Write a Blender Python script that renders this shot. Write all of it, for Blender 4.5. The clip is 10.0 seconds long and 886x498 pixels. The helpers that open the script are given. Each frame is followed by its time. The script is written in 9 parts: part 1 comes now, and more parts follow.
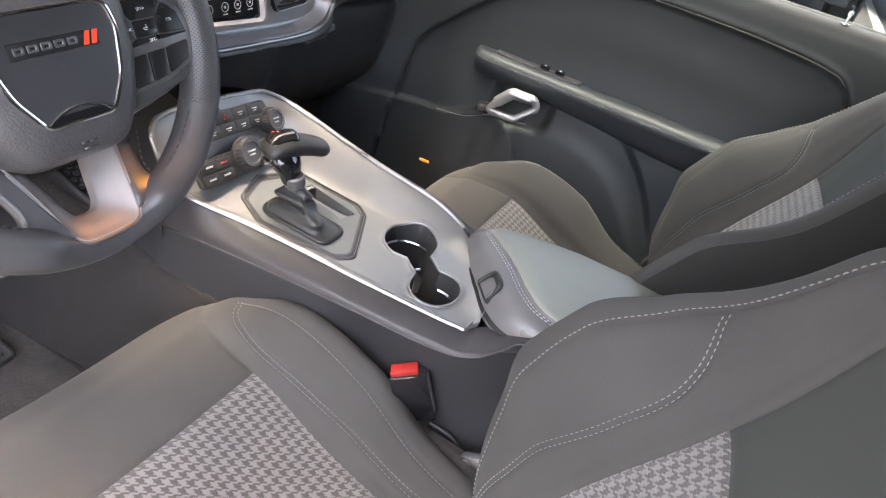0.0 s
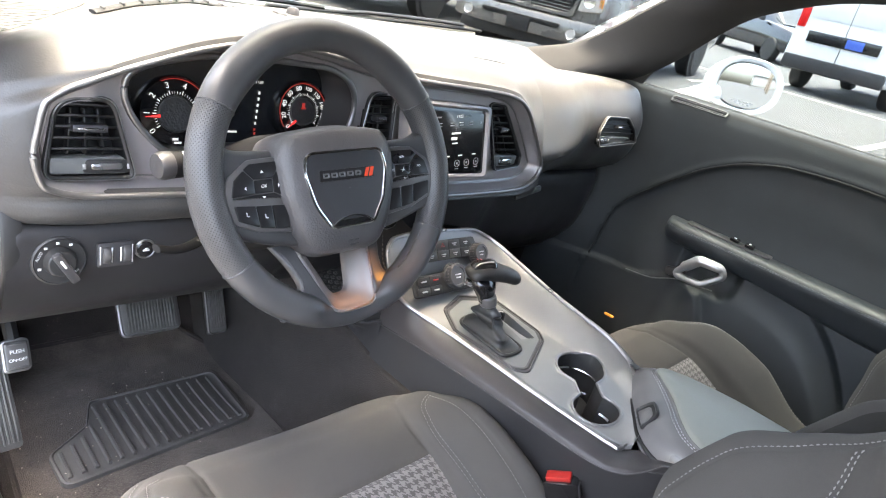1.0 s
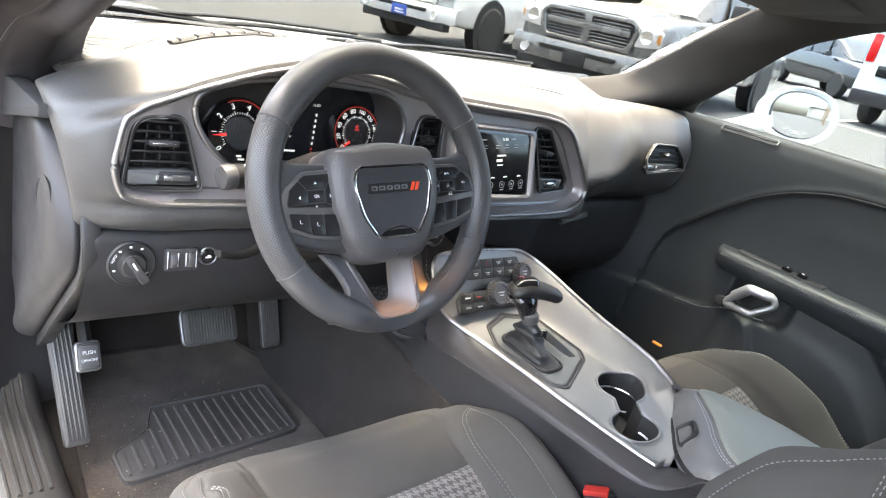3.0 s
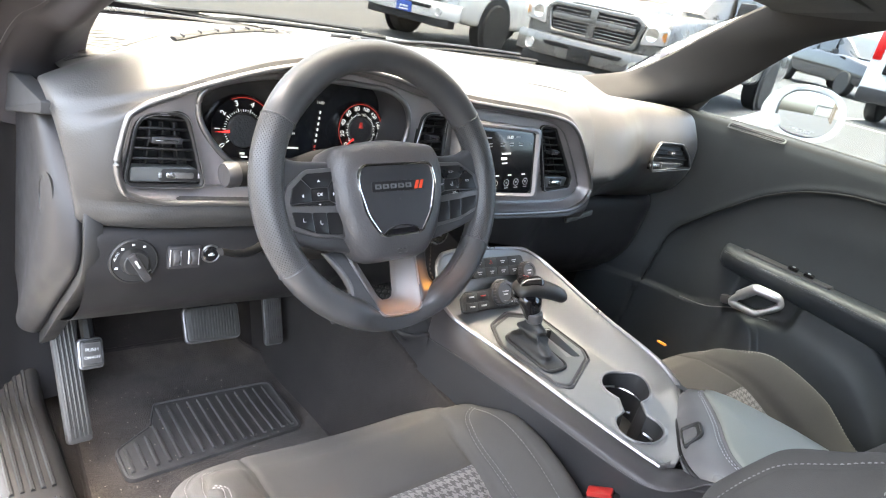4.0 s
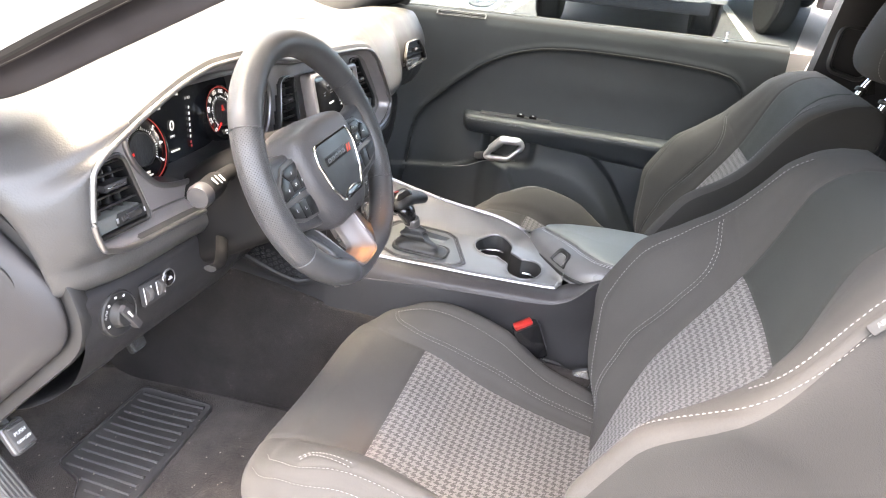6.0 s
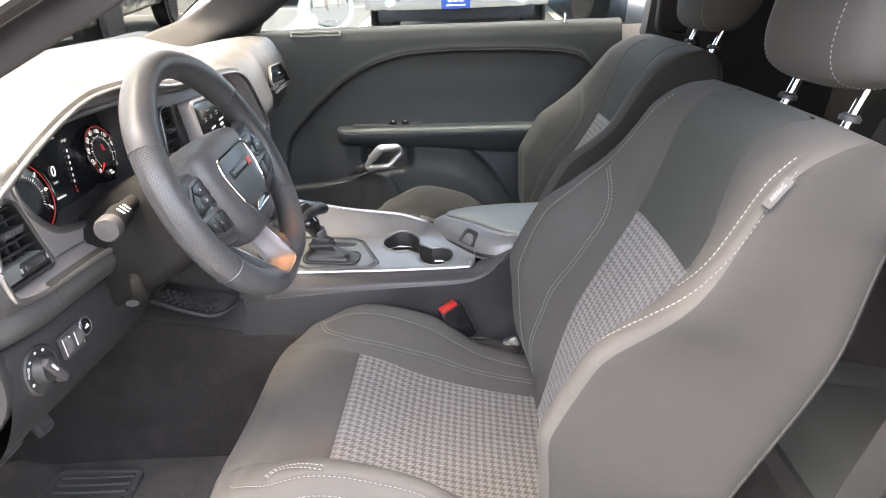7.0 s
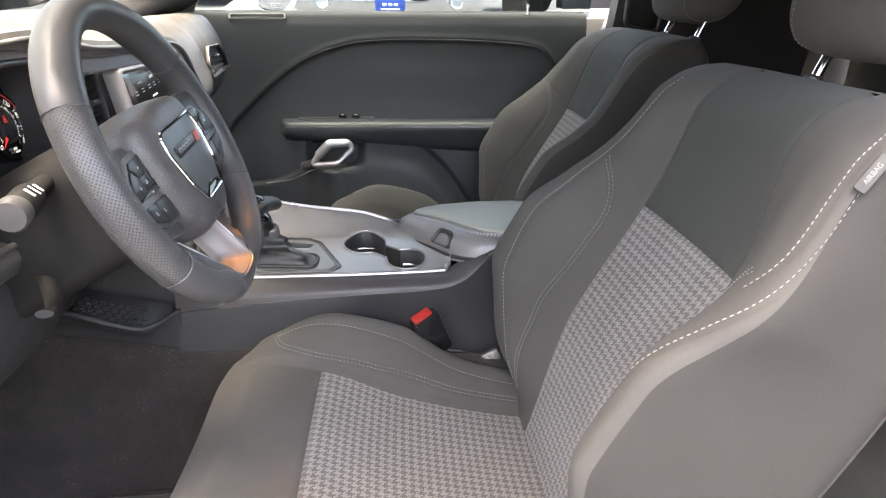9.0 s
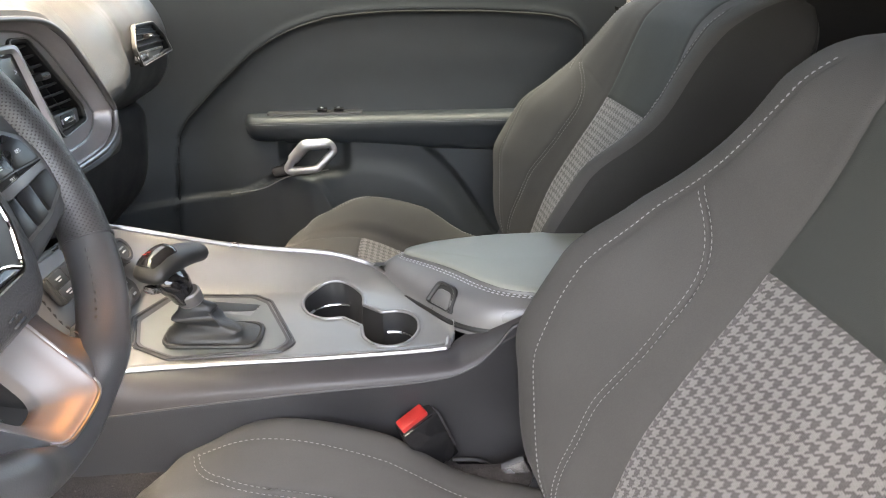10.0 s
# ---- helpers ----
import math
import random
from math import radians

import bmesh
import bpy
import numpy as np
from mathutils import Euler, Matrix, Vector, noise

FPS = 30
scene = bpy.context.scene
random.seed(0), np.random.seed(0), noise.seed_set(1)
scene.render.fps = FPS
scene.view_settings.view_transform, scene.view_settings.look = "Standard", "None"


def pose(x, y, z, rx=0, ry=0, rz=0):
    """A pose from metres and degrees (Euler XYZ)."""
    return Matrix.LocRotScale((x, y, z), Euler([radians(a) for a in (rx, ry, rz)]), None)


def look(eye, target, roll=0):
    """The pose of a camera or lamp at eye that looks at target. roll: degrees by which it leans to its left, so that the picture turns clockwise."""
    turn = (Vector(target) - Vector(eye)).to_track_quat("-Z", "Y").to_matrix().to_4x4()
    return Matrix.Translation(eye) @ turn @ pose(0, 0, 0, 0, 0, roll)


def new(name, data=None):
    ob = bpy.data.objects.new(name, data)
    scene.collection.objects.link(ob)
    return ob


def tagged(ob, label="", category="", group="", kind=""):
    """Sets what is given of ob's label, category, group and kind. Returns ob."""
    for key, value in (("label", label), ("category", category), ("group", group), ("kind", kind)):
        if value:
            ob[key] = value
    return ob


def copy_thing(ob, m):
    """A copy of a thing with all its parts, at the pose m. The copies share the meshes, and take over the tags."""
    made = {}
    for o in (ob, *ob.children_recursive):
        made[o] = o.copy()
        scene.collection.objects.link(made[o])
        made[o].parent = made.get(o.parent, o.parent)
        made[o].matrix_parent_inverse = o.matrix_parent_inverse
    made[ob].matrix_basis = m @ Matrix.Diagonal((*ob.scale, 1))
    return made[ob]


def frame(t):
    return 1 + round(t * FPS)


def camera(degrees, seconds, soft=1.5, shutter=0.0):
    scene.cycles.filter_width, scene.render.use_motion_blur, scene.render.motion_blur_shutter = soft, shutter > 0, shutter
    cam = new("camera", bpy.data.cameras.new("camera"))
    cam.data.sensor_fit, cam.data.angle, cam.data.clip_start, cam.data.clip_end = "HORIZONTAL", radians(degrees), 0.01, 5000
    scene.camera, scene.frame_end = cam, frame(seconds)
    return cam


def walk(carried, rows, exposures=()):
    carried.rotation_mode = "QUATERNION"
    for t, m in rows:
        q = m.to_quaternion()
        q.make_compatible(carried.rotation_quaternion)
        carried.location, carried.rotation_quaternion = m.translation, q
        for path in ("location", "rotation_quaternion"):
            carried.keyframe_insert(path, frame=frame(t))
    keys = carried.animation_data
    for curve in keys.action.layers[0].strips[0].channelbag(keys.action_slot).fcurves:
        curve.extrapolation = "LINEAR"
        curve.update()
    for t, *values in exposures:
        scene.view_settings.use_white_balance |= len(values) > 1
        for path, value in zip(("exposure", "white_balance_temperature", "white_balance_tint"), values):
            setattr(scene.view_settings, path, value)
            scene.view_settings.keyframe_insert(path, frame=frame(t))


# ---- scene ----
cam = camera(67.7, 10.0, soft=1.1)
PATH = [
    (0, (0.393, -0.72, 1.094), (-0.143, 0.912, 0.07), 17.1),
    (0.5, (0.46, -0.794, 1.111), (-0.472, 0.74, 0.23), 15.2),
    (1, (0.499, -0.847, 1.116), (-0.705, 0.571, 0.381), 15.0),
    (1.5, (0.532, -0.875, 1.111), (-0.796, 0.445, 0.409), 14.6),
    (2, (0.543, -0.876, 1.107), (-0.813, 0.429, 0.431), 14.3),
    (2.5, (0.544, -0.87, 1.107), (-0.808, 0.439, 0.431), 14.1),
    (4, (0.539, -0.86, 1.107), (-0.818, 0.439, 0.419), 14.3),
    (4.5, (0.506, -0.879, 1.118), (-0.842, 0.41, 0.394), 14.0),
    (5, (0.445, -0.928, 1.121), (-0.743, 0.479, 0.339), 13.1),
    (5.5, (0.346, -1.065, 1.138), (-0.456, 0.59, 0.353), 10.8),
    (6, (0.299, -1.181, 1.159), (-0.136, 0.586, 0.329), 5.5),
    (6.2, (0.296, -1.2, 1.16), (-0.023, 0.576, 0.298), 2.3),
    (7.3, (0.225, -1.249, 1.084), (0.18, 0.62, 0.375), -1.3),
    (7.5, (0.205, -1.259, 1.071), (0.195, 0.613, 0.368), -0.3),
    (8, (0.184, -1.242, 1.05), (0.247, 0.641, 0.381), 0.9),
    (8.5, (0.175, -1.208, 1.051), (0.27, 0.671, 0.372), 0.3),
    (9, (0.172, -1.106, 1.045), (0.303, 0.756, 0.326), 0.4),
    (9.5, (0.187, -0.906, 1.035), (0.275, 0.932, 0.252), -1.3),
    (10, (0.213, -0.745, 1.013), (0.302, 1.095, 0.233), -0.9),
]
EXPOSURES = [(0, 5.17, 8100, 11), (1.0, 5.0, 7600, 6), (3.8, 5.05, 7700, 5), (4.5, 5.42, 7700, 5), (5.2, 5.60, 7800, 6), (6.0, 5.36, 8100, 9), (6.4, 5.22, 8100, 9), (7.3, 4.92, 8000, 8), (8.6, 4.88, 8000, 8), (9.4, 4.82, 8300, 8), (10, 5.18, 8600, 7)]
walk(cam, [(t, look(eye, target, roll)) for t, eye, target, roll in PATH], EXPOSURES)

# world and sun: bright haze, the veiled sun high over the bonnet
world = bpy.data.worlds.new("sky")
scene.world = world
world.use_nodes = True
sky = world.node_tree.nodes.new("ShaderNodeTexSky")
sky.sky_type, sky.sun_disc = "NISHITA", False
SUN_UP, SUN_ROUND = radians(84), radians(-88)
sky.sun_elevation, sky.sun_rotation, sky.dust_density = SUN_UP, SUN_ROUND, 6.0
sky.air_density = 0.7
back = world.node_tree.nodes["Background"]
world.node_tree.links.new(sky.outputs[0], back.inputs[0])
back.inputs[1].default_value = 0.15
sun = new("sun", bpy.data.lights.new("sun", "SUN"))
sun.data.energy, sun.data.angle, sun.data.color = 0.20, radians(26), (0.92, 0.97, 1.0)
# the sky's sun stands at azimuth SUN_ROUND, measured clockwise from +y
sun_dir = Vector((math.sin(SUN_ROUND) * math.cos(SUN_UP), math.cos(SUN_ROUND) * math.cos(SUN_UP), math.sin(SUN_UP)))
sun.matrix_world = look(sun_dir * 20, (0, 0, 0))
# ---- building tools ----
def cr(points, n, closed=False):
    """n samples of a smooth curve through the points."""
    p = np.array(points, float)
    if closed:
        p = np.vstack([p, p[:1]])
    k = np.concatenate([[0], np.cumsum(np.maximum(np.linalg.norm(np.diff(p, axis=0), axis=1) ** 0.5, 1e-6))])
    m = np.empty_like(p)
    m[1:-1] = (p[2:] - p[:-2]) / (k[2:] - k[:-2])[:, None]
    if closed:
        m[0] = m[-1] = (p[1] - p[-2]) / (k[1] - k[0] + k[-1] - k[-2])
    else:
        m[0], m[-1] = (p[1] - p[0]) / (k[1] - k[0]), (p[-1] - p[-2]) / (k[-1] - k[-2])
    t = np.linspace(0, k[-1], n + 1 if closed else n)
    if closed:
        t = t[:-1]
    i = np.clip(np.searchsorted(k, t, "right") - 1, 0, len(k) - 2)
    h = (k[i + 1] - k[i])[:, None]
    s = (t - k[i])[:, None] / h
    return (2 * s**3 - 3 * s**2 + 1) * p[i] + (s**3 - 2 * s**2 + s) * h * m[i] + (3 * s**2 - 2 * s**3) * p[i + 1] + (s**3 - s**2) * h * m[i + 1]


def ev(keys, t):
    """A smooth run of values through (place, value, ...) keys that never overshoots, at the places t."""
    a = np.array(keys, float)
    x, y = a[:, 0], a[:, 1:]
    single = np.ndim(t) == 0
    t = np.clip(np.atleast_1d(np.asarray(t, float)), x[0], x[-1])
    d = np.diff(y, axis=0) / np.diff(x)[:, None]
    m = np.zeros_like(y)
    m[1:-1] = np.where(d[:-1] * d[1:] > 0, 2 * d[:-1] * d[1:] / np.where(np.abs(d[:-1] + d[1:]) > 1e-12, d[:-1] + d[1:], 1), 0)
    m[0], m[-1] = d[0], d[-1]
    i = np.clip(np.searchsorted(x, t, "right") - 1, 0, len(x) - 2)
    h = (x[i + 1] - x[i])[:, None]
    s = (t - x[i])[:, None] / h
    r = (2 * s**3 - 3 * s**2 + 1) * y[i] + (s**3 - 2 * s**2 + s) * h * m[i] + (3 * s**2 - 2 * s**3) * y[i + 1] + (s**3 - s**2) * h * m[i + 1]
    r = r[:, 0] if r.shape[1] == 1 else r
    return r[0] if single else r


def step(a, b, x):
    s = np.clip((np.asarray(x, float) - a) / (b - a), 0, 1)
    return s * s * (3 - 2 * s)


def thing(name, at, label, category, group="", kind=""):
    ob = new(name)
    ob.empty_display_size = 0.05
    ob.location = at
    return tagged(ob, label, category, group, kind)


def finish(name, me, material, parent, label="", sharp=38, m=None):
    """Links a mesh, given in the world's coordinates, as one object, under parent or alone."""
    if material is not None and not me.materials:
        me.materials.append(material)
    me.polygons.foreach_set("use_smooth", [True] * len(me.polygons))
    if sharp:
        me.set_sharp_from_angle(angle=radians(sharp))
    me.update()
    ob = new(name, me)
    if parent is not None:
        ob.parent = parent
        root = Vector((0, 0, 0))
        up = parent
        while up is not None:
            root = root + Vector(up.location)
            up = up.parent
        ob.location = -root
    return tagged(ob, label)


def raw(name, verts, faces, material, parent=None, label="", sharp=38, uv=None):
    me = bpy.data.meshes.new(name)
    me.from_pydata([tuple(v) for v in verts], [], faces)
    if uv is not None:
        lay = me.uv_layers.new(name="cloth")
        idx = np.empty(len(me.loops), int)
        me.loops.foreach_get("vertex_index", idx)
        lay.data.foreach_set("uv", np.asarray(uv, np.float32)[idx].ravel())
    return finish(name, me, material, parent, label, sharp)


def part(name, bm, material, parent=None, label="", sharp=38):
    me = bpy.data.meshes.new(name)
    bm.to_mesh(me)
    bm.free()
    return finish(name, me, material, parent, label, sharp)


def cells(nu, nv, cu=False, cv=False, flip=False):
    f = []
    for i in range(nu if cu else nu - 1):
        for j in range(nv if cv else nv - 1):
            a, b, c, d = i * nv + j, i * nv + (j + 1) % nv, (i + 1) % nu * nv + (j + 1) % nv, (i + 1) % nu * nv + j
            f.append((d, c, b, a) if flip else (a, b, c, d))
    return f


def sheet(name, p, material, parent=None, label="", cu=False, cv=False, flip=False, caps=False, uv=None, sharp=38):
    """A surface through a grid of points (rows, columns, 3)."""
    p = np.asarray(p, float)
    nu, nv = p.shape[:2]
    f = cells(nu, nv, cu, cv, flip)
    if caps:
        a, b = tuple(range(nv)), tuple(range((nu - 1) * nv, nu * nv))
        f += [a if flip else a[::-1], b[::-1] if flip else b]
    return raw(name, p.reshape(-1, 3), f, material, parent, label, sharp, None if uv is None else np.asarray(uv).reshape(-1, 2))


def thick(name, p, depth, material, parent=None, label="", flip=False, sharp=38):
    """A grid of points made into a shell of that depth, along the vector depth."""
    p = np.asarray(p, float)
    q = p + np.asarray(depth, float)
    nu, nv = p.shape[:2]
    f = cells(nu, nv, flip=flip) + [tuple(k + nu * nv for k in c[::-1]) for c in cells(nu, nv, flip=flip)]
    rim = [j for j in range(nv)] + [i * nv + nv - 1 for i in range(1, nu)] + [(nu - 1) * nv + j for j in range(nv - 2, -1, -1)] + [i * nv for i in range(nu - 2, 0, -1)]
    n = nu * nv
    for a, b in zip(rim, rim[1:] + rim[:1]):
        f.append((b, a, a + n, b + n) if not flip else (a, b, b + n, a + n))
    return raw(name, np.vstack([p.reshape(-1, 3), q.reshape(-1, 3)]), f, material, parent, label, sharp)


def tube_points(path, radius, n=8, closed=False, flat=1.0, up=(0.03, 0.02, 1)):
    p = np.asarray(path, float)
    t = np.roll(p, -1, 0) - np.roll(p, 1, 0) if closed else np.gradient(p, axis=0)
    t /= np.linalg.norm(t, axis=1)[:, None] + 1e-12
    s = np.cross(t, up)
    s /= np.linalg.norm(s, axis=1)[:, None] + 1e-12
    w = np.cross(s, t)
    a = np.linspace(0, 2 * np.pi, n, endpoint=False)
    r = np.broadcast_to(np.asarray(radius, float), (len(p),))[:, None, None]
    return p[:, None] + r * (np.cos(a)[None, :, None] * s[:, None] + flat * np.sin(a)[None, :, None] * w[:, None])


def tube(name, path, radius, material, parent=None, label="", n=8, closed=False, flat=1.0, up=(0.03, 0.02, 1)):
    return sheet(name, tube_points(path, radius, n, closed, flat, up), material, parent, label, cu=closed, cv=True, flip=True, caps=not closed)


def outline(points, radius, n=5):
    """A polygon with rounded corners."""
    p = np.array(points, float)
    rr = np.broadcast_to(np.asarray(radius, float), (len(p),))
    out = []
    for i in range(len(p)):
        a, b, c = p[i - 1], p[i], p[(i + 1) % len(p)]
        u, v = (a - b) / np.linalg.norm(a - b), (c - b) / np.linalg.norm(c - b)
        ang = np.arccos(np.clip(u @ v, -1, 1))
        d = min(rr[i] / np.tan(ang / 2), 0.48 * np.linalg.norm(a - b), 0.48 * np.linalg.norm(c - b))
        s, e = b + u * d, b + v * d
        for k in range(n):
            q = k / (n - 1)
            out.append((1 - q) ** 2 * s + 2 * q * (1 - q) * b + q * q * e)
    return np.array(out)


def inset(p, d):
    """A counter-clockwise outline moved inwards by d."""
    t = np.roll(p, -1, 0) - np.roll(p, 1, 0)
    t /= np.linalg.norm(t, axis=1)[:, None] + 1e-12
    return p + d * np.stack([-t[:, 1], t[:, 0]], 1)


def ccw(p):
    x, y = p[:, 0], p[:, 1]
    return p if np.sum(x * np.roll(y, -1) - y * np.roll(x, -1)) > 0 else p[::-1]


def plate(name, shape, depth, m, material, parent=None, label="", bevel=0.001, hole=None, steps=2):
    """A flat piece with that outline, standing from z = 0 up to depth in the frame m, its upper edge rounded; hole: an outline cut through it (same count)."""
    p = ccw(np.asarray(shape, float))
    rings = [(p, 0.0), (p, depth - bevel)]
    for k in range(1, steps + 1):
        a = np.pi / 2 * k / steps
        rings.append((inset(p, bevel * (1 - np.cos(a))), depth - bevel + bevel * np.sin(a)))
    n = len(p)
    if hole is not None:
        h = ccw(np.asarray(hole, float))
        k = int(np.argmin(np.linalg.norm(h - p[0], axis=1)))
        h = np.roll(h, -k, 0)
        rings += [(inset(h, -bevel), depth), (h, depth - bevel), (h, 0.0)]
    v = np.vstack([np.column_stack([q, np.full(n, z)]) for q, z in rings])
    f = cells(len(rings), n, cu=hole is not None, cv=True)
    if hole is None:
        f.append(tuple(range((len(rings) - 1) * n, len(rings) * n)))
        f.append(tuple(range(n))[::-1])
    mm = np.array(m)
    w = v @ mm[:3, :3].T + mm[:3, 3]
    return raw(name, w, f, material, parent, label, 30)


def block(name, size, m, material, parent=None, label="", bevel=0.003, segments=2):
    bm = bmesh.new()
    bmesh.ops.create_cube(bm, size=1.0)
    bmesh.ops.scale(bm, vec=size, verts=bm.verts)
    if bevel:
        bmesh.ops.bevel(bm, geom=bm.edges[:], offset=bevel, segments=segments, profile=0.6, affect="EDGES")
    bmesh.ops.transform(bm, matrix=m, verts=bm.verts)
    return part(name, bm, material, parent, label, 50)


def lathe(name, profile, m, material, parent=None, label="", n=32, sharp=32):
    """A turned piece: (radius, height) pairs round the z axis of m."""
    a = np.linspace(0, 2 * np.pi, n, endpoint=False)
    pr = np.array(profile, float)
    v = np.stack([pr[:, 0][:, None] * np.cos(a), pr[:, 0][:, None] * np.sin(a), np.repeat(pr[:, 1][:, None], n, 1)], -1)
    mm = np.array(m)
    w = v.reshape(-1, 3) @ mm[:3, :3].T + mm[:3, 3]
    f = cells(len(pr), n, cv=True)
    f.append(tuple(range(n))[::-1])
    f.append(tuple(range((len(pr) - 1) * n, len(pr) * n)))
    return raw(name, w, f, material, parent, label, sharp)


def facing(at, normal, up=(0, 0, 1)):
    """A frame at a place whose z axis is the normal and whose y axis points up."""
    z = Vector(normal).normalized()
    x = Vector(up).cross(z).normalized()
    y = z.cross(x)
    m = Matrix((x, y, z)).transposed().to_4x4()
    m.translation = Vector(at)
    return m


def words(name, body, size, m, material, parent=None, label="", align="CENTER"):
    cu = bpy.data.curves.new(name, "FONT")
    cu.body, cu.size, cu.align_x, cu.align_y, cu.extrude = body, size, align, "CENTER", size * 0.02
    tmp = bpy.data.objects.new(name, cu)
    me = bpy.data.meshes.new_from_object(tmp)
    bpy.data.objects.remove(tmp)
    me.transform(m)
    me.name = name
    me.materials.clear()
    return finish(name, me, material, parent, label, 0)


def bars(name, rows, m, material, parent=None, label=""):
    """Small raised bars: x, y, width, height in the frame m."""
    v, f = [], []
    for x, y, w, h in rows:
        k = len(v)
        for z in (0, 0.0004):
            v += [(x - w / 2, y - h / 2, z), (x + w / 2, y - h / 2, z), (x + w / 2, y + h / 2, z), (x - w / 2, y + h / 2, z)]
        f += [(k, k + 3, k + 2, k + 1), (k + 4, k + 5, k + 6, k + 7)] + [(k + i, k + (i + 1) % 4, k + 4 + (i + 1) % 4, k + 4 + i) for i in range(4)]
    mm = np.array(m)
    w = np.array(v, float) @ mm[:3, :3].T + mm[:3, 3]
    return raw(name, w, f, material, parent, label, 0)


def stitches(name, path, normals, material, parent, length=0.0038, gap=0.0024, width=0.0009, label=""):
    """A row of thread stitches along a path, each a small raised bead."""
    p, nn = np.asarray(path, float), np.asarray(normals, float)
    k = np.concatenate([[0], np.cumsum(np.linalg.norm(np.diff(p, axis=0), axis=1))])
    v, f = [], []
    s = 0.0
    while s + length < k[-1]:
        ends = [np.array([np.interp(s + e, k, p[:, i]) for i in range(3)]) for e in (0, length * 0.5, length)]
        up = np.array([np.interp(s + length / 2, k, nn[:, i]) for i in range(3)])
        t = ends[2] - ends[0]
        side = np.cross(t, up)
        side *= width / 2 / (np.linalg.norm(side) + 1e-12)
        up = up / (np.linalg.norm(up) + 1e-12)
        b = len(v)
        for e, w, h in zip(ends, (0.55, 1.0, 0.55), (0.0001, 0.0009, 0.0001)):
            v += [e - side * w - up * 0.0006, e + up * h, e + side * w - up * 0.0006]
        for i in (0, 3):
            f += [(b + i, b + i + 1, b + i + 4, b + i + 3), (b + i + 1, b + i + 2, b + i + 5, b + i + 4)]
        s += length + gap
    return raw(name, v, f, material, parent, label, 0)


def normals_of(p):
    """Unit normals of a grid of points."""
    n = np.cross(np.gradient(p, axis=0), np.gradient(p, axis=1))
    return n / (np.linalg.norm(n, axis=2)[..., None] + 1e-12)


def rounded_box_sdf(x, y, cx, cy, hx, hy, r):
    qx, qy = np.abs(x - cx) - hx + r, np.abs(y - cy) - hy + r
    return np.hypot(np.maximum(qx, 0), np.maximum(qy, 0)) + np.minimum(np.maximum(qx, qy), 0) - r
# ---- materials ----
def material(name):
    m = bpy.data.materials.new(name)
    m.use_nodes = True
    return m, m.node_tree.nodes, m.node_tree.links, m.node_tree.nodes["Principled BSDF"]


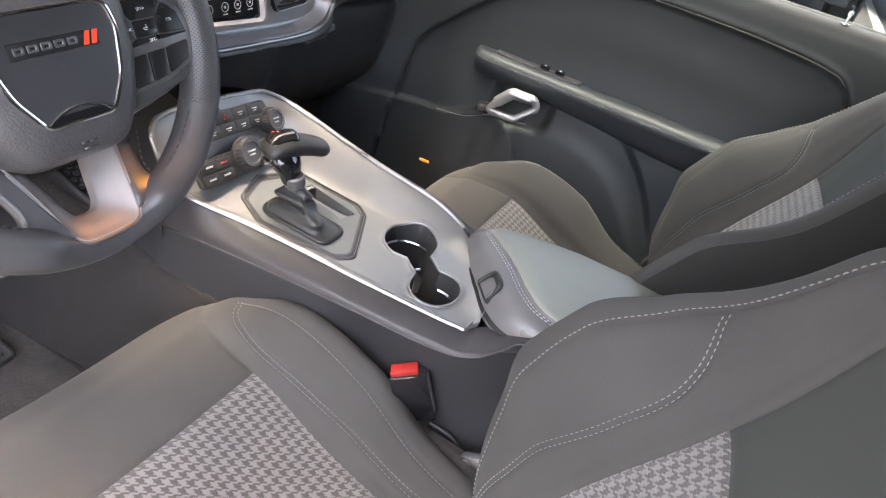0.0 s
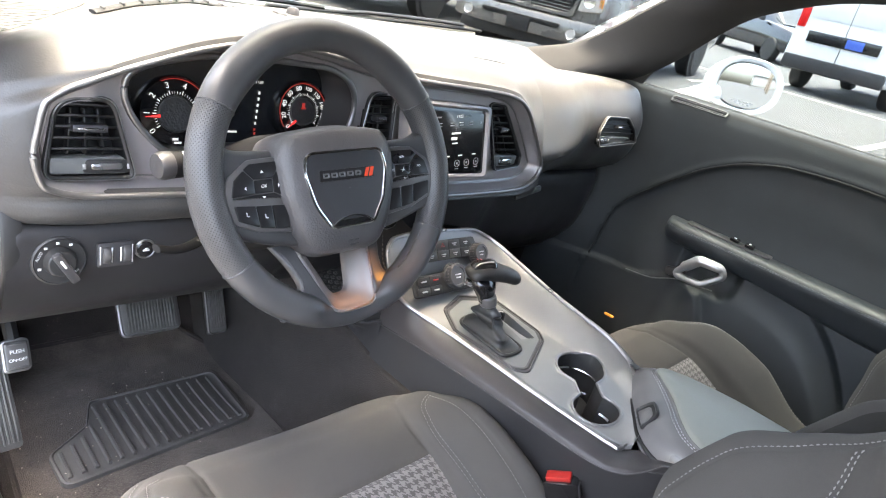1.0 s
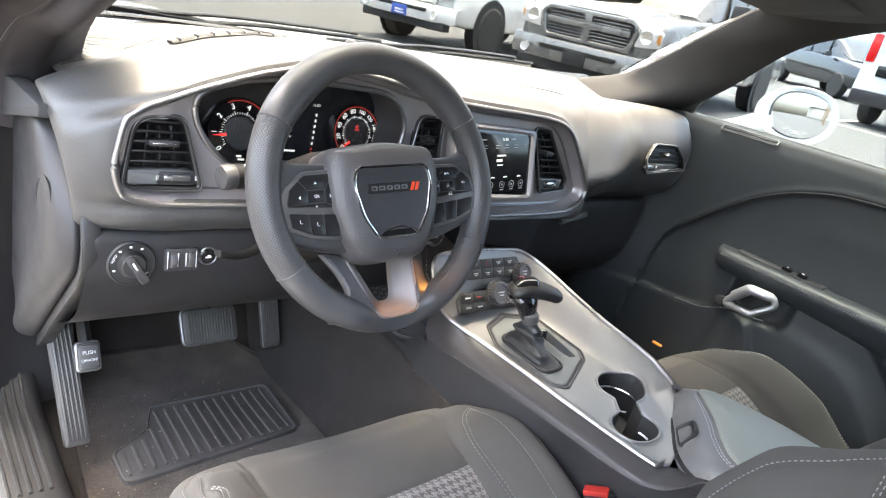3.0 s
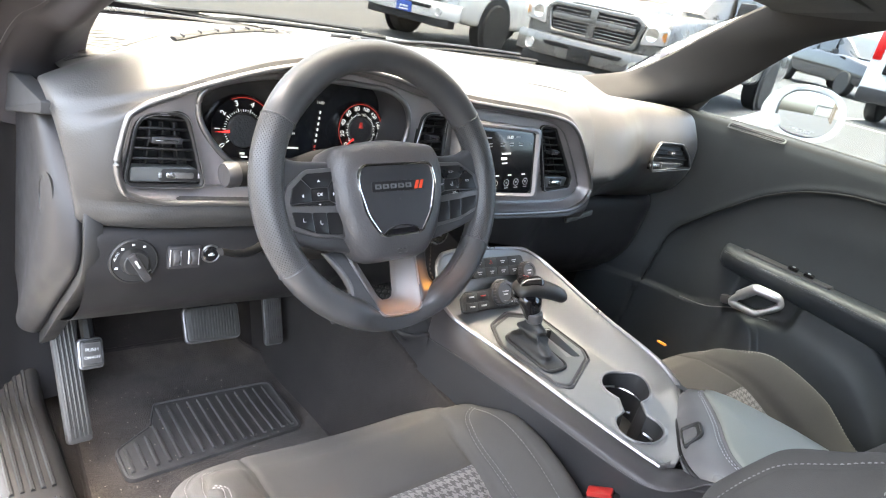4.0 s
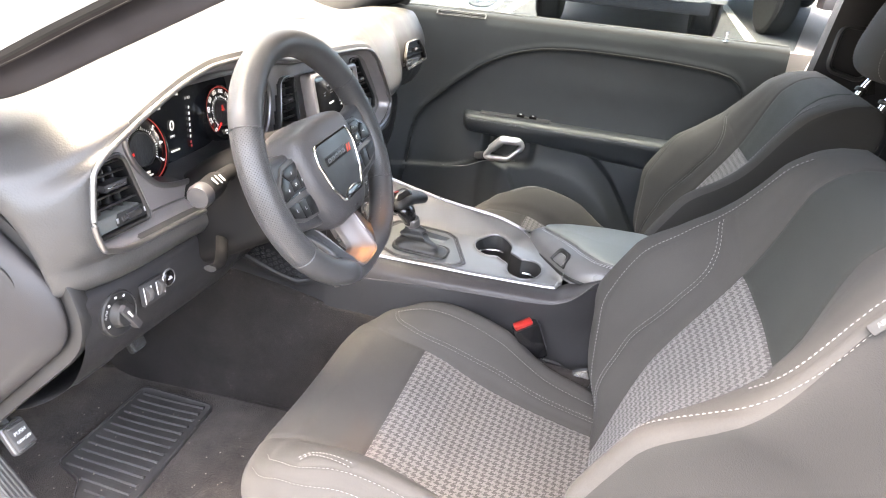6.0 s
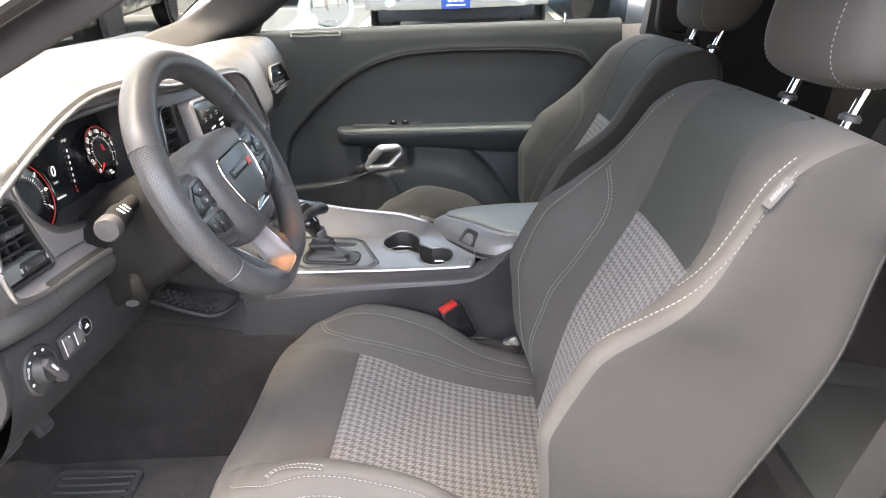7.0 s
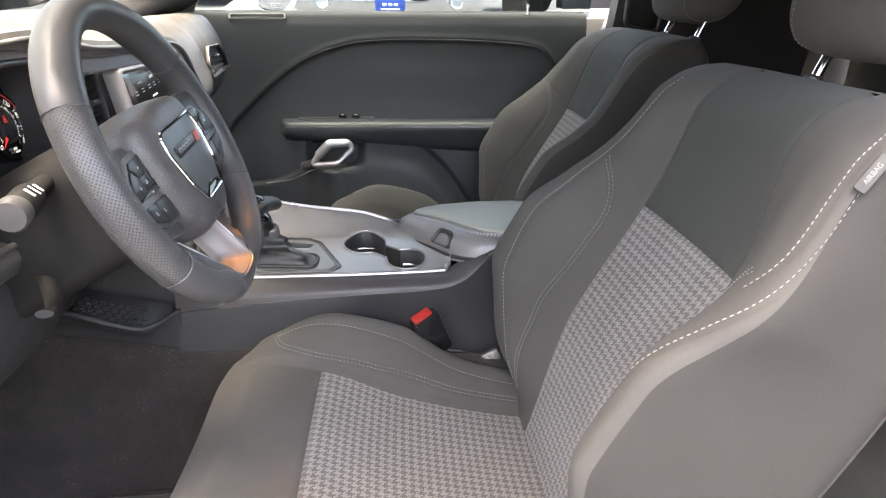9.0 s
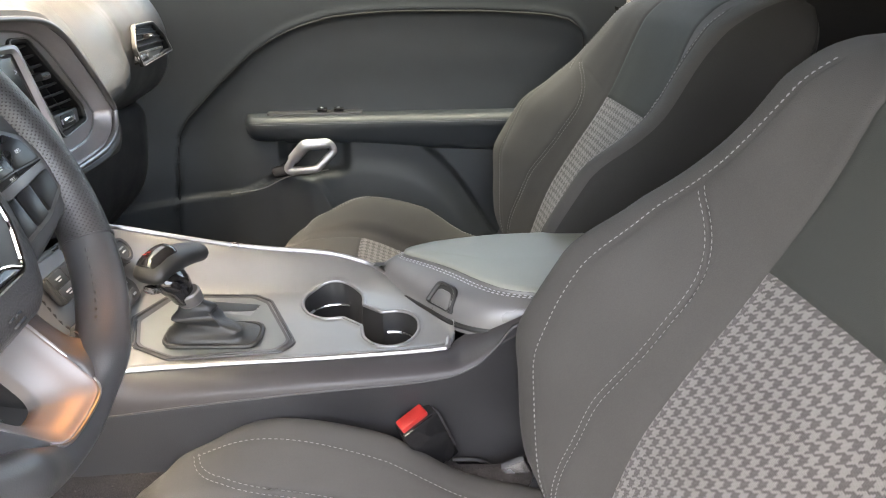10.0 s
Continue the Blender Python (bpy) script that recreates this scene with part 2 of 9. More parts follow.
def surf(name, color, rough, metal=0.0, grain=0.0, grain_size=0.002, kind="noise", vary=0.12, vary_size=0.05, rough_vary=0.08, coat=0.0, sheen=0.0, fine=0.0, spec=0.5, lint=0.0):
    """A surface with variation at two scales and a fine relief; sizes in metres."""
    m, nodes, links, b = material(name)
    tc = nodes.new("ShaderNodeTexCoord")
    big = nodes.new("ShaderNodeTexNoise")
    big.inputs["Scale"].default_value = 1 / vary_size
    big.inputs["Detail"].default_value = 4
    links.new(tc.outputs["Object"], big.inputs["Vector"])
    small = nodes.new("ShaderNodeTexNoise")
    small.inputs["Scale"].default_value = 1 / max(grain_size, 1e-4)
    small.inputs["Detail"].default_value = 2
    links.new(tc.outputs["Object"], small.inputs["Vector"])
    both = nodes.new("ShaderNodeMath")
    both.operation = "MULTIPLY_ADD"
    links.new(small.outputs["Fac"], both.inputs[0])
    both.inputs[1].default_value = fine
    links.new(big.outputs["Fac"], both.inputs[2])
    ramp = nodes.new("ShaderNodeMapRange")
    ramp.inputs["From Min"].default_value, ramp.inputs["From Max"].default_value = 0.3 + fine * 0.3, 0.7 + fine * 0.7
    ramp.inputs["To Min"].default_value, ramp.inputs["To Max"].default_value = 1 - vary, 1 + vary
    links.new(both.outputs[0], ramp.inputs["Value"])
    mul = nodes.new("ShaderNodeVectorMath")
    mul.operation = "SCALE"
    mul.inputs[0].default_value = color
    links.new(ramp.outputs[0], mul.inputs["Scale"])
    tone = mul.outputs[0]
    if lint:
        # scattered pale fibres
        fleck = nodes.new("ShaderNodeTexVoronoi")
        fleck.inputs["Scale"].default_value = 150
        links.new(tc.outputs["Object"], fleck.inputs["Vector"])
        cut = nodes.new("ShaderNodeMapRange")
        cut.inputs["From Min"].default_value, cut.inputs["From Max"].default_value = 0.22, 0.10
        cut.inputs["To Max"].default_value = lint
        links.new(fleck.outputs["Distance"], cut.inputs["Value"])
        some = nodes.new("ShaderNodeMath")
        some.operation = "MULTIPLY"
        links.new(cut.outputs[0], some.inputs[0])
        patch = nodes.new("ShaderNodeMapRange")
        patch.inputs["From Min"].default_value, patch.inputs["From Max"].default_value = 0.5, 0.75
        links.new(big.outputs["Fac"], patch.inputs["Value"])
        links.new(patch.outputs[0], some.inputs[1])
        pale = nodes.new("ShaderNodeMix")
        pale.data_type = "RGBA"
        pale.inputs["B"].default_value = (0.22, 0.19, 0.17, 1)
        links.new(some.outputs[0], pale.inputs["Factor"])
        links.new(tone, pale.inputs["A"])
        tone = pale.outputs["Result"]
    links.new(tone, b.inputs["Base Color"])
    rr = nodes.new("ShaderNodeMapRange")
    rr.inputs["From Min"].default_value, rr.inputs["From Max"].default_value = 0.3, 0.7
    rr.inputs["To Min"].default_value, rr.inputs["To Max"].default_value = max(rough - rough_vary, 0.02), min(rough + rough_vary, 1)
    links.new(big.outputs["Fac"], rr.inputs["Value"])
    links.new(rr.outputs[0], b.inputs["Roughness"])
    b.inputs["Metallic"].default_value = metal
    b.inputs["Coat Weight"].default_value = coat
    b.inputs["Specular IOR Level"].default_value = spec
    if sheen:
        b.inputs["Sheen Weight"].default_value = sheen
        b.inputs["Sheen Roughness"].default_value = 0.5
    if grain:
        bump = nodes.new("ShaderNodeBump")
        bump.inputs["Strength"].default_value = 1.0
        bump.inputs["Distance"].default_value = grain
        if kind == "noise":
            links.new(small.outputs["Fac"], bump.inputs["Height"])
        else:
            vor = nodes.new("ShaderNodeTexVoronoi")
            vor.feature = "SMOOTH_F1" if kind == "leather" else "F1"
            vor.inputs["Scale"].default_value = 1 / grain_size
            links.new(tc.outputs["Object"], vor.inputs["Vector"])
            links.new(vor.outputs["Distance"], bump.inputs["Height"])
        links.new(bump.outputs[0], b.inputs["Normal"])
    return m


def glow(name, color, strength):
    m, nodes, links, b = material(name)
    b.inputs["Base Color"].default_value = (*color, 1)
    b.inputs["Emission Color"].default_value = (*color, 1)
    b.inputs["Emission Strength"].default_value = strength
    b.inputs["Roughness"].default_value = 0.4
    return m


def weave(name, light, dark, pitch, weak=0.0):
    """Houndstooth cloth: a two-over-two twill of four dark and four light threads."""
    m, nodes, links, b = material(name)
    uv = nodes.new("ShaderNodeUVMap")
    uv.uv_map = "cloth"
    sep = nodes.new("ShaderNodeSeparateXYZ")
    links.new(uv.outputs[0], sep.inputs[0])

    def op(kind, a, c=None):
        n = nodes.new("ShaderNodeMath")
        n.operation = kind
        for i, q in enumerate((a, c)):
            if q is None:
                continue
            if isinstance(q, (int, float)):
                n.inputs[i].default_value = q
            else:
                links.new(q, n.inputs[i])
        return n.outputs[0]

    tx = op("MULTIPLY", sep.outputs[0], 8 / pitch)
    ty = op("MULTIPLY", sep.outputs[1], 8 / pitch)
    i, j = op("FLOOR", tx), op("FLOOR", ty)
    warp = op("LESS_THAN", op("FLOORED_MODULO", i, 8), 4)
    weft = op("LESS_THAN", op("FLOORED_MODULO", j, 8), 4)
    over = op("LESS_THAN", op("FLOORED_MODULO", op("ADD", i, j), 4), 2)
    pick = op("ADD", op("MULTIPLY", warp, over), op("MULTIPLY", weft, op("SUBTRACT", 1, over)))
    tc = nodes.new("ShaderNodeTexCoord")
    fuzz = nodes.new("ShaderNodeTexNoise")
    fuzz.inputs["Scale"].default_value = 900
    links.new(tc.outputs["Object"], fuzz.inputs["Vector"])
    soft = nodes.new("ShaderNodeTexNoise")
    soft.inputs["Scale"].default_value = 14
    links.new(tc.outputs["Object"], soft.inputs["Vector"])
    mix = nodes.new("ShaderNodeMix")
    mix.data_type = "RGBA"
    mix.inputs["A"].default_value, mix.inputs["B"].default_value = (*light, 1), (*dark, 1)
    links.new(pick, mix.inputs["Factor"])
    var = op("ADD", op("MULTIPLY", fuzz.outputs["Fac"], 0.35), op("MULTIPLY", soft.outputs["Fac"], 0.3))
    mul = nodes.new("ShaderNodeVectorMath")
    mul.operation = "SCALE"
    links.new(mix.outputs["Result"], mul.inputs[0])
    links.new(op("ADD", var, 0.68), mul.inputs["Scale"])
    links.new(mul.outputs[0], b.inputs["Base Color"])
    # threads: each one a small ridge, the dark yarn lying a little lower
    fx, fy = op("FRACT", tx), op("FRACT", ty)
    ridge = op("ADD", op("MULTIPLY", op("SINE", op("MULTIPLY", fx, math.pi)), over), op("MULTIPLY", op("SINE", op("MULTIPLY", fy, math.pi)), op("SUBTRACT", 1, over)))
    high = op("ADD", op("MULTIPLY", ridge, 0.4), op("MULTIPLY", op("SUBTRACT", 1, pick), 0.6))
    bump = nodes.new("ShaderNodeBump")
    bump.inputs["Distance"].default_value = 0.0006
    links.new(high, bump.inputs["Height"])
    links.new(bump.outputs[0], b.inputs["Normal"])
    b.inputs["Roughness"].default_value = 0.85
    b.inputs["Sheen Weight"].default_value = 0.15
    b.inputs["Specular IOR Level"].default_value = 0.25
    return m


def clear(name, color=(1, 1, 1), rough=0.0, ior=1.45, alpha=None):
    m, nodes, links, b = material(name)
    b.inputs["Base Color"].default_value = (*color, 1)
    b.inputs["Roughness"].default_value = rough
    b.inputs["Transmission Weight"].default_value = 1.0
    b.inputs["IOR"].default_value = ior
    return m


def pane(name, color):
    """Thin tinted glass: clear through, with a faint gloss."""
    m, nodes, links, b = material(name)
    through_ = nodes.new("ShaderNodeBsdfTransparent")
    through_.inputs["Color"].default_value = (*color, 1)
    shine = nodes.new("ShaderNodeBsdfGlossy")
    shine.inputs["Roughness"].default_value = 0.02
    mix = nodes.new("ShaderNodeMixShader")
    mix.inputs[0].default_value = 0.03
    links.new(through_.outputs[0], mix.inputs[1])
    links.new(shine.outputs[0], mix.inputs[2])
    links.new(mix.outputs[0], nodes["Material Output"].inputs["Surface"])
    return m


PAD = surf("soft_grained_vinyl", (0.040, 0.0395, 0.0395), 0.45, grain=0.00022, grain_size=0.0019, kind="leather", vary=0.12, spec=0.5)
DOOR_PAD = surf("dark_grained_door_vinyl", (0.023, 0.0265, 0.030), 0.5, grain=0.0002, grain_size=0.0012, kind="leather", vary=0.1, spec=0.35)
HARD = surf("dark_moulded_plastic", (0.023, 0.0225, 0.024), 0.46, grain=0.0002, grain_size=0.0011, vary=0.1, spec=0.3)
HARD_SMOOTH = surf("satin_black_plastic", (0.034, 0.033, 0.035), 0.38, grain=0.00008, grain_size=0.0008, vary=0.08)
BEZEL = surf("dark_satin_metallic_trim", (0.35, 0.33, 0.336), 0.42, metal=0.6, grain=0.00004, grain_size=0.0006, vary=0.06)
SILVER = surf("satin_silver_trim", (0.215, 0.211, 0.212), 0.38, metal=0.6, grain=0.00004, grain_size=0.0005, vary=0.05)
CHROME = surf("bright_chrome", (0.85, 0.85, 0.86), 0.1, metal=1.0, vary=0.03, rough_vary=0.04)
SATIN_CHROME = surf("satin_chrome", (0.7, 0.7, 0.71), 0.24, metal=1.0, vary=0.04)
LEATHER = surf("black_leather", (0.046, 0.046, 0.048), 0.36, grain=0.0001, grain_size=0.0009, kind="leather", vary=0.12)
GLOSS = surf("gloss_black", (0.008, 0.008, 0.009), 0.12, vary=0.1, rough_vary=0.05, coat=0.4)
DEEP = surf("deep_black", (0.006, 0.006, 0.006), 0.6, vary=0.1)
CLOTH = surf("charcoal_seat_cloth", (0.053, 0.0505, 0.048), 0.9, grain=0.00025, grain_size=0.0009, vary=0.18, vary_size=0.09, sheen=0.03, fine=0.9, spec=0.15)
CLOTH_DARK = surf("dark_green_grey_seat_cloth", (0.038, 0.040, 0.037), 0.85, grain=0.0002, grain_size=0.0009, vary=0.1, vary_size=0.09, sheen=0.03, fine=0.4, spec=0.15)
VINYL = surf("smooth_grey_side_cloth", (0.029, 0.0278, 0.0265), 0.85, grain=0.00025, grain_size=0.0012, kind="leather", vary=0.12, vary_size=0.12, spec=0.15, fine=0.4)
TOOTH = weave("houndstooth_cloth", (0.165, 0.155, 0.150), (0.068, 0.063, 0.061), 0.0118)
THREAD = surf("pale_grey_thread", (0.165, 0.16, 0.155), 0.8, vary=0.15, vary_size=0.01)
CARPET = surf("black_carpet", (0.023, 0.0195, 0.0185), 0.95, grain=0.0016, grain_size=0.0017, vary=0.6, vary_size=0.05, fine=1.6, sheen=0.08, spec=0.1, lint=0.45)
MAT_PILE = surf("dusty_mat_pile", (0.050, 0.042, 0.037), 0.95, grain=0.0022, grain_size=0.0021, vary=0.8, vary_size=0.05, fine=1.6, sheen=0.15, spec=0.1, lint=0.7)
TRIM_EDGE = surf("dull_satin_metal", (0.26, 0.255, 0.255), 0.36, metal=0.9, vary=0.06)
EDGE_SILVER = surf("bright_satin_edge", (0.34, 0.33, 0.33), 0.33, metal=0.9, vary=0.05)
SCUFF = surf("black_scuff_plastic", (0.014, 0.014, 0.0145), 0.5, grain=0.0001, grain_size=0.001, vary=0.2)
RUBBER = surf("black_rubber", (0.062, 0.060, 0.059), 0.5, grain=0.0001, grain_size=0.001, vary=0.2)
PILLAR_DARK = surf("dark_doorway_trim", (0.034, 0.0315, 0.034), 0.7, grain=0.0001, grain_size=0.0009, vary=0.15, spec=0.12)
LINER = surf("headliner_fabric", (0.05, 0.05, 0.052), 0.9, grain=0.0003, grain_size=0.0012, vary=0.08)
PILLAR = surf("dark_pillar_trim", (0.038, 0.038, 0.039), 0.75, grain=0.0001, grain_size=0.0009, vary=0.06, spec=0.15)
WHITE_PAINT = surf("white_car_paint", (0.58, 0.585, 0.58), 0.25, vary=0.03, vary_size=0.4, coat=0.6)
RED = surf("red_plastic", (0.36, 0.02, 0.017), 0.4, vary=0.1)
WHITE_MARK = surf("white_print", (0.7, 0.7, 0.7), 0.5, vary=0.05)
GREY_MARK = surf("grey_print", (0.35, 0.35, 0.36), 0.5, vary=0.05)
BADGE_RED = surf("red_badge_enamel", (0.6, 0.06, 0.025), 0.3, vary=0.08)
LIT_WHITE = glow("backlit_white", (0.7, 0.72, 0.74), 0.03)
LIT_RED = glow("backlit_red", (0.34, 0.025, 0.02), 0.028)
LIT_AMBER = glow("backlit_amber", (0.8, 0.27, 0.05), 0.03)
SCREEN = surf("dark_display_glass", (0.012, 0.013, 0.015), 0.16, vary=0.05, rough_vary=0.03)
# coloured darker than real glass, to dim the overbright view outside
VIEW_DIM_GLASS = clear("tinted_car_glass", (0.185, 0.20, 0.195), 0.0, 1.02)
SIDE_GLASS = pane("tinted_side_glass", (0.52, 0.57, 0.59))
MIRROR = surf("mirror_silver", (0.9, 0.9, 0.9), 0.02, metal=1.0, vary=0.0, rough_vary=0.0)
# ---- setting: the lot, the car's shell ----
SLOPE = 0.06


def lot(y):
    """Height of the lot, which rises gently towards +y."""
    return SLOPE * y


ASPHALT = surf("worn_asphalt", (0.058, 0.057, 0.056), 0.9, grain=0.004, grain_size=0.012, vary=0.25, vary_size=1.4, fine=0.6)
gx, gy = np.meshgrid(np.concatenate([[-900, -200, -60], np.linspace(-30, 30, 41), [60, 200, 900]]), np.concatenate([[-900, -200, -60], np.linspace(-30, 30, 41), [60, 200, 900]]), indexing="ij")
gz = SLOPE * np.clip(gy, -40, 40) + 0.0 * gx
tagged(sheet("ground", np.stack([gx, gy, gz], -1), ASPHALT), "grey worn asphalt of a car dealer's lot", "ground", kind="structure")

# floor pan with carpet
fx, fy = np.meshgrid(np.linspace(-0.98, 1.3, 90), np.linspace(-0.70, 0.66, 70), indexing="ij")
tunnel = np.exp(-(((fy + 0.02) / 0.122) ** 4))
fz = 0.25 + 0.23 * tunnel * step(-0.9, -0.5, fx) + 0.34 * step(-0.66, -0.98, fx) + 0.012 * np.sin(fx * 9) * np.sin(fy * 7)
fz += 0.08 * step(-0.63, -0.70, fy) + 0.1 * step(0.58, 0.66, fy)
fz += 0.14 * step(0.62, 0.72, fx)
tagged(sheet("floor", np.stack([fx, fy, fz], -1), CARPET, flip=False), "black carpet of the car's floor and tunnel", "floor", kind="structure")

# ---- dashboard ----
dash = thing("dashboard", (-0.35, -0.02, 0.56), "black grained dashboard with a grey gauge and vent bezel", "dashboard")
# upper edge of the bezel: y, x, z
TOP = [(-0.656, -0.212, 0.868), (-0.645, -0.213, 0.915), (-0.59, -0.213, 0.945), (-0.535, -0.211, 0.968), (-0.48, -0.208, 0.987), (-0.43, -0.203, 0.998), (-0.38, -0.200, 1.0), (-0.31, -0.200, 0.994), (-0.24, -0.200, 0.982), (-0.15, -0.199, 0.976), (0.0, -0.192, 0.972), (0.045, -0.188, 0.967), (0.080, -0.185, 0.949), (0.115, -0.182, 0.910), (0.145, -0.180, 0.872), (0.160, -0.179, 0.850)]
LOW = [(-0.656, -0.212, 0.850), (-0.645, -0.212, 0.825), (-0.60, -0.212, 0.813), (-0.50, -0.212, 0.811), (-0.38, -0.20, 0.808), (-0.2, -0.19, 0.800), (-0.06, -0.186, 0.799), (0.05, -0.183, 0.801), (0.11, -0.181, 0.805), (0.140, -0.180, 0.815), (0.154, -0.179, 0.829), (0.160, -0.179, 0.842)]


def top_at(y):
    return ev(TOP, y)


def low_at(y):
    return ev(LOW, y)


def pad_line(y, ex, ez, zt):
    """The pad's section at y: from the windscreen's foot over the brow to the bezel's edge."""
    base_z = 0.955 + 0.05 * (y + 0.3)
    base_x = -0.86 + 0.25 * max(0, abs(y + 0.02) - 0.2) ** 1.3
    fall = 0.030 * float(step(-0.28, -0.50, y))
    return [(base_x, base_z), (base_x + 0.12, base_z + 0.01 - 0.4 * fall), (-0.50, zt - 0.022 - fall), (-0.40, zt - 0.006 - 0.7 * fall), (ex - 0.092, zt - 0.25 * fall), (ex - 0.045, zt * 0.78 + ez * 0.22 + 0.003), (ex - 0.014, ez * 0.65 + zt * 0.35), (ex - 0.002, ez + 0.009), (ex, ez)]


# upper pad, from the windscreen over the brow to the bezel's upper edge
PAD_TOP = [(-0.70, 0.915), (-0.66, 0.955), (-0.6, 0.98), (-0.5, 1.006), (-0.42, 1.022), (-0.35, 1.022), (-0.22, 1.006), (0.0, 1.0), (0.2, 0.998), (0.45, 1.0), (0.6, 1.0), (0.68, 0.99)]
rows = []
for y in np.linspace(-0.585, 0.160, 110):
    ex, ez = top_at(y)
    c = cr(pad_line(y, ex, ez, float(ev(PAD_TOP, y))) + [(ex - 0.012, ez - 0.004)], 44)
    rows.append(np.column_stack([c[:, 0], np.full(44, y), c[:, 1]]))
PAD_SKIN = [np.array(rows).reshape(-1, 3)]
sheet("upper_pad", rows, PAD, dash, "soft grained black pad")

# rounded end of the pad on the driver's side: it wraps round the bezel's end from the brow down to the roll
YS = -0.585
ex, ez = top_at(YS)
lx, lz = low_at(YS)
prof = cr(pad_line(YS, ex, ez, float(ev(PAD_TOP, YS))), 44)
inner = [(x, YS, z) for x, z in prof]
inner += [(float(top_at(y)[0]), y, float(top_at(y)[1])) for y in (-0.60, -0.612, -0.622, -0.631, -0.638, -0.6435, -0.647, -0.650, -0.6525, -0.6545)]
inner += [(-0.212, -0.656, 0.859)] + [(float(low_at(y)[0]), y, float(low_at(y)[1])) for y in (-0.6545, -0.652, -0.6485, -0.645, -0.640, -0.632, -0.622, -0.612, -0.60, -0.585)]
inner += [(x, YS, z) for x, z in cr([(lx + 0.004, lz - 0.008), (lx + 0.004, (lz + 0.772) / 2), (lx - 0.008, 0.776), (lx - 0.03, 0.770)], 10)]
inner = np.array(inner)
o1 = cr([(-0.66, 0.91), (-0.60, 0.912), (-0.50, 0.905), (-0.40, 0.912), (-0.345, 0.914), (-0.305, 0.904), (-0.280, 0.888)], 44)
o2 = cr([(-0.280, 0.888), (-0.266, 0.872), (-0.256, 0.852), (-0.249, 0.828), (-0.246, 0.805)], 22)[1:]
o3 = cr([(-0.246, 0.805), (-0.247, 0.788), (-0.254, 0.776), (-0.270, 0.768)], 11)[1:]
cb = np.vstack([o1, o2, o3])
ye = np.interp(cb[:, 1], [0.768, 0.80, 0.86, 0.90, 0.93], [-0.684, -0.689, -0.700, -0.708, -0.712])
ye = ye + 0.045 * step(-0.34, -0.46, cb[:, 0])
outer = np.column_stack([cb[:, 0], ye, cb[:, 1]])
rows = []
for q in np.linspace(1, 0, 26):
    w = 0.55 * (1 - math.sqrt(max(0.0, 1 - q * q))) + 0.45 * q ** 1.6
    rows.append(np.column_stack([inner[:, 0] + (outer[:, 0] - inner[:, 0]) * w, inner[:, 1] + (outer[:, 1] - inner[:, 1]) * q, inner[:, 2] + (outer[:, 2] - inner[:, 2]) * (0.6 * q + 0.4 * w)]))
rows = [rows[0] + np.array((-0.012, 0.004, -0.004))] + rows
PAD_SKIN = np.vstack(PAD_SKIN + [np.array(rows)[:, :40].reshape(-1, 3)])
sheet("pad_end", rows, PAD, dash, "rounded grained end of the pad", sharp=0)

# passenger side: the pad turns down into a smooth face over the glovebox
ys = np.concatenate([np.linspace(0.161, 0.62, 56), np.linspace(0.625, 0.682, 24)])
rows = []
for y in ys:
    zt = float(ev(PAD_TOP, y))
    q = float(step(0.150, 0.42, y))
    e = 1 - math.sqrt(max(0.0, 1 - max(0.0, (y - 0.60) / 0.0825) ** 2))
    zt -= 0.05 * e
    fx_ = -0.181 - 0.066 * q - 0.11 * e
    base_z = 0.955 + 0.05 * (y + 0.3)
    base_x = -0.86 + 0.25 * max(0, abs(y + 0.02) - 0.2) ** 1.3
    mix = lambda u, v: (u[0] + (v[0] - u[0]) * q, u[1] + (v[1] - u[1]) * q)
    pts = [(base_x, base_z), (base_x + 0.12, base_z + 0.01), (-0.50, zt - 0.022), (-0.40, zt - 0.005), mix((-0.272, zt), (-0.296 - 0.09 * e, zt - 0.003)), mix((-0.224, 0.960), (fx_ - 0.020, zt - 0.032)), mix((-0.193, 0.892), (fx_ - 0.003, 0.928)), mix((-0.182, 0.860), (fx_, 0.89)), (fx_ - 0.008, 0.848), (fx_ - 0.032, 0.812), (fx_ - 0.070, 0.788), (-0.335 - 0.08 * e, 0.776)]
    c = cr(pts, 48)
    rows.append(np.column_stack([c[:, 0], np.full(48, y), c[:, 1]]))
sheet("passenger_pad", rows, PAD, dash, "smooth grained black pad over the glovebox")
# glovebox and lower dash on the passenger side
ys = np.concatenate([np.linspace(-0.14, 0.60, 44), np.linspace(0.608, 0.684, 20)])
rows = []
for y in ys:
    e = 3.0 * (1 - math.sqrt(max(0.0, 1 - max(0.0, (y - 0.58) / 0.1045) ** 2)))
    k_ = 0.045 * float(step(0.10, 0.26, y))
    pts = [(-0.36 - 0.03 * e, 0.790), (-0.300 - k_ - 0.03 * e, 0.782), (-0.275 - k_ - 0.03 * e, 0.770), (-0.268 - k_ - 0.03 * e, 0.735), (-0.29 - k_ - 0.03 * e, 0.62), (-0.35 - k_ - 0.022 * e, 0.55), (-0.44, 0.52), (-0.60, 0.52), (-0.75, 0.40)]
    c = cr(pts, 36)
    rows.append(np.column_stack([c[:, 0], np.full(36, y), c[:, 1]]))
sheet("glovebox", rows, HARD, dash, "dark hard plastic glovebox and knee panel")

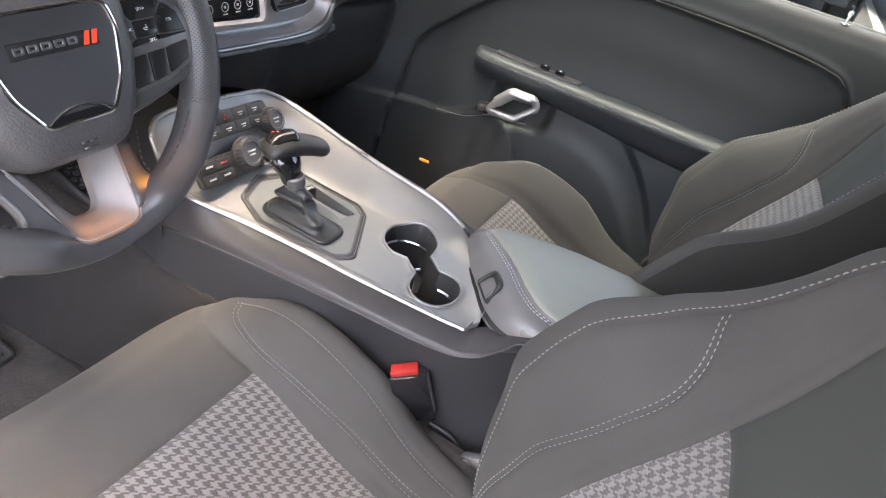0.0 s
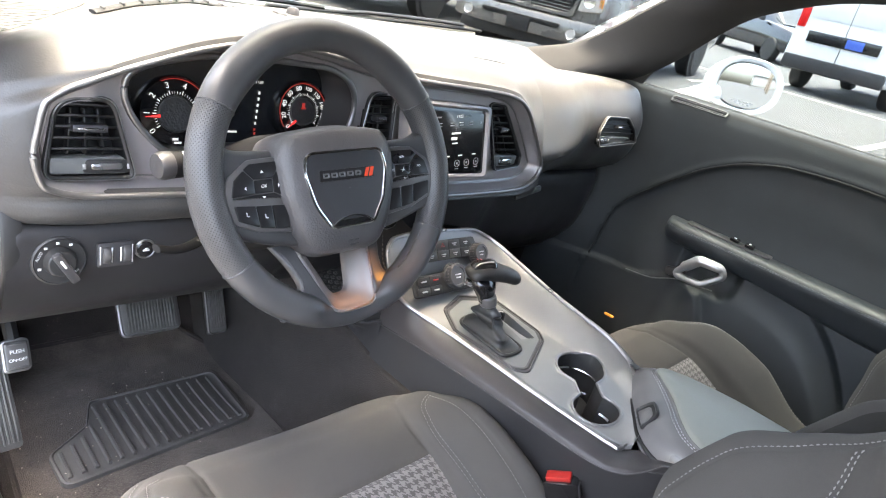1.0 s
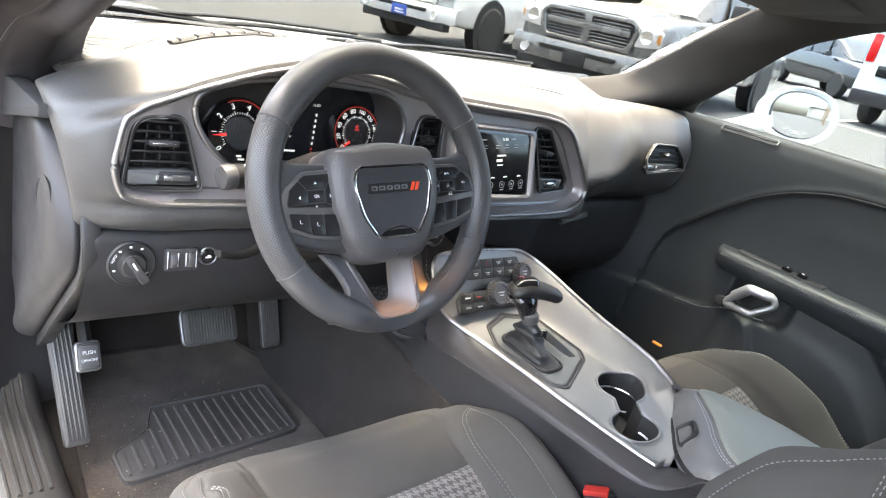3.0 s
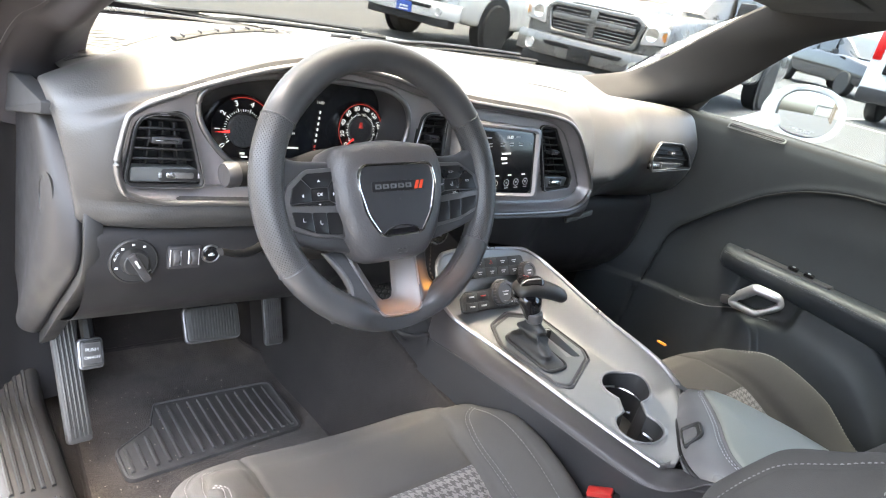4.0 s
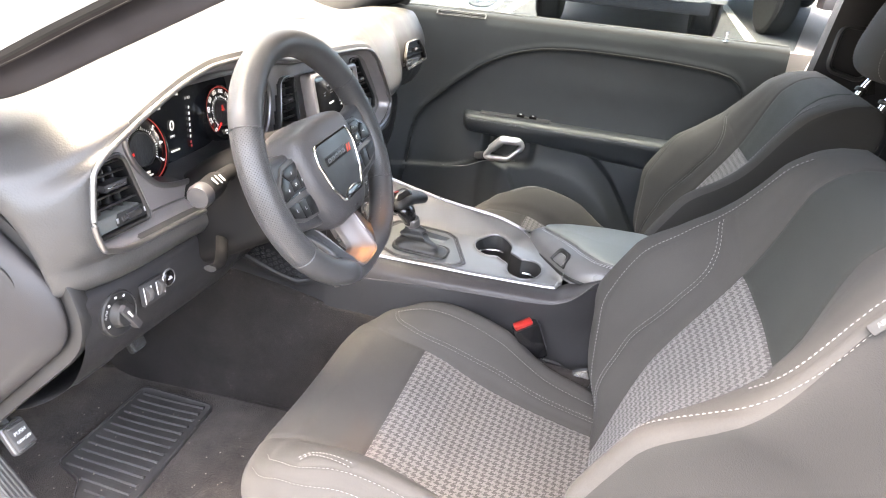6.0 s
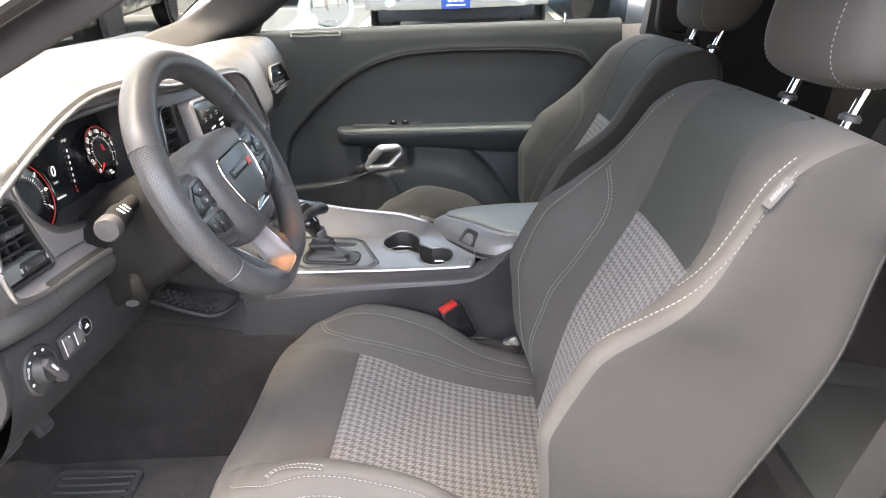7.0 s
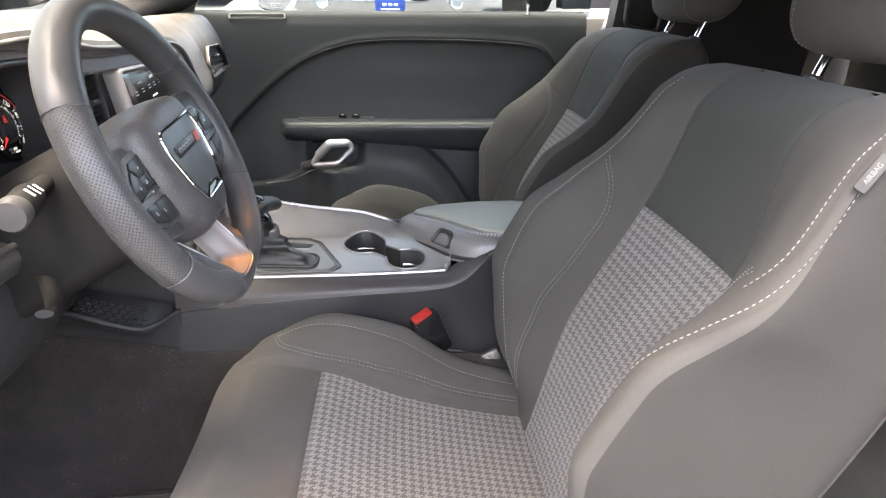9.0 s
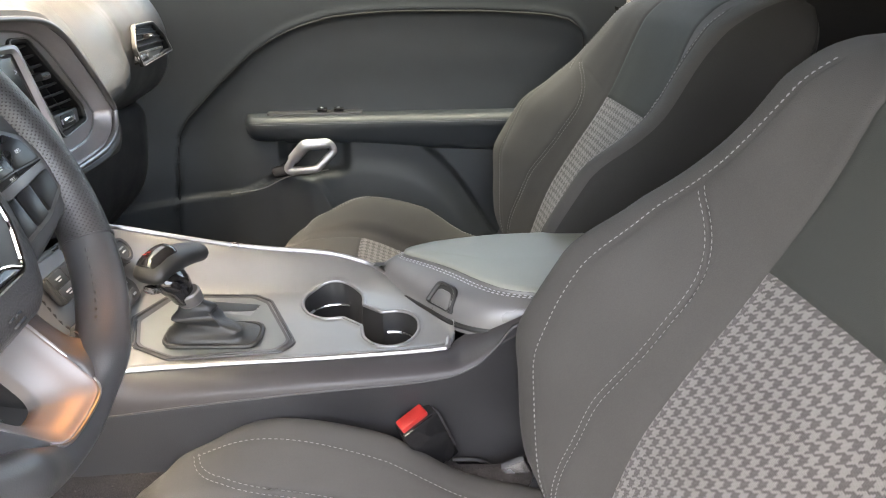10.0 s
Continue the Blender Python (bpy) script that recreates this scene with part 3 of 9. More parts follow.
# padded roll under the bezel and the knee panel with the switches
ys = np.concatenate([np.linspace(-0.676, -0.66, 6), np.linspace(-0.655, -0.59, 8), np.linspace(-0.585, 0.160, 100)])
rows, knee = [], []
for y in ys:
    lx, lz = low_at(max(y, -0.655))
    side = float(step(-0.66, -0.70, y))
    lx -= 0.035 * side**1.5
    q = float(step(-0.36, -0.26, y))
    bottom = 0.772 + 0.012 * q
    pts = [(lx - 0.012, lz + 0.004), (lx, lz), (lx + 0.004, lz - 0.008), (lx + 0.004, (lz + bottom) / 2), (lx - 0.008, bottom + 0.004), (lx - 0.03 - 0.02 * q, bottom - 0.002)]
    c = cr(pts, 20)
    if y > -0.5851:
        rows.append(np.column_stack([c[:, 0], np.full(20, y), c[:, 1]]))
    if y < -0.13:
        s2 = float(step(-0.30, -0.20, y))
        pts = [(lx - 0.05, 0.775), (lx - 0.018 - 0.02 * q, 0.769), (-0.226 - 0.02 * q, 0.742), (-0.232 - 0.03 * q, 0.70), (-0.262 - 0.03 * q, 0.648), (-0.33, 0.598), (-0.42, 0.568), (-0.56, 0.555), (-0.72, 0.555)]
        c = cr(pts, 40)
        knee.append(np.column_stack([c[:, 0], np.full(40, y), c[:, 1]]))
sheet("lower_roll", rows, PAD, dash, "soft grained roll under the bezel")
sheet("knee_panel", knee, HARD, dash, "dark plastic knee panel with switches")

# bezel: rings drawn from its outline inwards to a spine, sunk behind the bright edge
ye_ = np.concatenate([[-0.6515, -0.6485, -0.645, -0.638, -0.625], np.linspace(-0.60, 0.10, 36), [0.112, 0.124, 0.136, 0.146, 0.153, 0.157]])
edge = [(float(top_at(y)[0]), y, float(top_at(y)[1])) for y in ye_] + [(-0.179, 0.1602, 0.846)] + [(float(low_at(y)[0]), y, float(low_at(y)[1])) for y in ye_[::-1]] + [(-0.212, -0.656, 0.859)]
EDGE3 = cr(np.array(edge), 420, closed=True)


def bezel_x(y, z):
    """The bezel's outer plane at a place."""
    yc_ = np.clip(y, -0.655, 0.159)
    t_, l_ = top_at(yc_), low_at(yc_)
    w = np.clip((z - l_[..., 1]) / (t_[..., 1] - l_[..., 1]), 0, 1)
    return l_[..., 0] * (1 - w) + t_[..., 0] * w


def face_x(y, z):
    """The sunken face behind the edge."""
    y, z = np.atleast_1d(np.asarray(y, float)), np.atleast_1d(np.asarray(z, float))
    d = np.min(np.hypot(y[:, None] - EDGE3[None, :, 1], z[:, None] - EDGE3[None, :, 2]), 1)
    return bezel_x(y, z) - 0.003 - 0.020 * step(0.001, 0.012, d) - 0.010 * step(-0.6, -0.56, y) * step(-0.2, -0.25, y)


def inside(y, z, loop):
    """Whether points lie within a closed loop of (y, z)."""
    hit = np.zeros(y.shape, bool)
    for (a, b), (c, e) in zip(loop, np.roll(loop, -1, 0)):
        cross = ((b > z) != (e > z)) & (y < (c - a) * (z - b) / (e - b + 1e-12) + a)
        hit ^= cross
    return hit


# openings, as loops of (y, z): gauge pod, three vents, screen
POD = cr([(-0.561, 0.922), (-0.556, 0.942), (-0.527, 0.957), (-0.468, 0.971), (-0.41, 0.975), (-0.35, 0.975), (-0.302, 0.972), (-0.270, 0.957), (-0.256, 0.932), (-0.258, 0.900), (-0.275, 0.867), (-0.31, 0.850), (-0.36, 0.845), (-0.42, 0.843), (-0.47, 0.844), (-0.508, 0.853), (-0.535, 0.875), (-0.554, 0.900)], 160, closed=True)
LEFT_VENT = outline([(-0.646, 0.824), (-0.545, 0.823), (-0.572, 0.918), (-0.632, 0.914)], [0.016, 0.012, 0.022, 0.030], 10)
MID_VENT = outline([(-0.254, 0.852), (-0.184, 0.848), (-0.186, 0.952), (-0.236, 0.950)], [0.012, 0.012, 0.012, 0.022], 10)
RIGHT_VENT = outline([(0.052, 0.832), (0.122, 0.840), (0.122, 0.862), (0.052, 0.951), (0.006, 0.953)], [0.012, 0.014, 0.014, 0.016, 0.012], 10)
SPINE = np.column_stack([np.clip(EDGE3[:, 1], -0.60, 0.10), np.full(len(EDGE3), 0.884)])
rings = []
for s in np.concatenate([[0.0, 0.012, 0.03, 0.05, 0.08, 0.11, 0.15], np.linspace(0.18, 1.0, 60)]):
    yz = EDGE3[:, 1:] * (1 - s) + SPINE * s
    rings.append(np.column_stack([face_x(yz[:, 0], yz[:, 1]) if s else EDGE3[:, 0] - 0.001, yz]))
bz = np.array(rings)
cut = np.zeros(bz.shape[:2], bool)
for lp in (inset(ccw(POD), 0.004), inset(ccw(LEFT_VENT), 0.006), inset(ccw(MID_VENT), 0.006), inset(ccw(RIGHT_VENT), 0.006)):
    cut |= inside(bz[..., 1], bz[..., 2], lp)
flat_in = cut.ravel()
raw("bezel", bz.reshape(-1, 3), [c for c in cells(*bz.shape[:2], cv=True, flip=True) if not any(flat_in[k] for k in c)], BEZEL, dash, "dark satin metallic bezel", sharp=60)
tube("bezel_trim", EDGE3 + np.array((0.001, 0, 0)), 0.0036, TRIM_EDGE, dash, "bright satin edge of the bezel", closed=True, n=10)
tube("bezel_inner_edge", np.column_stack([face_x(*inset(ccw(EDGE3[:, 1:]), 0.012).T) + 0.0012, inset(ccw(EDGE3[:, 1:]), 0.012)]), 0.0012, TRIM_EDGE, dash, "fine inner line of the bezel", closed=True, n=6)


def loop3(lp, dx):
    return np.column_stack([face_x(lp[:, 0], lp[:, 1]) + dx, lp])


# gauge pod: raised satin lip and a dark hood that narrows to the dials
tube("pod_lip", loop3(POD, 0.001), 0.0040, TRIM_EDGE, dash, "dull satin lip of the gauge pod", n=10, closed=True)
pc_ = np.array((-0.405, 0.903))
hood = [loop3(POD, 0.0)] + [np.column_stack([np.interp(q, [0, 1], [-0.222, -0.302]) + 0 * POD[:, 0], pc_ + (POD - pc_) * (1 - 0.05 * q)]) for q in (0.25, 0.6, 1.0)]
sheet("pod_hood", hood, HARD_SMOOTH, dash, "black hood round the gauges", cv=True, flip=True, sharp=60)
pb_ = pc_ + (POD - pc_) * 0.96
raw("instrument_panel", np.column_stack([np.full(len(pb_), -0.3005), pb_]), [tuple(range(len(pb_)))], SCREEN, dash, "gloss black instrument panel", 0)


def vent(loop, slats, tab, wheel_at=0.7, foot=0.022, vanes=3, at_x=None, lean=0.12):
    """An air vent: satin frame in the bezel, level slats, upright vanes, a bright tab and a thumb wheel on its foot."""
    lp = ccw(np.asarray(loop))
    cy, cz = lp.mean(0)
    at = np.array((float(face_x(cy, cz)[0]) + 0.001 if at_x is None else at_x, cy, cz))
    m = facing(at, (0.985, 0, lean))
    inv = np.array(m.inverted())
    q = np.column_stack([np.full(len(lp), at[0]), lp])
    l2 = ccw((q @ inv[:3, :3].T + inv[:3, 3])[:, :2])
    fr = plate("air_vent", l2, 0.006, m @ Matrix.Translation((0, 0, -0.002)), SCUFF, dash, "satin black vent frame", bevel=0.002, hole=inset(l2, 0.006))
    o2 = inset(l2, 0.0015)
    mm = np.array(m)
    tube("vent_line", np.column_stack([o2, np.full(len(o2), 0.0042)]) @ mm[:3, :3].T + mm[:3, 3], 0.0008, TRIM_EDGE, fr, "fine bright vent line", n=6, closed=True)
    hole = inset(l2, 0.006)
    back = [np.column_stack([hole * s, np.full(len(hole), z)]) @ mm[:3, :3].T + mm[:3, 3] for s, z in ((1.0, 0.002), (0.98, -0.034), (0.02, -0.036))]
    sheet("vent_well", back, DEEP, fr, "dark vent well", cv=True, sharp=40)
    lo, hi = hole[:, 1].min() + foot, hole[:, 1].max()

    def span(h):
        c = []
        for a, b in zip(hole, np.roll(hole, -1, 0)):
            if (a[1] - h) * (b[1] - h) <= 0 and abs(a[1] - b[1]) > 1e-9:
                c.append(a[0] + (b[0] - a[0]) * (h - a[1]) / (b[1] - a[1]))
        return (min(c), max(c)) if len(c) > 1 else (0, 0)

    for k in range(slats):
        h = lo + (hi - lo) * (k + 0.5) / slats
        a, b = span(h)
        block("slat", (b - a, 0.0026, 0.018), m @ Matrix.Translation(((a + b) / 2, h, -0.010)) @ pose(0, 0, 0, -14), SCUFF, fr, bevel=0.0008, segments=1)
    for f_ in (np.arange(vanes) + 1) / (vanes + 1):
        h1 = hi - 0.010
        a0, b0 = span(lo + 0.004)
        a1, b1 = span(h1)
        p0, p1 = Vector((a0 + (b0 - a0) * f_, lo, -0.013)), Vector((a1 + (b1 - a1) * f_, h1, -0.013))
        d_ = p1 - p0
        block("vane", (0.0022, d_.length, 0.012), m @ Matrix.Translation((p0 + p1) / 2) @ pose(0, 0, 0, 0, 0, math.degrees(math.atan2(-d_.x, d_.y))), SCUFF, fr, bevel=0.0005, segments=1)
    hm = lo + (hi - lo) * 0.52
    a, b = span(hm)
    block("tab", (0.036 if tab > 1 else 0.020, 0.0085, 0.020), m @ Matrix.Translation(((a + b) / 2 + 0.002, hm, -0.003)), HARD_SMOOTH, fr, "black vent tab", bevel=0.003)
    block("tab_edge", (0.028 if tab > 1 else 0.015, 0.0022, 0.003), m @ Matrix.Translation(((a + b) / 2 + 0.002, hm, 0.0068)), SATIN_CHROME, fr, "bright tab edge", bevel=0.001, segments=1)
    ys_ = [hole[:, 1].min() + 0.0015, lo - 0.002]
    (a, b), (c, d) = span(ys_[0] + 0.004), span(ys_[1])
    plate("vent_foot", outline([(a + 0.001, ys_[0]), (b - 0.001, ys_[0]), (d - 0.001, ys_[1]), (c + 0.001, ys_[1])], 0.004, 5), 0.020, m @ Matrix.Translation((0, 0, -0.020)), SHIFT_PLATE, fr, "grey foot panel of the vent", bevel=0.003)
    ym = (ys_[0] + ys_[1]) / 2
    ww = min(0.034, (b - a) * 0.42)
    plate("wheel_slot", outline([(-ww * 0.75, -0.0075), (ww * 0.75, -0.0075), (ww * 0.75, 0.0075), (-ww * 0.6, 0.0075)], 0.004, 4), 0.0016, m @ Matrix.Translation((a + (b - a) * wheel_at, ym, 0.0)), SCUFF, fr, bevel=0.0006)
    block("thumb_wheel", (ww, 0.0080, 0.012), m @ Matrix.Translation((a + (b - a) * wheel_at, ym, -0.002)), SATIN_CHROME, fr, "bright thumb wheel", bevel=0.0035)
    for sg in (-1, 1):
        bars("vent_mark", [(a + (b - a) * wheel_at + sg * ww * 0.68, ym, 0.0035, 0.006)], m @ Matrix.Translation((0, 0, 0.0018)), GREY_MARK, fr)
    return fr


SHIFT_PLATE = surf("satin_grey_plastic", (0.115, 0.12, 0.118), 0.36, vary=0.06, grain=0.00003, grain_size=0.0006)
vent(LEFT_VENT, 5, 2, 0.70)
vent(MID_VENT, 6, 1, 0.5, 0.020, 2)
vent(RIGHT_VENT, 7, 1, 0.46, 0.024, 2)

GN = (0.97, 0, 0.24)
CORE = surf("dark_mesh_core", (0.030, 0.030, 0.031), 0.45, grain=0.0008, grain_size=0.0032, kind="cells", vary=0.1)


def dial(at, r, numerals, lo_deg, hi_deg, needle, label, arc):
    m = facing(at, GN)
    mm = np.array(m)
    d = lathe("gauge", [(0, 0), (r, 0.0), (r * 1.02, 0.003), (r * 1.05, 0.005), (r * 1.08, 0.003), (r * 1.09, -0.012)], m, GLOSS, dash, label, n=48)
    ring = np.array([(r * 0.99 * math.cos(a), r * 0.99 * math.sin(a), 0.003) for a in np.linspace(radians(arc[0]), radians(arc[1]), 70)])
    tube("red_ring", ring @ mm[:3, :3].T + mm[:3, 3], 0.00055, LIT_RED, d, "thin red ring", n=5)
    lathe("gauge_core", [(0, 0.0015), (r * 0.47, 0.0015), (r * 0.49, 0.004), (r * 0.52, 0.0035), (r * 0.53, 0.001)], m, CORE, d, "dark mesh core", n=36)
    v, n_t = [], (len(numerals) - 1) * 5
    for k in range(n_t + 1):
        a, w = radians(lo_deg + (hi_deg - lo_deg) * k / n_t), 0.0011 if k % 5 == 0 else 0.0006
        c, s = math.cos(a), math.sin(a)
        v.append([(r * q * c - w / 2 * e * s, r * q * s + w / 2 * e * c, 0.0025) for q, e in ((0.57, -1), (0.68 if k % 5 == 0 else 0.64, -1), (0.68 if k % 5 == 0 else 0.64, 1), (0.57, 1))])
    raw("tick_marks", np.array(v).reshape(-1, 3) @ mm[:3, :3].T + mm[:3, 3], [tuple(range(4 * k, 4 * k + 4)) for k in range(len(v))], LIT_WHITE, d, "white tick marks", 0)
    for k, t in enumerate(numerals):
        a = radians(lo_deg + (hi_deg - lo_deg) * k / (len(numerals) - 1))
        words("numeral", t, r * (0.24 if len(t) < 3 else 0.20), m @ Matrix.Translation((r * 0.83 * math.cos(a), r * 0.83 * math.sin(a), 0.0025)) @ pose(0, 0, 0, 0, 0, math.degrees(a) - 90), LIT_WHITE, d)
    a = radians(needle)
    nb = np.array([(r * 0.50 * math.cos(a) - 0.0020 * math.sin(a), r * 0.50 * math.sin(a) + 0.0020 * math.cos(a), 0.007), (r * 0.50 * math.cos(a) + 0.0020 * math.sin(a), r * 0.50 * math.sin(a) - 0.0020 * math.cos(a), 0.007), (r * 0.93 * math.cos(a), r * 0.93 * math.sin(a), 0.005)])
    raw("needle", nb @ mm[:3, :3].T + mm[:3, 3], [(0, 1, 2)], NEEDLE, d, "bright red needle", 0)
    bars("gauge_text", [(-0.002, -r * 0.70, 0.007, 0.003), (0.001, -r * 0.80, 0.009, 0.0025)], m @ Matrix.Translation((0, 0, 0.0026)), LIT_WHITE, d)
    return d


NEEDLE = glow("lit_red_needle", (0.75, 0.03, 0.03), 0.06)
dial((-0.290, -0.480, 0.885), 0.0435, ["0", "1", "2", "3", "4", "5", "6", "7"], 215, -35, 186, "tachometer", (115, -105))
dial((-0.290, -0.297, 0.897), 0.0390, ["0", "20", "40", "60", "80", "100", "120", "140", "160", "180"], 220, -40, 222, "speedometer", (215, 10))
DM = facing((-0.2985, -0.385, 0.897), (1, 0, 0))
words("clock_text", "11:03", 0.0055, DM @ Matrix.Translation((0.019, 0.034, 0)), LIT_WHITE, dash)
bars("gear_letters", [(0.021, 0.020 - 0.0085 * k, 0.0026, 0.0042) for k in range(6)], DM, LIT_WHITE, dash, "white column of gear letters")
bars("gear_letters", [(0.021 + 0.001 * k, -0.031 - 0.006 * k, 0.0026, 0.0036) for k in range(2)], DM, LIT_RED, dash, "red gear letters")
words("speed_digit", "0", 0.020, DM @ Matrix.Translation((-0.019, 0.001, 0)), LIT_WHITE, dash)
words("unit_text", "MPH", 0.005, DM @ Matrix.Translation((-0.019, -0.014, 0)), LIT_WHITE, dash)
bars("odometer_text", [(-0.015, -0.035, 0.020, 0.0026)], DM, LIT_WHITE, dash)
bars("warning_light", [(0, 0.002, 0.005, 0.007), (0, -0.002, 0.008, 0.0025)], facing((-0.2845, -0.300, 0.905), GN), LIT_RED, dash, "red warning light")
for wx, wz in ((-0.043, 0.030), (-0.004, 0.043)):
    bars("warning_light", [(wx, wz, 0.006, 0.003)], DM, LIT_WHITE, dash)

# touch screen in a raised satin frame
SQ = np.array([(-0.178, -0.166, 0.846), (-0.176, -0.012, 0.844), (-0.192, -0.022, 0.936), (-0.194, -0.170, 0.938)])
so = SQ.mean(0)
sm = facing(so, np.cross(SQ[1] + SQ[2] - SQ[0] - SQ[3], SQ[3] + SQ[2] - SQ[0] - SQ[1]), SQ[3] + SQ[2] - SQ[0] - SQ[1])
si = np.array(sm.inverted())
s2 = (SQ @ si[:3, :3].T + si[:3, 3])[:, :2]
big = outline(s2 * np.array((1.22, 1.28)), 0.010, 5)
scr = plate("touch_screen", big, 0.022, sm @ Matrix.Translation((0, 0, -0.018)), BEZEL, dash, "touch screen in a satin metallic frame", bevel=0.004, hole=outline(s2 * np.array((1.07, 1.09)), 0.005, 5))
plate("screen_border", outline(s2 * np.array((1.09, 1.11)), 0.005, 5), 0.002, sm @ Matrix.Translation((0, 0, -0.0025)), GLOSS, scr, "gloss black border", bevel=0.0005)
plate("display", outline(s2, 0.002, 3), 0.0008, sm @ Matrix.Translation((0, 0, 0.0002)), SCREEN, scr, "dark display glass", bevel=0.0003)
tm = sm @ Matrix.Translation((0, 0, 0.0012))
words("screen_text", "11:03", 0.0065, tm @ Matrix.Translation((0.018, 0.038, 0)), LIT_WHITE, scr)
words("screen_text", ">", 0.008, tm @ Matrix.Translation((0.068, 0.026, 0)), GREY_MARK, scr)
for row_ in [(0.036, 0.038, 0.011, 0.0022), (-0.03, 0.038, 0.014, 0.0022)] + [(x, 0.0285 - d_, 0.009, 0.0012) for x in (-0.05, -0.025, 0.002, 0.022, 0.044) for d_ in (0.0, 0.004)]:
    bars("screen_text_line", [row_], tm, GREY_MARK, scr, "pale line of the display's text")
for row_ in ((0.012, 0.012, 0.020, 0.0026), (0.008, 0.004, 0.013, 0.0045), (0.010, -0.0035, 0.012, 0.0022), (-0.03, 0.008, 0.018, 0.003)):
    bars("screen_text_line", [row_], tm, LIT_WHITE, scr, "white line of the display's text")
bars("screen_label", [(x, -0.0235, 0.008, 0.0018) for x in (-0.055, -0.030, -0.004, 0.024, 0.056)], tm, LIT_WHITE, scr)
for x in (-0.060, -0.034, -0.008, 0.018, 0.040, 0.062):
    a = np.linspace(0, 2 * np.pi, 20, endpoint=False)
    c = np.column_stack([x + 0.0055 * np.cos(a), -0.036 + 0.0055 * np.sin(a), np.full(20, 0.0003)])
    tube("screen_icon", c @ np.array(tm)[:3, :3].T + np.array(tm)[:3, 3], 0.0004, GREY_MARK, scr, n=4, closed=True)
    bars("icon_mark", [(x, -0.036, 0.003, 0.003), (x, -0.0445, 0.008, 0.0012)], tm, GREY_MARK, scr)

# switches on the knee panel
KN = (0.985, 0, 0.1)
km = facing((-0.2225, -0.628, 0.733), KN)
km = facing((-0.2225, -0.626, 0.733), KN)
knob = lathe("light_switch", [(0.0285, -0.006), (0.0285, 0.001), (0.0265, 0.0025), (0.0255, 0.0015), (0.017, 0.0015), (0.0155, 0.006), (0.0145, 0.011), (0.013, 0.012), (0, 0.012)], km, SCUFF, dash, "round headlamp switch", n=40)
block("knob_grip", (0.010, 0.040, 0.012), km @ Matrix.Translation((0.003, -0.0045, 0.011)) @ pose(0, 0, 0, 0, 0, 32), HARD_SMOOTH, knob, bevel=0.003)
bars("pointer_mark", [(0.0, 0.007, 0.0026, 0.011)], km @ Matrix.Translation((0.003, -0.0045, 0.0172)) @ pose(0, 0, 0, 0, 0, 32), WHITE_MARK, knob, "white pointer")
SYM = km @ Matrix.Translation((0, 0, 0.0018))
bars("switch_mark", [(-0.0215 * math.cos(q * D_) , 0.0215 * math.sin(q * D_), 0.0034, 0.0026) for q, D_ in ((-20, math.pi / 180), (50, math.pi / 180), (85, math.pi / 180), (120, math.pi / 180))], SYM, WHITE_MARK, knob, "white symbols")
words("switch_text", "AUTO", 0.0042, SYM @ Matrix.Translation((-0.0205, 0.0075, 0)) @ pose(0, 0, 0, 0, 0, 62), WHITE_MARK, knob)
words("switch_text", "PUSH", 0.0040, SYM @ Matrix.Translation((0.0155, -0.0145, 0)) @ pose(0, 0, 0, 0, 0, 35), WHITE_MARK, knob)
dm = facing((-0.2235, -0.567, 0.735), KN)
dim = plate("dimmer_panel", outline([(-0.021, -0.015), (0.021, -0.015), (0.021, 0.015), (-0.021, 0.015)], 0.004, 4), 0.004, dm, HARD_SMOOTH, dash, "dimmer wheels in a small frame")
for x in (-0.011, 0.011):
    lathe("dimmer_wheel", [(0.011, -0.004), (0.0115, -0.003), (0.0115, 0.003), (0.011, 0.004)], dm @ Matrix.Translation((x, 0, -0.001)) @ pose(0, 0, 0, 0, 90), RUBBER, dim, n=24)
    bars("wheel_mark", [(x * 1.62, 0.0, 0.0012, 0.022), (x * 0.45, 0.0, 0.0016, 0.018)], dm @ Matrix.Translation((0, 0, 0.0045)), WHITE_MARK, dim)
bm_ = facing((-0.2265, -0.532, 0.736), KN)
btn = lathe("boot_button", [(0.0125, -0.004), (0.0125, 0.002), (0.011, 0.0035), (0.0098, 0.0025), (0, 0.003)], bm_, TRIM_EDGE, dash, "round button with a satin ring", n=28)
lathe("button_cap", [(0, 0), (0.0098, 0), (0.0098, 0.0035), (0.009, 0.0042), (0, 0.0042)], bm_, GLOSS, btn, n=24)
bars("button_mark", [(0, -0.001, 0.008, 0.0022), (0.0005, 0.0012, 0.004, 0.0016)], bm_ @ Matrix.Translation((0, 0, 0.0044)), WHITE_MARK, btn)

# start button beside the column
stm = facing((-0.176, -0.196, 0.774), (0.96, -0.1, 0.2))
start = lathe("start_button", [(0.0195, -0.02), (0.0195, 0.002), (0.018, 0.004), (0.0165, 0.004), (0.016, 0.001), (0, 0.002)], stm, SATIN_CHROME, dash, "start button in a satin ring", n=32)
lathe("button_cap", [(0, 0), (0.0155, 0), (0.0155, 0.003), (0.014, 0.0042), (0, 0.0045)], stm, GLOSS, start, n=28)
bars("button_text", [(0, 0.004, 0.012, 0.0025), (0, 0.0, 0.014, 0.0025), (0, -0.004, 0.010, 0.0025)], stm @ Matrix.Translation((0, 0, 0.0048)), GREY_MARK, start)
bars("amber_light", [(0.007, 0.0085, 0.005, 0.004)], stm @ Matrix.Translation((0, 0, 0.0046)), LIT_AMBER, start)

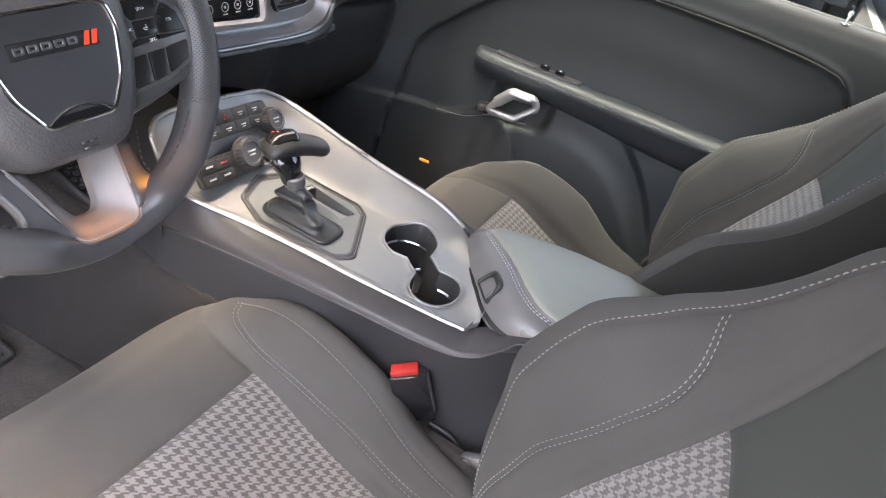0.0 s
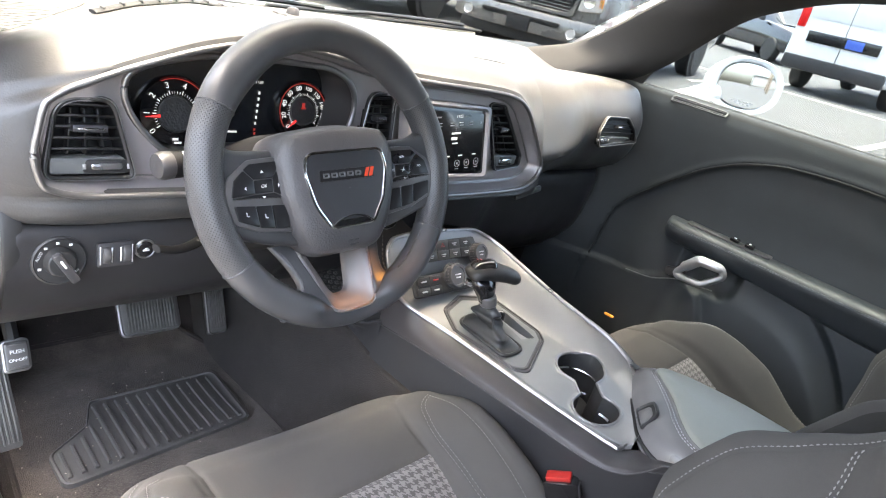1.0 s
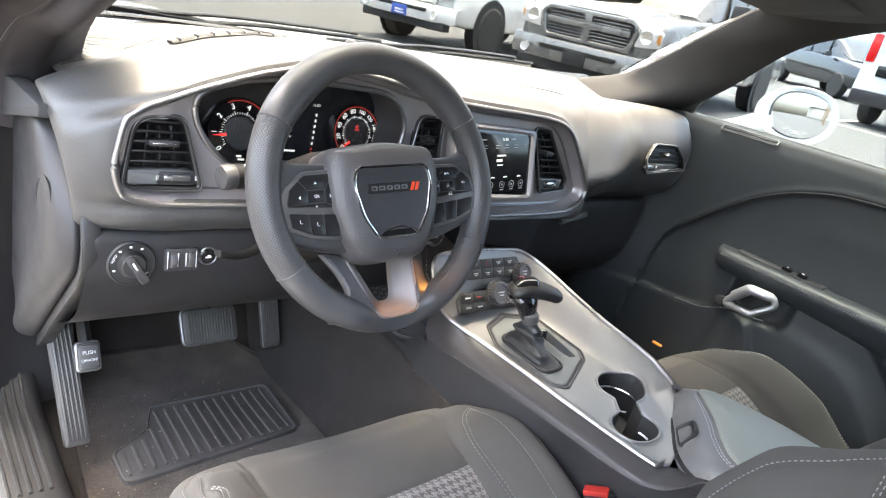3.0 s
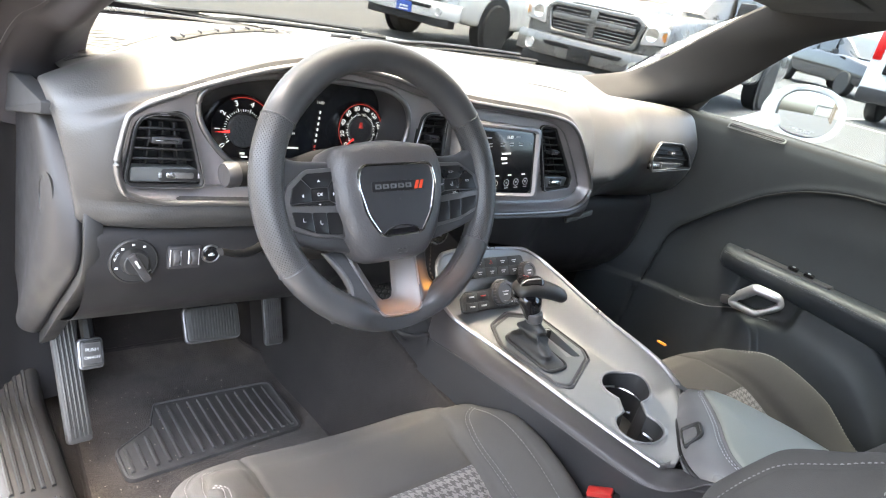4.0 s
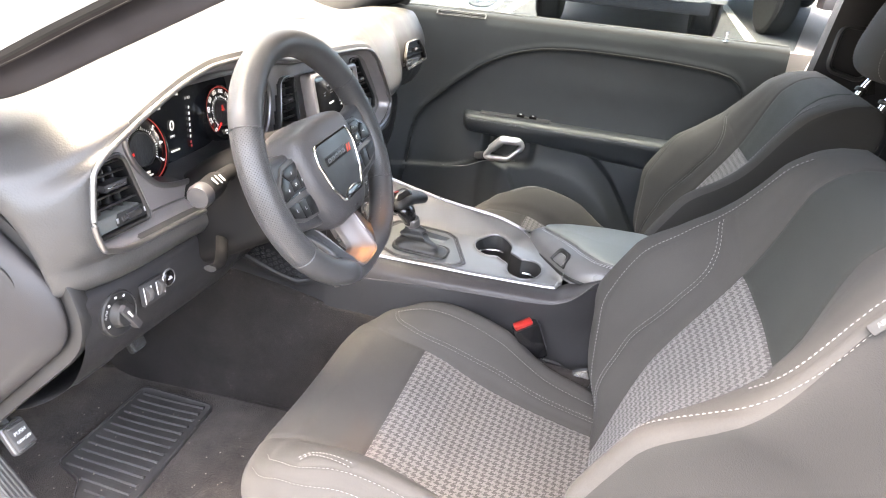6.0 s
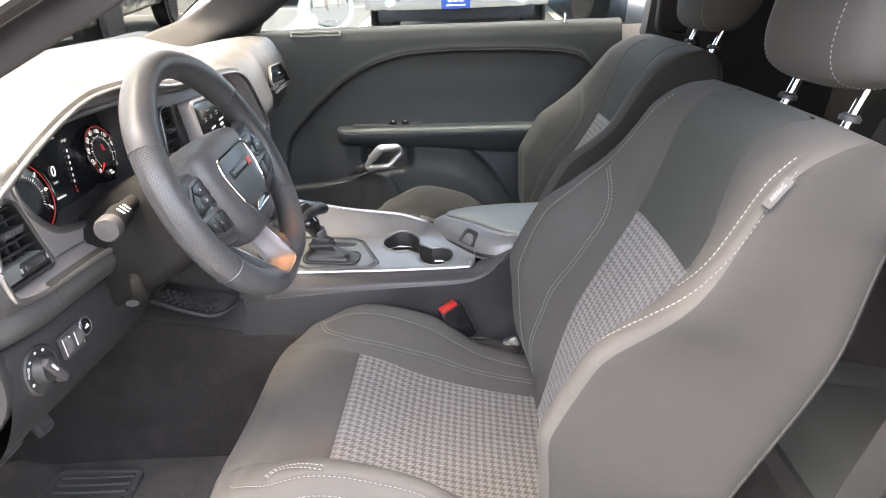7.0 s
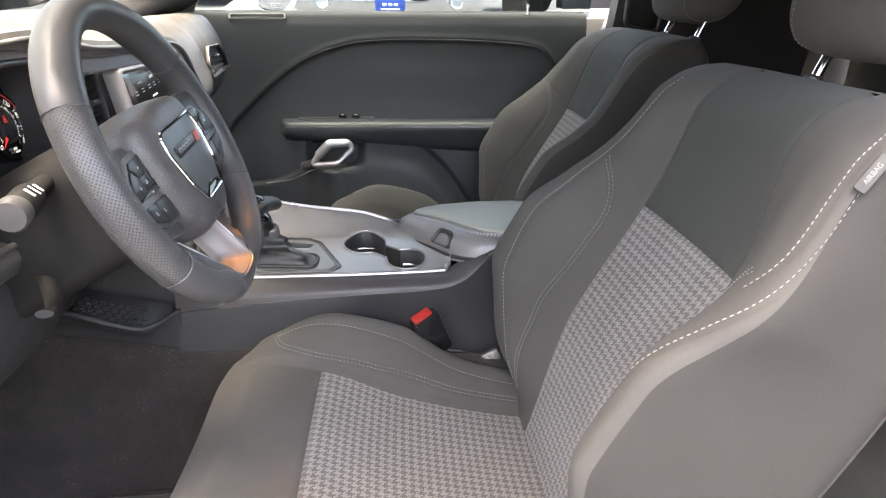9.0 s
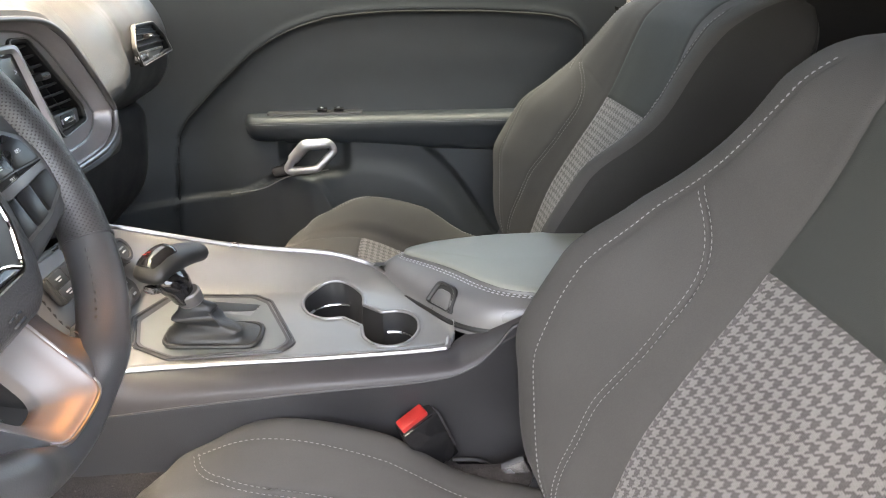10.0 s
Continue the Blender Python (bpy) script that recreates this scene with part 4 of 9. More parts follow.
# steering column shroud and stalks
SHROUD = surf("black_column_plastic", (0.007, 0.007, 0.0075), 0.6, grain=0.0001, grain_size=0.001, vary=0.15, spec=0.2)
axis = Vector((math.cos(radians(23.8)), 0, math.sin(radians(23.8))))
rows = []
for d, w, h, dz in ((-0.038, 0.062, 0.062, -0.004), (-0.05, 0.074, 0.074, -0.004), (-0.09, 0.078, 0.078, -0.006), (-0.14, 0.078, 0.078, -0.01), (-0.19, 0.074, 0.074, -0.02), (-0.26, 0.068, 0.064, -0.03)):
    o = outline([(-w, -h), (w, -h), (w, h * 0.75), (-w, h * 0.75)], [w * 0.45, w * 0.45, w * 0.6, w * 0.6], 7)
    c = Vector((-0.0735, -0.3894, 0.8852)) + axis * d + Vector((0, 0, dz))
    mm = np.array(facing(c, axis))
    rows.append(np.column_stack([o, np.zeros(len(o))]) @ mm[:3, :3].T + mm[:3, 3])
col = thing("steering_column", (-0.2, -0.39, 0.8), "black plastic steering column shroud with stalks", "steering column")
sheet("shroud", rows[::-1], SHROUD, col, "dark plastic shroud", cv=True)
arm = cr([(-0.17, -0.45, 0.872), (-0.165, -0.49, 0.872), (-0.158, -0.525, 0.870), (-0.154, -0.552, 0.869)], 24)
tube("stalk", arm, ev([(0, 0.009), (0.45, 0.010), (0.55, 0.0145), (1, 0.0145)], np.linspace(0, 1, 24)), SHROUD, col, "black multi-function stalk", n=18)
lathe("stalk_cap", [(0.0148, -0.010), (0.0152, 0.000), (0.0130, 0.005), (0, 0.006)], facing((-0.1535, -0.554, 0.869), (0.15, -0.97, -0.05)), HARD_SMOOTH, col, "grey stalk end", n=24)
bars("stalk_marks", [(-0.008, 0.0, 0.003, 0.01), (0.0, 0.0, 0.002, 0.012), (0.007, 0.0, 0.003, 0.01)], facing((-0.146, -0.525, 0.883), (0.6, 0, 0.8)), WHITE_MARK, col)
tube("tilt_lever", cr([(-0.19, -0.46, 0.775), (-0.165, -0.50, 0.768), (-0.15, -0.53, 0.770), (-0.145, -0.555, 0.777)], 20), 0.008, SHROUD, col, "tilt lever", n=10, flat=0.5)

# end cap of the dashboard with its small side vent: an angled front edge, a raised rim and a dark strip before it
CAP = cr([(-0.47, 0.500), (-0.439, 0.527), (-0.369, 0.597), (-0.284, 0.678), (-0.252, 0.711), (-0.241, 0.738), (-0.244, 0.766), (-0.257, 0.793), (-0.286, 0.822), (-0.325, 0.852), (-0.38, 0.888)], 60)
rows, band = [], []
ct = np.gradient(CAP, axis=0)
ct /= np.linalg.norm(ct, axis=1)[:, None]
for (x1, z1), (tx_, tz_n) in zip(CAP, ct):
    zb_ = 0.58 + (z1 - 0.50) * 0.30 / 0.388
    sec = [(x1 - 0.006, z1, -0.676), (x1, z1, -0.684)]
    for w, y in ((0.03, -0.6935), (0.08, -0.7015), (0.16, -0.7065), (0.28, -0.7075), (0.40, -0.7045), (0.55, -0.7020), (0.80, -0.7020), (1.0, -0.7030)):
        sec.append((x1 + (-0.53 - x1) * w, z1 + (zb_ - z1) * w, y))
    c = cr(sec, 40)
    rows.append(np.column_stack([c[:, 0], c[:, 2], c[:, 1]]))
    nx_, nz_ = tz_n, -tx_
    band.append([(x1 - 0.004, -0.678, z1), (x1 + nx_ * 0.008, -0.680, z1 + nz_ * 0.008), (x1 + nx_ * 0.016, -0.6805, z1 + nz_ * 0.016), (x1 + nx_ * 0.0175, -0.677, z1 + nz_ * 0.0175), (x1 + nx_ * 0.014, -0.660, z1 + nz_ * 0.014)])
cap = sheet("end_cap", rows, HARD, dash, "dark plastic end cap", flip=False, sharp=60)
sheet("cap_strip", band, SCUFF, dash, "dark strip beside the end cap", flip=True, sharp=60)
vm = facing((-0.307, -0.7035, 0.783), (0.10, -1, 0))
lathe("side_vent", [(0.032, -0.003), (0.032, 0.002), (0.028, 0.003), (0.026, -0.004), (0, -0.006)], vm @ Matrix.Diagonal((0.85, 1.0, 1, 1)), SCUFF, cap, "round side vent", n=30)
for k in range(5):
    block("slat", (0.03, 0.0025, 0.006), vm @ Matrix.Translation((0, -0.02 + 0.01 * k, 0.0)) @ pose(0, 0, 0, 0, 0, -25), HARD_SMOOTH, cap, bevel=0.0008, segments=1)
plate("pillar_foot", outline([(-0.63, 0.800), (-0.290, 0.888), (-0.290, 0.903), (-0.48, 0.890), (-0.63, 0.866)], 0.004, 4), 0.022, Matrix(((1, 0, 0, 0), (0, 0, -1, -0.694), (0, 1, 0, 0), (0, 0, 0, 1))), PILLAR, dash, "black plastic filler at the pillar's foot", bevel=0.003)
# defroster slot, speaker grille and light sensor on the pad
def pad_z(x, y):
    """Height of the pad's top."""
    c = cr(pad_line(y, *top_at(y), float(ev(PAD_TOP, y))), 120)
    return float(np.interp(x, c[:90, 0], c[:90, 1]))


p = [(-0.545 - 0.115 * q - 0.012 * math.sin(math.pi * q), -0.495 + 0.38 * q) for q in np.linspace(0, 1, 50)]
p = np.array([(x, y, pad_z(x, y) + 0.004) for x, y in p])
slot = tube("defroster_slot", p, 0.008, DEEP, dash, "long defroster slot", n=10, flat=0.35)
for k in range(2, 50, 4):
    block("slot_fin", (0.018, 0.003, 0.004), Matrix.Translation(Vector(p[k]) + Vector((0, 0, 0.0035))), HARD_SMOOTH, slot, bevel=0.001, segments=1)
lathe("light_sensor", [(0.014, -0.004), (0.013, 0.004), (0.009, 0.009), (0, 0.011)], Matrix.Translation((-0.72, -0.0585, pad_z(-0.72, -0.0585) + 0.004)), HARD_SMOOTH, dash, "small sensor dome", n=20)
# fine slots of the corner speaker, laid on the pad's top
def rest_z(x, y):
    """Height of the pad's skin at a place."""
    d = np.hypot(PAD_SKIN[:, 0] - x, PAD_SKIN[:, 1] - y)
    k = np.argsort(d)[:6]
    return float(np.sum(PAD_SKIN[k, 2] / (d[k] + 1e-4)) / np.sum(1 / (d[k] + 1e-4)))


grille = []
for k in range(26):
    x = -0.70 + 0.0085 * k
    y0, y1 = -0.655 + 0.10 * max(0.0, (-0.55 - x) / 0.15) * 0.3, -0.655 + 0.20 * (1 - 0.75 * (k / 25) ** 1.5)
    grille.append(tube("grille_bar", [(x + 0.0012 * math.sin(60 * y), y, rest_z(x, y) + 0.0012) for y in np.linspace(y0, y1, 16)], 0.0017, HARD_SMOOTH, dash, n=5, flat=0.6))

# passenger vent
PASS_VENT = outline([(0.432, 0.866), (0.594, 0.877), (0.578, 0.908), (0.540, 0.936), (0.448, 0.936), (0.424, 0.900)], [0.006, 0.006, 0.02, 0.02, 0.022, 0.02], 8)
pv = vent(PASS_VENT, 4, 1, 0.16, 0.020, 2, at_x=-0.2415, lean=0.16)
PM = facing((-0.240, 0.510, 0.877), (0.985, 0, 0.16))
bars("vent_marks", [(-0.028 + 0.0095 * k, 0.0, 0.006, 0.004) for k in range(9)], PM @ Matrix.Translation((0.012, 0, 0.004)), GREY_MARK, pv, "grey letters on the vent")
# glovebox latch line
block("glovebox_latch", (0.008, 0.085, 0.012), Matrix.Translation((-0.296, 0.315, 0.742)) @ pose(0, 0, 0, 12), SHIFT_PLATE, dash, bevel=0.001, segments=1)
# ---- steering wheel ----
WC, TILT_W = Vector((-0.0735, -0.3894, 0.8852)), radians(23.8)
wheel = thing("steering_wheel", WC, "black leather three-spoke steering wheel with silver lower spoke", "steering wheel")
# turned a little to the left
WM = facing(WC, (math.cos(TILT_W), -0.0187, math.sin(TILT_W))) @ pose(0, 0, 0, 0, 0, 4.5)
WMn = np.array(WM)
W_UP = tuple(np.array(WM.to_3x3() @ Vector((0.01, 0.02, 1))))


def on_wheel(p):
    p = np.asarray(p, float)
    return (p.reshape(-1, 3) @ WMn[:3, :3].T + WMn[:3, 3]).reshape(p.shape)


RIM, TUBE_R = 0.1560, 0.0182
D = math.pi / 180
ph = np.linspace(0, 2 * np.pi, 24, endpoint=False)


def rim_ring(a0, a1, n):
    a = np.linspace(a0, a1, n)
    thumb = np.exp(-(((np.degrees(np.angle(np.exp(1j * (a - 0.82)))) / 16)) ** 2)) + np.exp(-(((np.degrees(np.angle(np.exp(1j * (a - np.pi + 0.82)))) / 16)) ** 2))
    slim = 1 - 0.74 * np.exp(-((np.degrees(np.angle(np.exp(1j * (a + np.pi / 2)))) / 17) ** 4))
    fat = TUBE_R * (1 + 0.06 * thumb)
    r = RIM + fat[:, None] * np.cos(ph) * np.where(np.cos(ph) < 0, (1 + 0.10 * thumb[:, None]) * slim[:, None], 1.0)
    p = on_wheel(np.stack([r * np.cos(a)[:, None], r * np.sin(a)[:, None], fat[:, None] * 1.06 * np.sin(ph) * np.where(np.sin(ph) > 0, slim[:, None], 1.0)], -1))
    return p, np.stack(np.broadcast_arrays(a[:, None] * RIM, ph[None] * TUBE_R), -1)


def perforated(name, color, pitch):
    """Leather with rows of small punched holes, set out on the cloth's own coordinates."""
    m, nodes, links, b = material(name)
    uv = nodes.new("ShaderNodeUVMap")
    uv.uv_map = "cloth"
    mp = nodes.new("ShaderNodeMapping")
    mp.inputs["Scale"].default_value = (1 / pitch, 1 / pitch, 1)
    mp.inputs["Rotation"].default_value = (0, 0, radians(45))
    links.new(uv.outputs[0], mp.inputs[0])
    vor = nodes.new("ShaderNodeTexVoronoi")
    vor.voronoi_dimensions = "2D"
    vor.inputs["Scale"].default_value, vor.inputs["Randomness"].default_value = 1.0, 0.0
    links.new(mp.outputs[0], vor.inputs["Vector"])
    hole = nodes.new("ShaderNodeMapRange")
    hole.inputs["From Min"].default_value, hole.inputs["From Max"].default_value = 0.17, 0.27
    links.new(vor.outputs["Distance"], hole.inputs["Value"])
    mix = nodes.new("ShaderNodeMix")
    mix.data_type = "RGBA"
    mix.inputs["A"].default_value, mix.inputs["B"].default_value = (0.004, 0.004, 0.004, 1), (*color, 1)
    links.new(hole.outputs[0], mix.inputs["Factor"])
    links.new(mix.outputs["Result"], b.inputs["Base Color"])
    bump = nodes.new("ShaderNodeBump")
    bump.inputs["Distance"].default_value = 0.0006
    links.new(hole.outputs[0], bump.inputs["Height"])
    links.new(bump.outputs[0], b.inputs["Normal"])
    b.inputs["Roughness"].default_value = 0.40
    return m


PERF = perforated("perforated_leather", (0.046, 0.046, 0.048), 0.0027)
for lab, a0, a1, mat_ in (("smooth black leather", 31, 149, LEATHER), ("perforated black leather", 149.4, 211.0, PERF), ("smooth black leather", 211.4, 328.6, LEATHER), ("perforated black leather", -31.0, 30.6, PERF)):
    p_, uv_ = rim_ring(a0 * D, a1 * D, 80)
    sheet("rim_cover", p_, mat_, wheel, lab, cv=True, caps=True, uv=uv_)
for a in (30.8, 149.2, 211.2, -31.2):
    # stitched seams round the rim
    r = rim_ring((a - 0.1) * D, (a + 0.1) * D, 2)[0][0]
    cen = r.mean(0)
    tube("rim_seam", cen + (r - cen) * 1.012, 0.0009, LEATHER, wheel, n=5, closed=True, up=tuple(np.array(WM.to_3x3() @ Vector((0.1, 0.2, 1)))))
for sg in (1, -1):
    # lacing along the inner side of the rim, beside the perforated leather
    for a0, a1 in ((35, 62), (-60, -34)):
        aa = np.linspace(a0 * D, a1 * D, 60)
        rr = RIM - TUBE_R * 0.93
        p_ = on_wheel(np.stack([sg * rr * np.cos(aa), rr * np.sin(aa), np.full(60, TUBE_R * 0.45)], -1))
        stitches("rim_stitch", p_, p_ - np.array(WC), HARD_SMOOTH, wheel, length=0.004, gap=0.003, width=0.0018)


def ring2(pts, z, rad, k=6):
    o = outline(pts, rad, k)
    return on_wheel(np.column_stack([o, np.full(len(o), z)]))


SPOKE = surf("satin_spoke_metal", (0.22, 0.20, 0.195), 0.5, metal=0.45, grain=0.00003, grain_size=0.0005, vary=0.05)
COVER = surf("grained_cover_vinyl", (0.052, 0.050, 0.052), 0.42, grain=0.00035, grain_size=0.0018, kind="leather", vary=0.08)
BUTTON_RIM = surf("dark_button_surround", (0.15, 0.145, 0.145), 0.35, metal=0.6, vary=0.06)
KEY = surf("satin_black_keys", (0.012, 0.012, 0.013), 0.32, vary=0.08)
BADGE_DARK = surf("dark_badge_metal", (0.16, 0.16, 0.165), 0.3, metal=0.8, vary=0.05)
# airbag cover: broad at the top, narrow at the foot, domed
HUB = np.array([(-0.082, 0.022), (-0.073, 0.050), (0.0, 0.058), (0.073, 0.050), (0.082, 0.022), (0.079, -0.020), (0.066, -0.060), (0.044, -0.090), (-0.044, -0.090), (-0.066, -0.060), (-0.079, -0.020)])
HUB_R = np.array([0.030, 0.034, 0.2, 0.034, 0.030, 0.05, 0.05, 0.030, 0.030, 0.05, 0.05])
rows = [ring2(HUB * s, z, HUB_R * s) for s, z in ((0.86, -0.064), (0.94, -0.050), (0.985, -0.030), (1.0, -0.012), (0.988, -0.001), (0.955, 0.0085), (0.90, 0.0145), (0.80, 0.0185), (0.64, 0.0210), (0.38, 0.0225), (0.02, 0.023))]
sheet("airbag_cover", rows, COVER, wheel, "black grained airbag cover", cv=True, sharp=60)
SH = np.array([(-0.051, 0.0260), (0.051, 0.0260), (0.0555, 0.004), (0.0465, -0.031), (0.029, -0.0570), (-0.029, -0.0570), (-0.0465, -0.031), (-0.0555, 0.004)])


def dome(o):
    """Height of the cover's face over a point of it."""
    return 0.0232 - 0.0040 * (np.hypot(o[:, 0] / 0.075, (o[:, 1] + 0.012) / 0.075)) ** 2.4


o = outline(SH, [0.012, 0.012, 0.03, 0.05, 0.013, 0.013, 0.05, 0.03], 8)
so_ = np.array((0, -0.015))
tube("shield_ring", on_wheel(np.column_stack([o, dome(o) + 0.0016])), 0.0019, CHROME, wheel, "chrome shield outline", n=8, closed=True, up=W_UP)
rows = []
for s in (0.985, 0.8, 0.5, 0.02):
    q = so_ + (o - so_) * s
    rows.append(on_wheel(np.column_stack([q, dome(q) + 0.0012])))
PANEL_G = surf("satin_shield_plastic", (0.030, 0.030, 0.032), 0.34, vary=0.06)
sheet("shield_panel", rows, PANEL_G, wheel, "satin black shield panel", cv=True)
bmx = WM @ Matrix.Translation((-0.001, 0.0005, 0.0240))
plate("badge", outline([(-0.0375, -0.0060), (0.037, -0.0060), (0.037, 0.0060), (-0.0375, 0.0060)], 0.0012, 3), 0.0012, bmx, KEY, wheel, "dark badge strip", bevel=0.0004)
for k in range(5):
    x0 = -0.0335 + 0.0108 * k
    # open squarish blocks in place of the badge's letters
    plate("badge_mark", outline([(x0, -0.0028), (x0 + 0.0085, -0.0028), (x0 + 0.0085, 0.0028), (x0, 0.0028)], 0.0012, 3), 0.0008, bmx @ Matrix.Translation((0, 0, 0.0011)), BADGE_DARK, wheel, "dark badge block", bevel=0.0003, hole=outline([(x0 + 0.0020, -0.0011), (x0 + 0.0065, -0.0011), (x0 + 0.0065, 0.0011), (x0 + 0.0020, 0.0011)], 0.0005, 3))
for k in (0, 1):
    v = np.array([(0.0215 + 0.0068 * k, -0.0050, 0.0019), (0.0265 + 0.0068 * k, -0.0050, 0.0019), (0.0305 + 0.0068 * k, 0.0050, 0.0019), (0.0255 + 0.0068 * k, 0.0050, 0.0019)])
    mm = np.array(bmx)
    raw("badge_slash", v @ mm[:3, :3].T + mm[:3, 3], [(0, 1, 2, 3)], BADGE_RED, wheel, "red slanted badge stripe", 0)
bars("airbag_mark", [(-0.003, -0.0745, 0.006, 0.002), (0.005, -0.0745, 0.006, 0.002), (0.001, -0.079, 0.013, 0.002)], WM @ Matrix.Translation((0, 0, 0.0188)), HARD_SMOOTH, wheel)
foot = cr([(-0.0285, -0.0553), (-0.020, -0.0500), (-0.010, -0.0468), (0.0, -0.0458), (0.010, -0.0468), (0.020, -0.0500), (0.0285, -0.0553)], 40)
plate("shield_foot", np.vstack([foot, [(0.020, -0.0562), (-0.020, -0.0562)]]), 0.0012, WM @ Matrix.Translation((0, 0, 0.0222)), GLOSS, wheel, "gloss black foot of the shield", bevel=0.0004)
tube("foot_arch", on_wheel(np.column_stack([foot, dome(foot) + 0.0022])), 0.0011, CHROME, wheel, "thin chrome arch", n=6, up=W_UP)

# side spokes with their button panels
for sg in (-1, 1):
    rows = []
    for x, y0, y1, z0, z1 in ((0.055, -0.074, 0.033, -0.040, -0.004), (0.085, -0.067, 0.0345, -0.034, 0.0005), (0.110, -0.060, 0.0355, -0.026, 0.0040), (0.126, -0.055, 0.038, -0.020, 0.0060), (0.138, -0.056, 0.046, -0.016, 0.0070), (0.147, -0.066, 0.060, -0.013, 0.0060), (0.156, -0.070, 0.064, -0.010, 0.0040)):
        ob_ = outline([(y0, z0), (y1, z0), (y1, z1), (y0, z1)], 0.010, 6)
        rows.append(on_wheel(np.column_stack([np.full(len(ob_), sg * x), ob_])))
    rows = [np.array(r_) for r_ in cr(np.array(rows).reshape(7, -1), 26).reshape(26, -1, 3)]
    sheet("side_spoke", rows, LEATHER, wheel, "black side spoke", cv=True, caps=True, flip=sg > 0)
    # the panel leans inwards, its inner edge lying lower under the cover
    fm0 = WM @ Matrix.Translation((sg * 0.110, 0, 0.0022)) @ pose(0, 0, 0, 0, sg * -5.5) @ Matrix.Translation((sg * -0.110, 0, 0))
    fr = plate("button_bezel", outline([(sg * 0.066, 0.027), (sg * 0.112, 0.0255), (sg * 0.137, 0.0085), (sg * 0.1435, -0.012), (sg * 0.1365, -0.038), (sg * 0.108, -0.049), (sg * 0.066, -0.055)], [0.003, 0.02, 0.012, 0.012, 0.012, 0.012, 0.003], 6), 0.0050, fm0, BUTTON_RIM, wheel, "dark satin button surround", bevel=0.0016)
    pm_ = fm0 @ Matrix.Translation((0, 0, 0.0046))
    key = lambda pts, h=0.0022, r=0.0015: plate("button", outline([(sg * a_, b_) for a_, b_ in pts], r, 4), h, pm_, KEY, fr, bevel=0.0007)
    # five-way pad: upper, outer, lower, inner, centre
    key([(0.0725, 0.0222), (0.1110, 0.0212), (0.1185, 0.0160), (0.1075, 0.0050), (0.0850, 0.0050)])
    key([(0.1195, 0.0150), (0.1310, 0.0060), (0.1360, -0.0110), (0.1083, -0.0096), (0.1083, 0.0045)])
    key([(0.0715, -0.0172), (0.1350, -0.0125), (0.1355, -0.0120), (0.1075, -0.0104), (0.0850, -0.0104)])
    key([(0.0712, 0.0215), (0.0842, 0.0045), (0.0842, -0.0100), (0.0705, -0.0165)])
    key([(0.0855, 0.0042), (0.1076, 0.0042), (0.1076, -0.0096), (0.0855, -0.0096)], 0.0017)
    mm = np.array(pm_)
    if sg < 0:
        for cx_, cy_, pts in ((-0.0975, 0.0125, ((-0.0022, -0.0013), (0.0022, -0.0013), (0, 0.0016))), (-0.0985, -0.0138, ((-0.0022, 0.0009), (0, -0.0014), (0.0022, 0.0009))), (-0.1195, -0.003, ((-0.0014, 0), (0.0012, -0.0022), (0.0012, 0.0022))), (-0.0785, -0.003, ((0.0014, 0), (-0.0012, 0.0022), (-0.0012, -0.0022)))):
            raw("button_mark", np.array([(cx_ + a_, cy_ + b_, 0.0024) for a_, b_ in pts]) @ mm[:3, :3].T + mm[:3, 3], [(0, 1, 2)], WHITE_MARK, fr, "", 0)
        words("button_text", "OK", 0.0050, pm_ @ Matrix.Translation((-0.0965, -0.0027, 0.0019)), WHITE_MARK, fr)
    else:
        for t_, cx_, cy_ in (("SET+", 0.0965, 0.0130), ("RES", 0.1210, 0.0005), ("SET-", 0.1000, -0.0135), ("CANC", 0.0785, -0.002)):
            words("button_text", t_, 0.0036, pm_ @ Matrix.Translation((cx_, cy_, 0.0024)), WHITE_MARK, fr)
        bars("button_mark", [(0.0965, -0.0027, 0.005, 0.0006), (0.0965, -0.0042, 0.003, 0.0006), (0.0975, -0.0012, 0.0006, 0.003)], pm_ @ Matrix.Translation((0, 0, 0.0018)), WHITE_MARK, fr)
    for k, pts in enumerate((((0.0705, -0.0245), (0.0895, -0.0232), (0.0885, -0.0480), (0.0705, -0.0500)), ((0.0910, -0.0231), (0.1090, -0.0218), (0.1065, -0.0450), (0.0900, -0.0478)), ((0.1105, -0.0217), (0.1345, -0.0192), (0.1315, -0.0350), (0.1080, -0.0446)))):
        key(pts, 0.0024, 0.0018)
        if sg < 0 and k > 0:
            cx_, cy_ = -sum(a_ for a_, b_ in pts) / 4, sum(b_ for a_, b_ in pts) / 4
            bars("button_mark", [(cx_ - 0.001, cy_ + 0.001, 0.0010, 0.004), (cx_ + 0.0008, cy_ - 0.001, 0.0024, 0.0010)], pm_ @ Matrix.Translation((0, 0, 0.0025)), GREY_MARK, fr)
# lower spoke: one broad open U in satin metal whose face falls inwards, between leather webs
half_o = [(0.052, -0.074, -0.030), (0.0475, -0.088, -0.021), (0.0405, -0.115, -0.009), (0.0345, -0.140, 0.002), (0.029, -0.1505, 0.0065), (0.017, -0.1548, 0.0078)]
half_i = [(0.031, -0.076, -0.046), (0.027, -0.092, -0.038), (0.0195, -0.115, -0.028), (0.0145, -0.131, -0.021), (0.0095, -0.1375, -0.018), (0.004, -0.1392, -0.017)]
u_o = cr([(-x, y, z) for x, y, z in half_o] + half_o[::-1], 120)
u_i = cr([(-x, y, z) for x, y, z in half_i] + half_i[::-1], 120)
rows = []
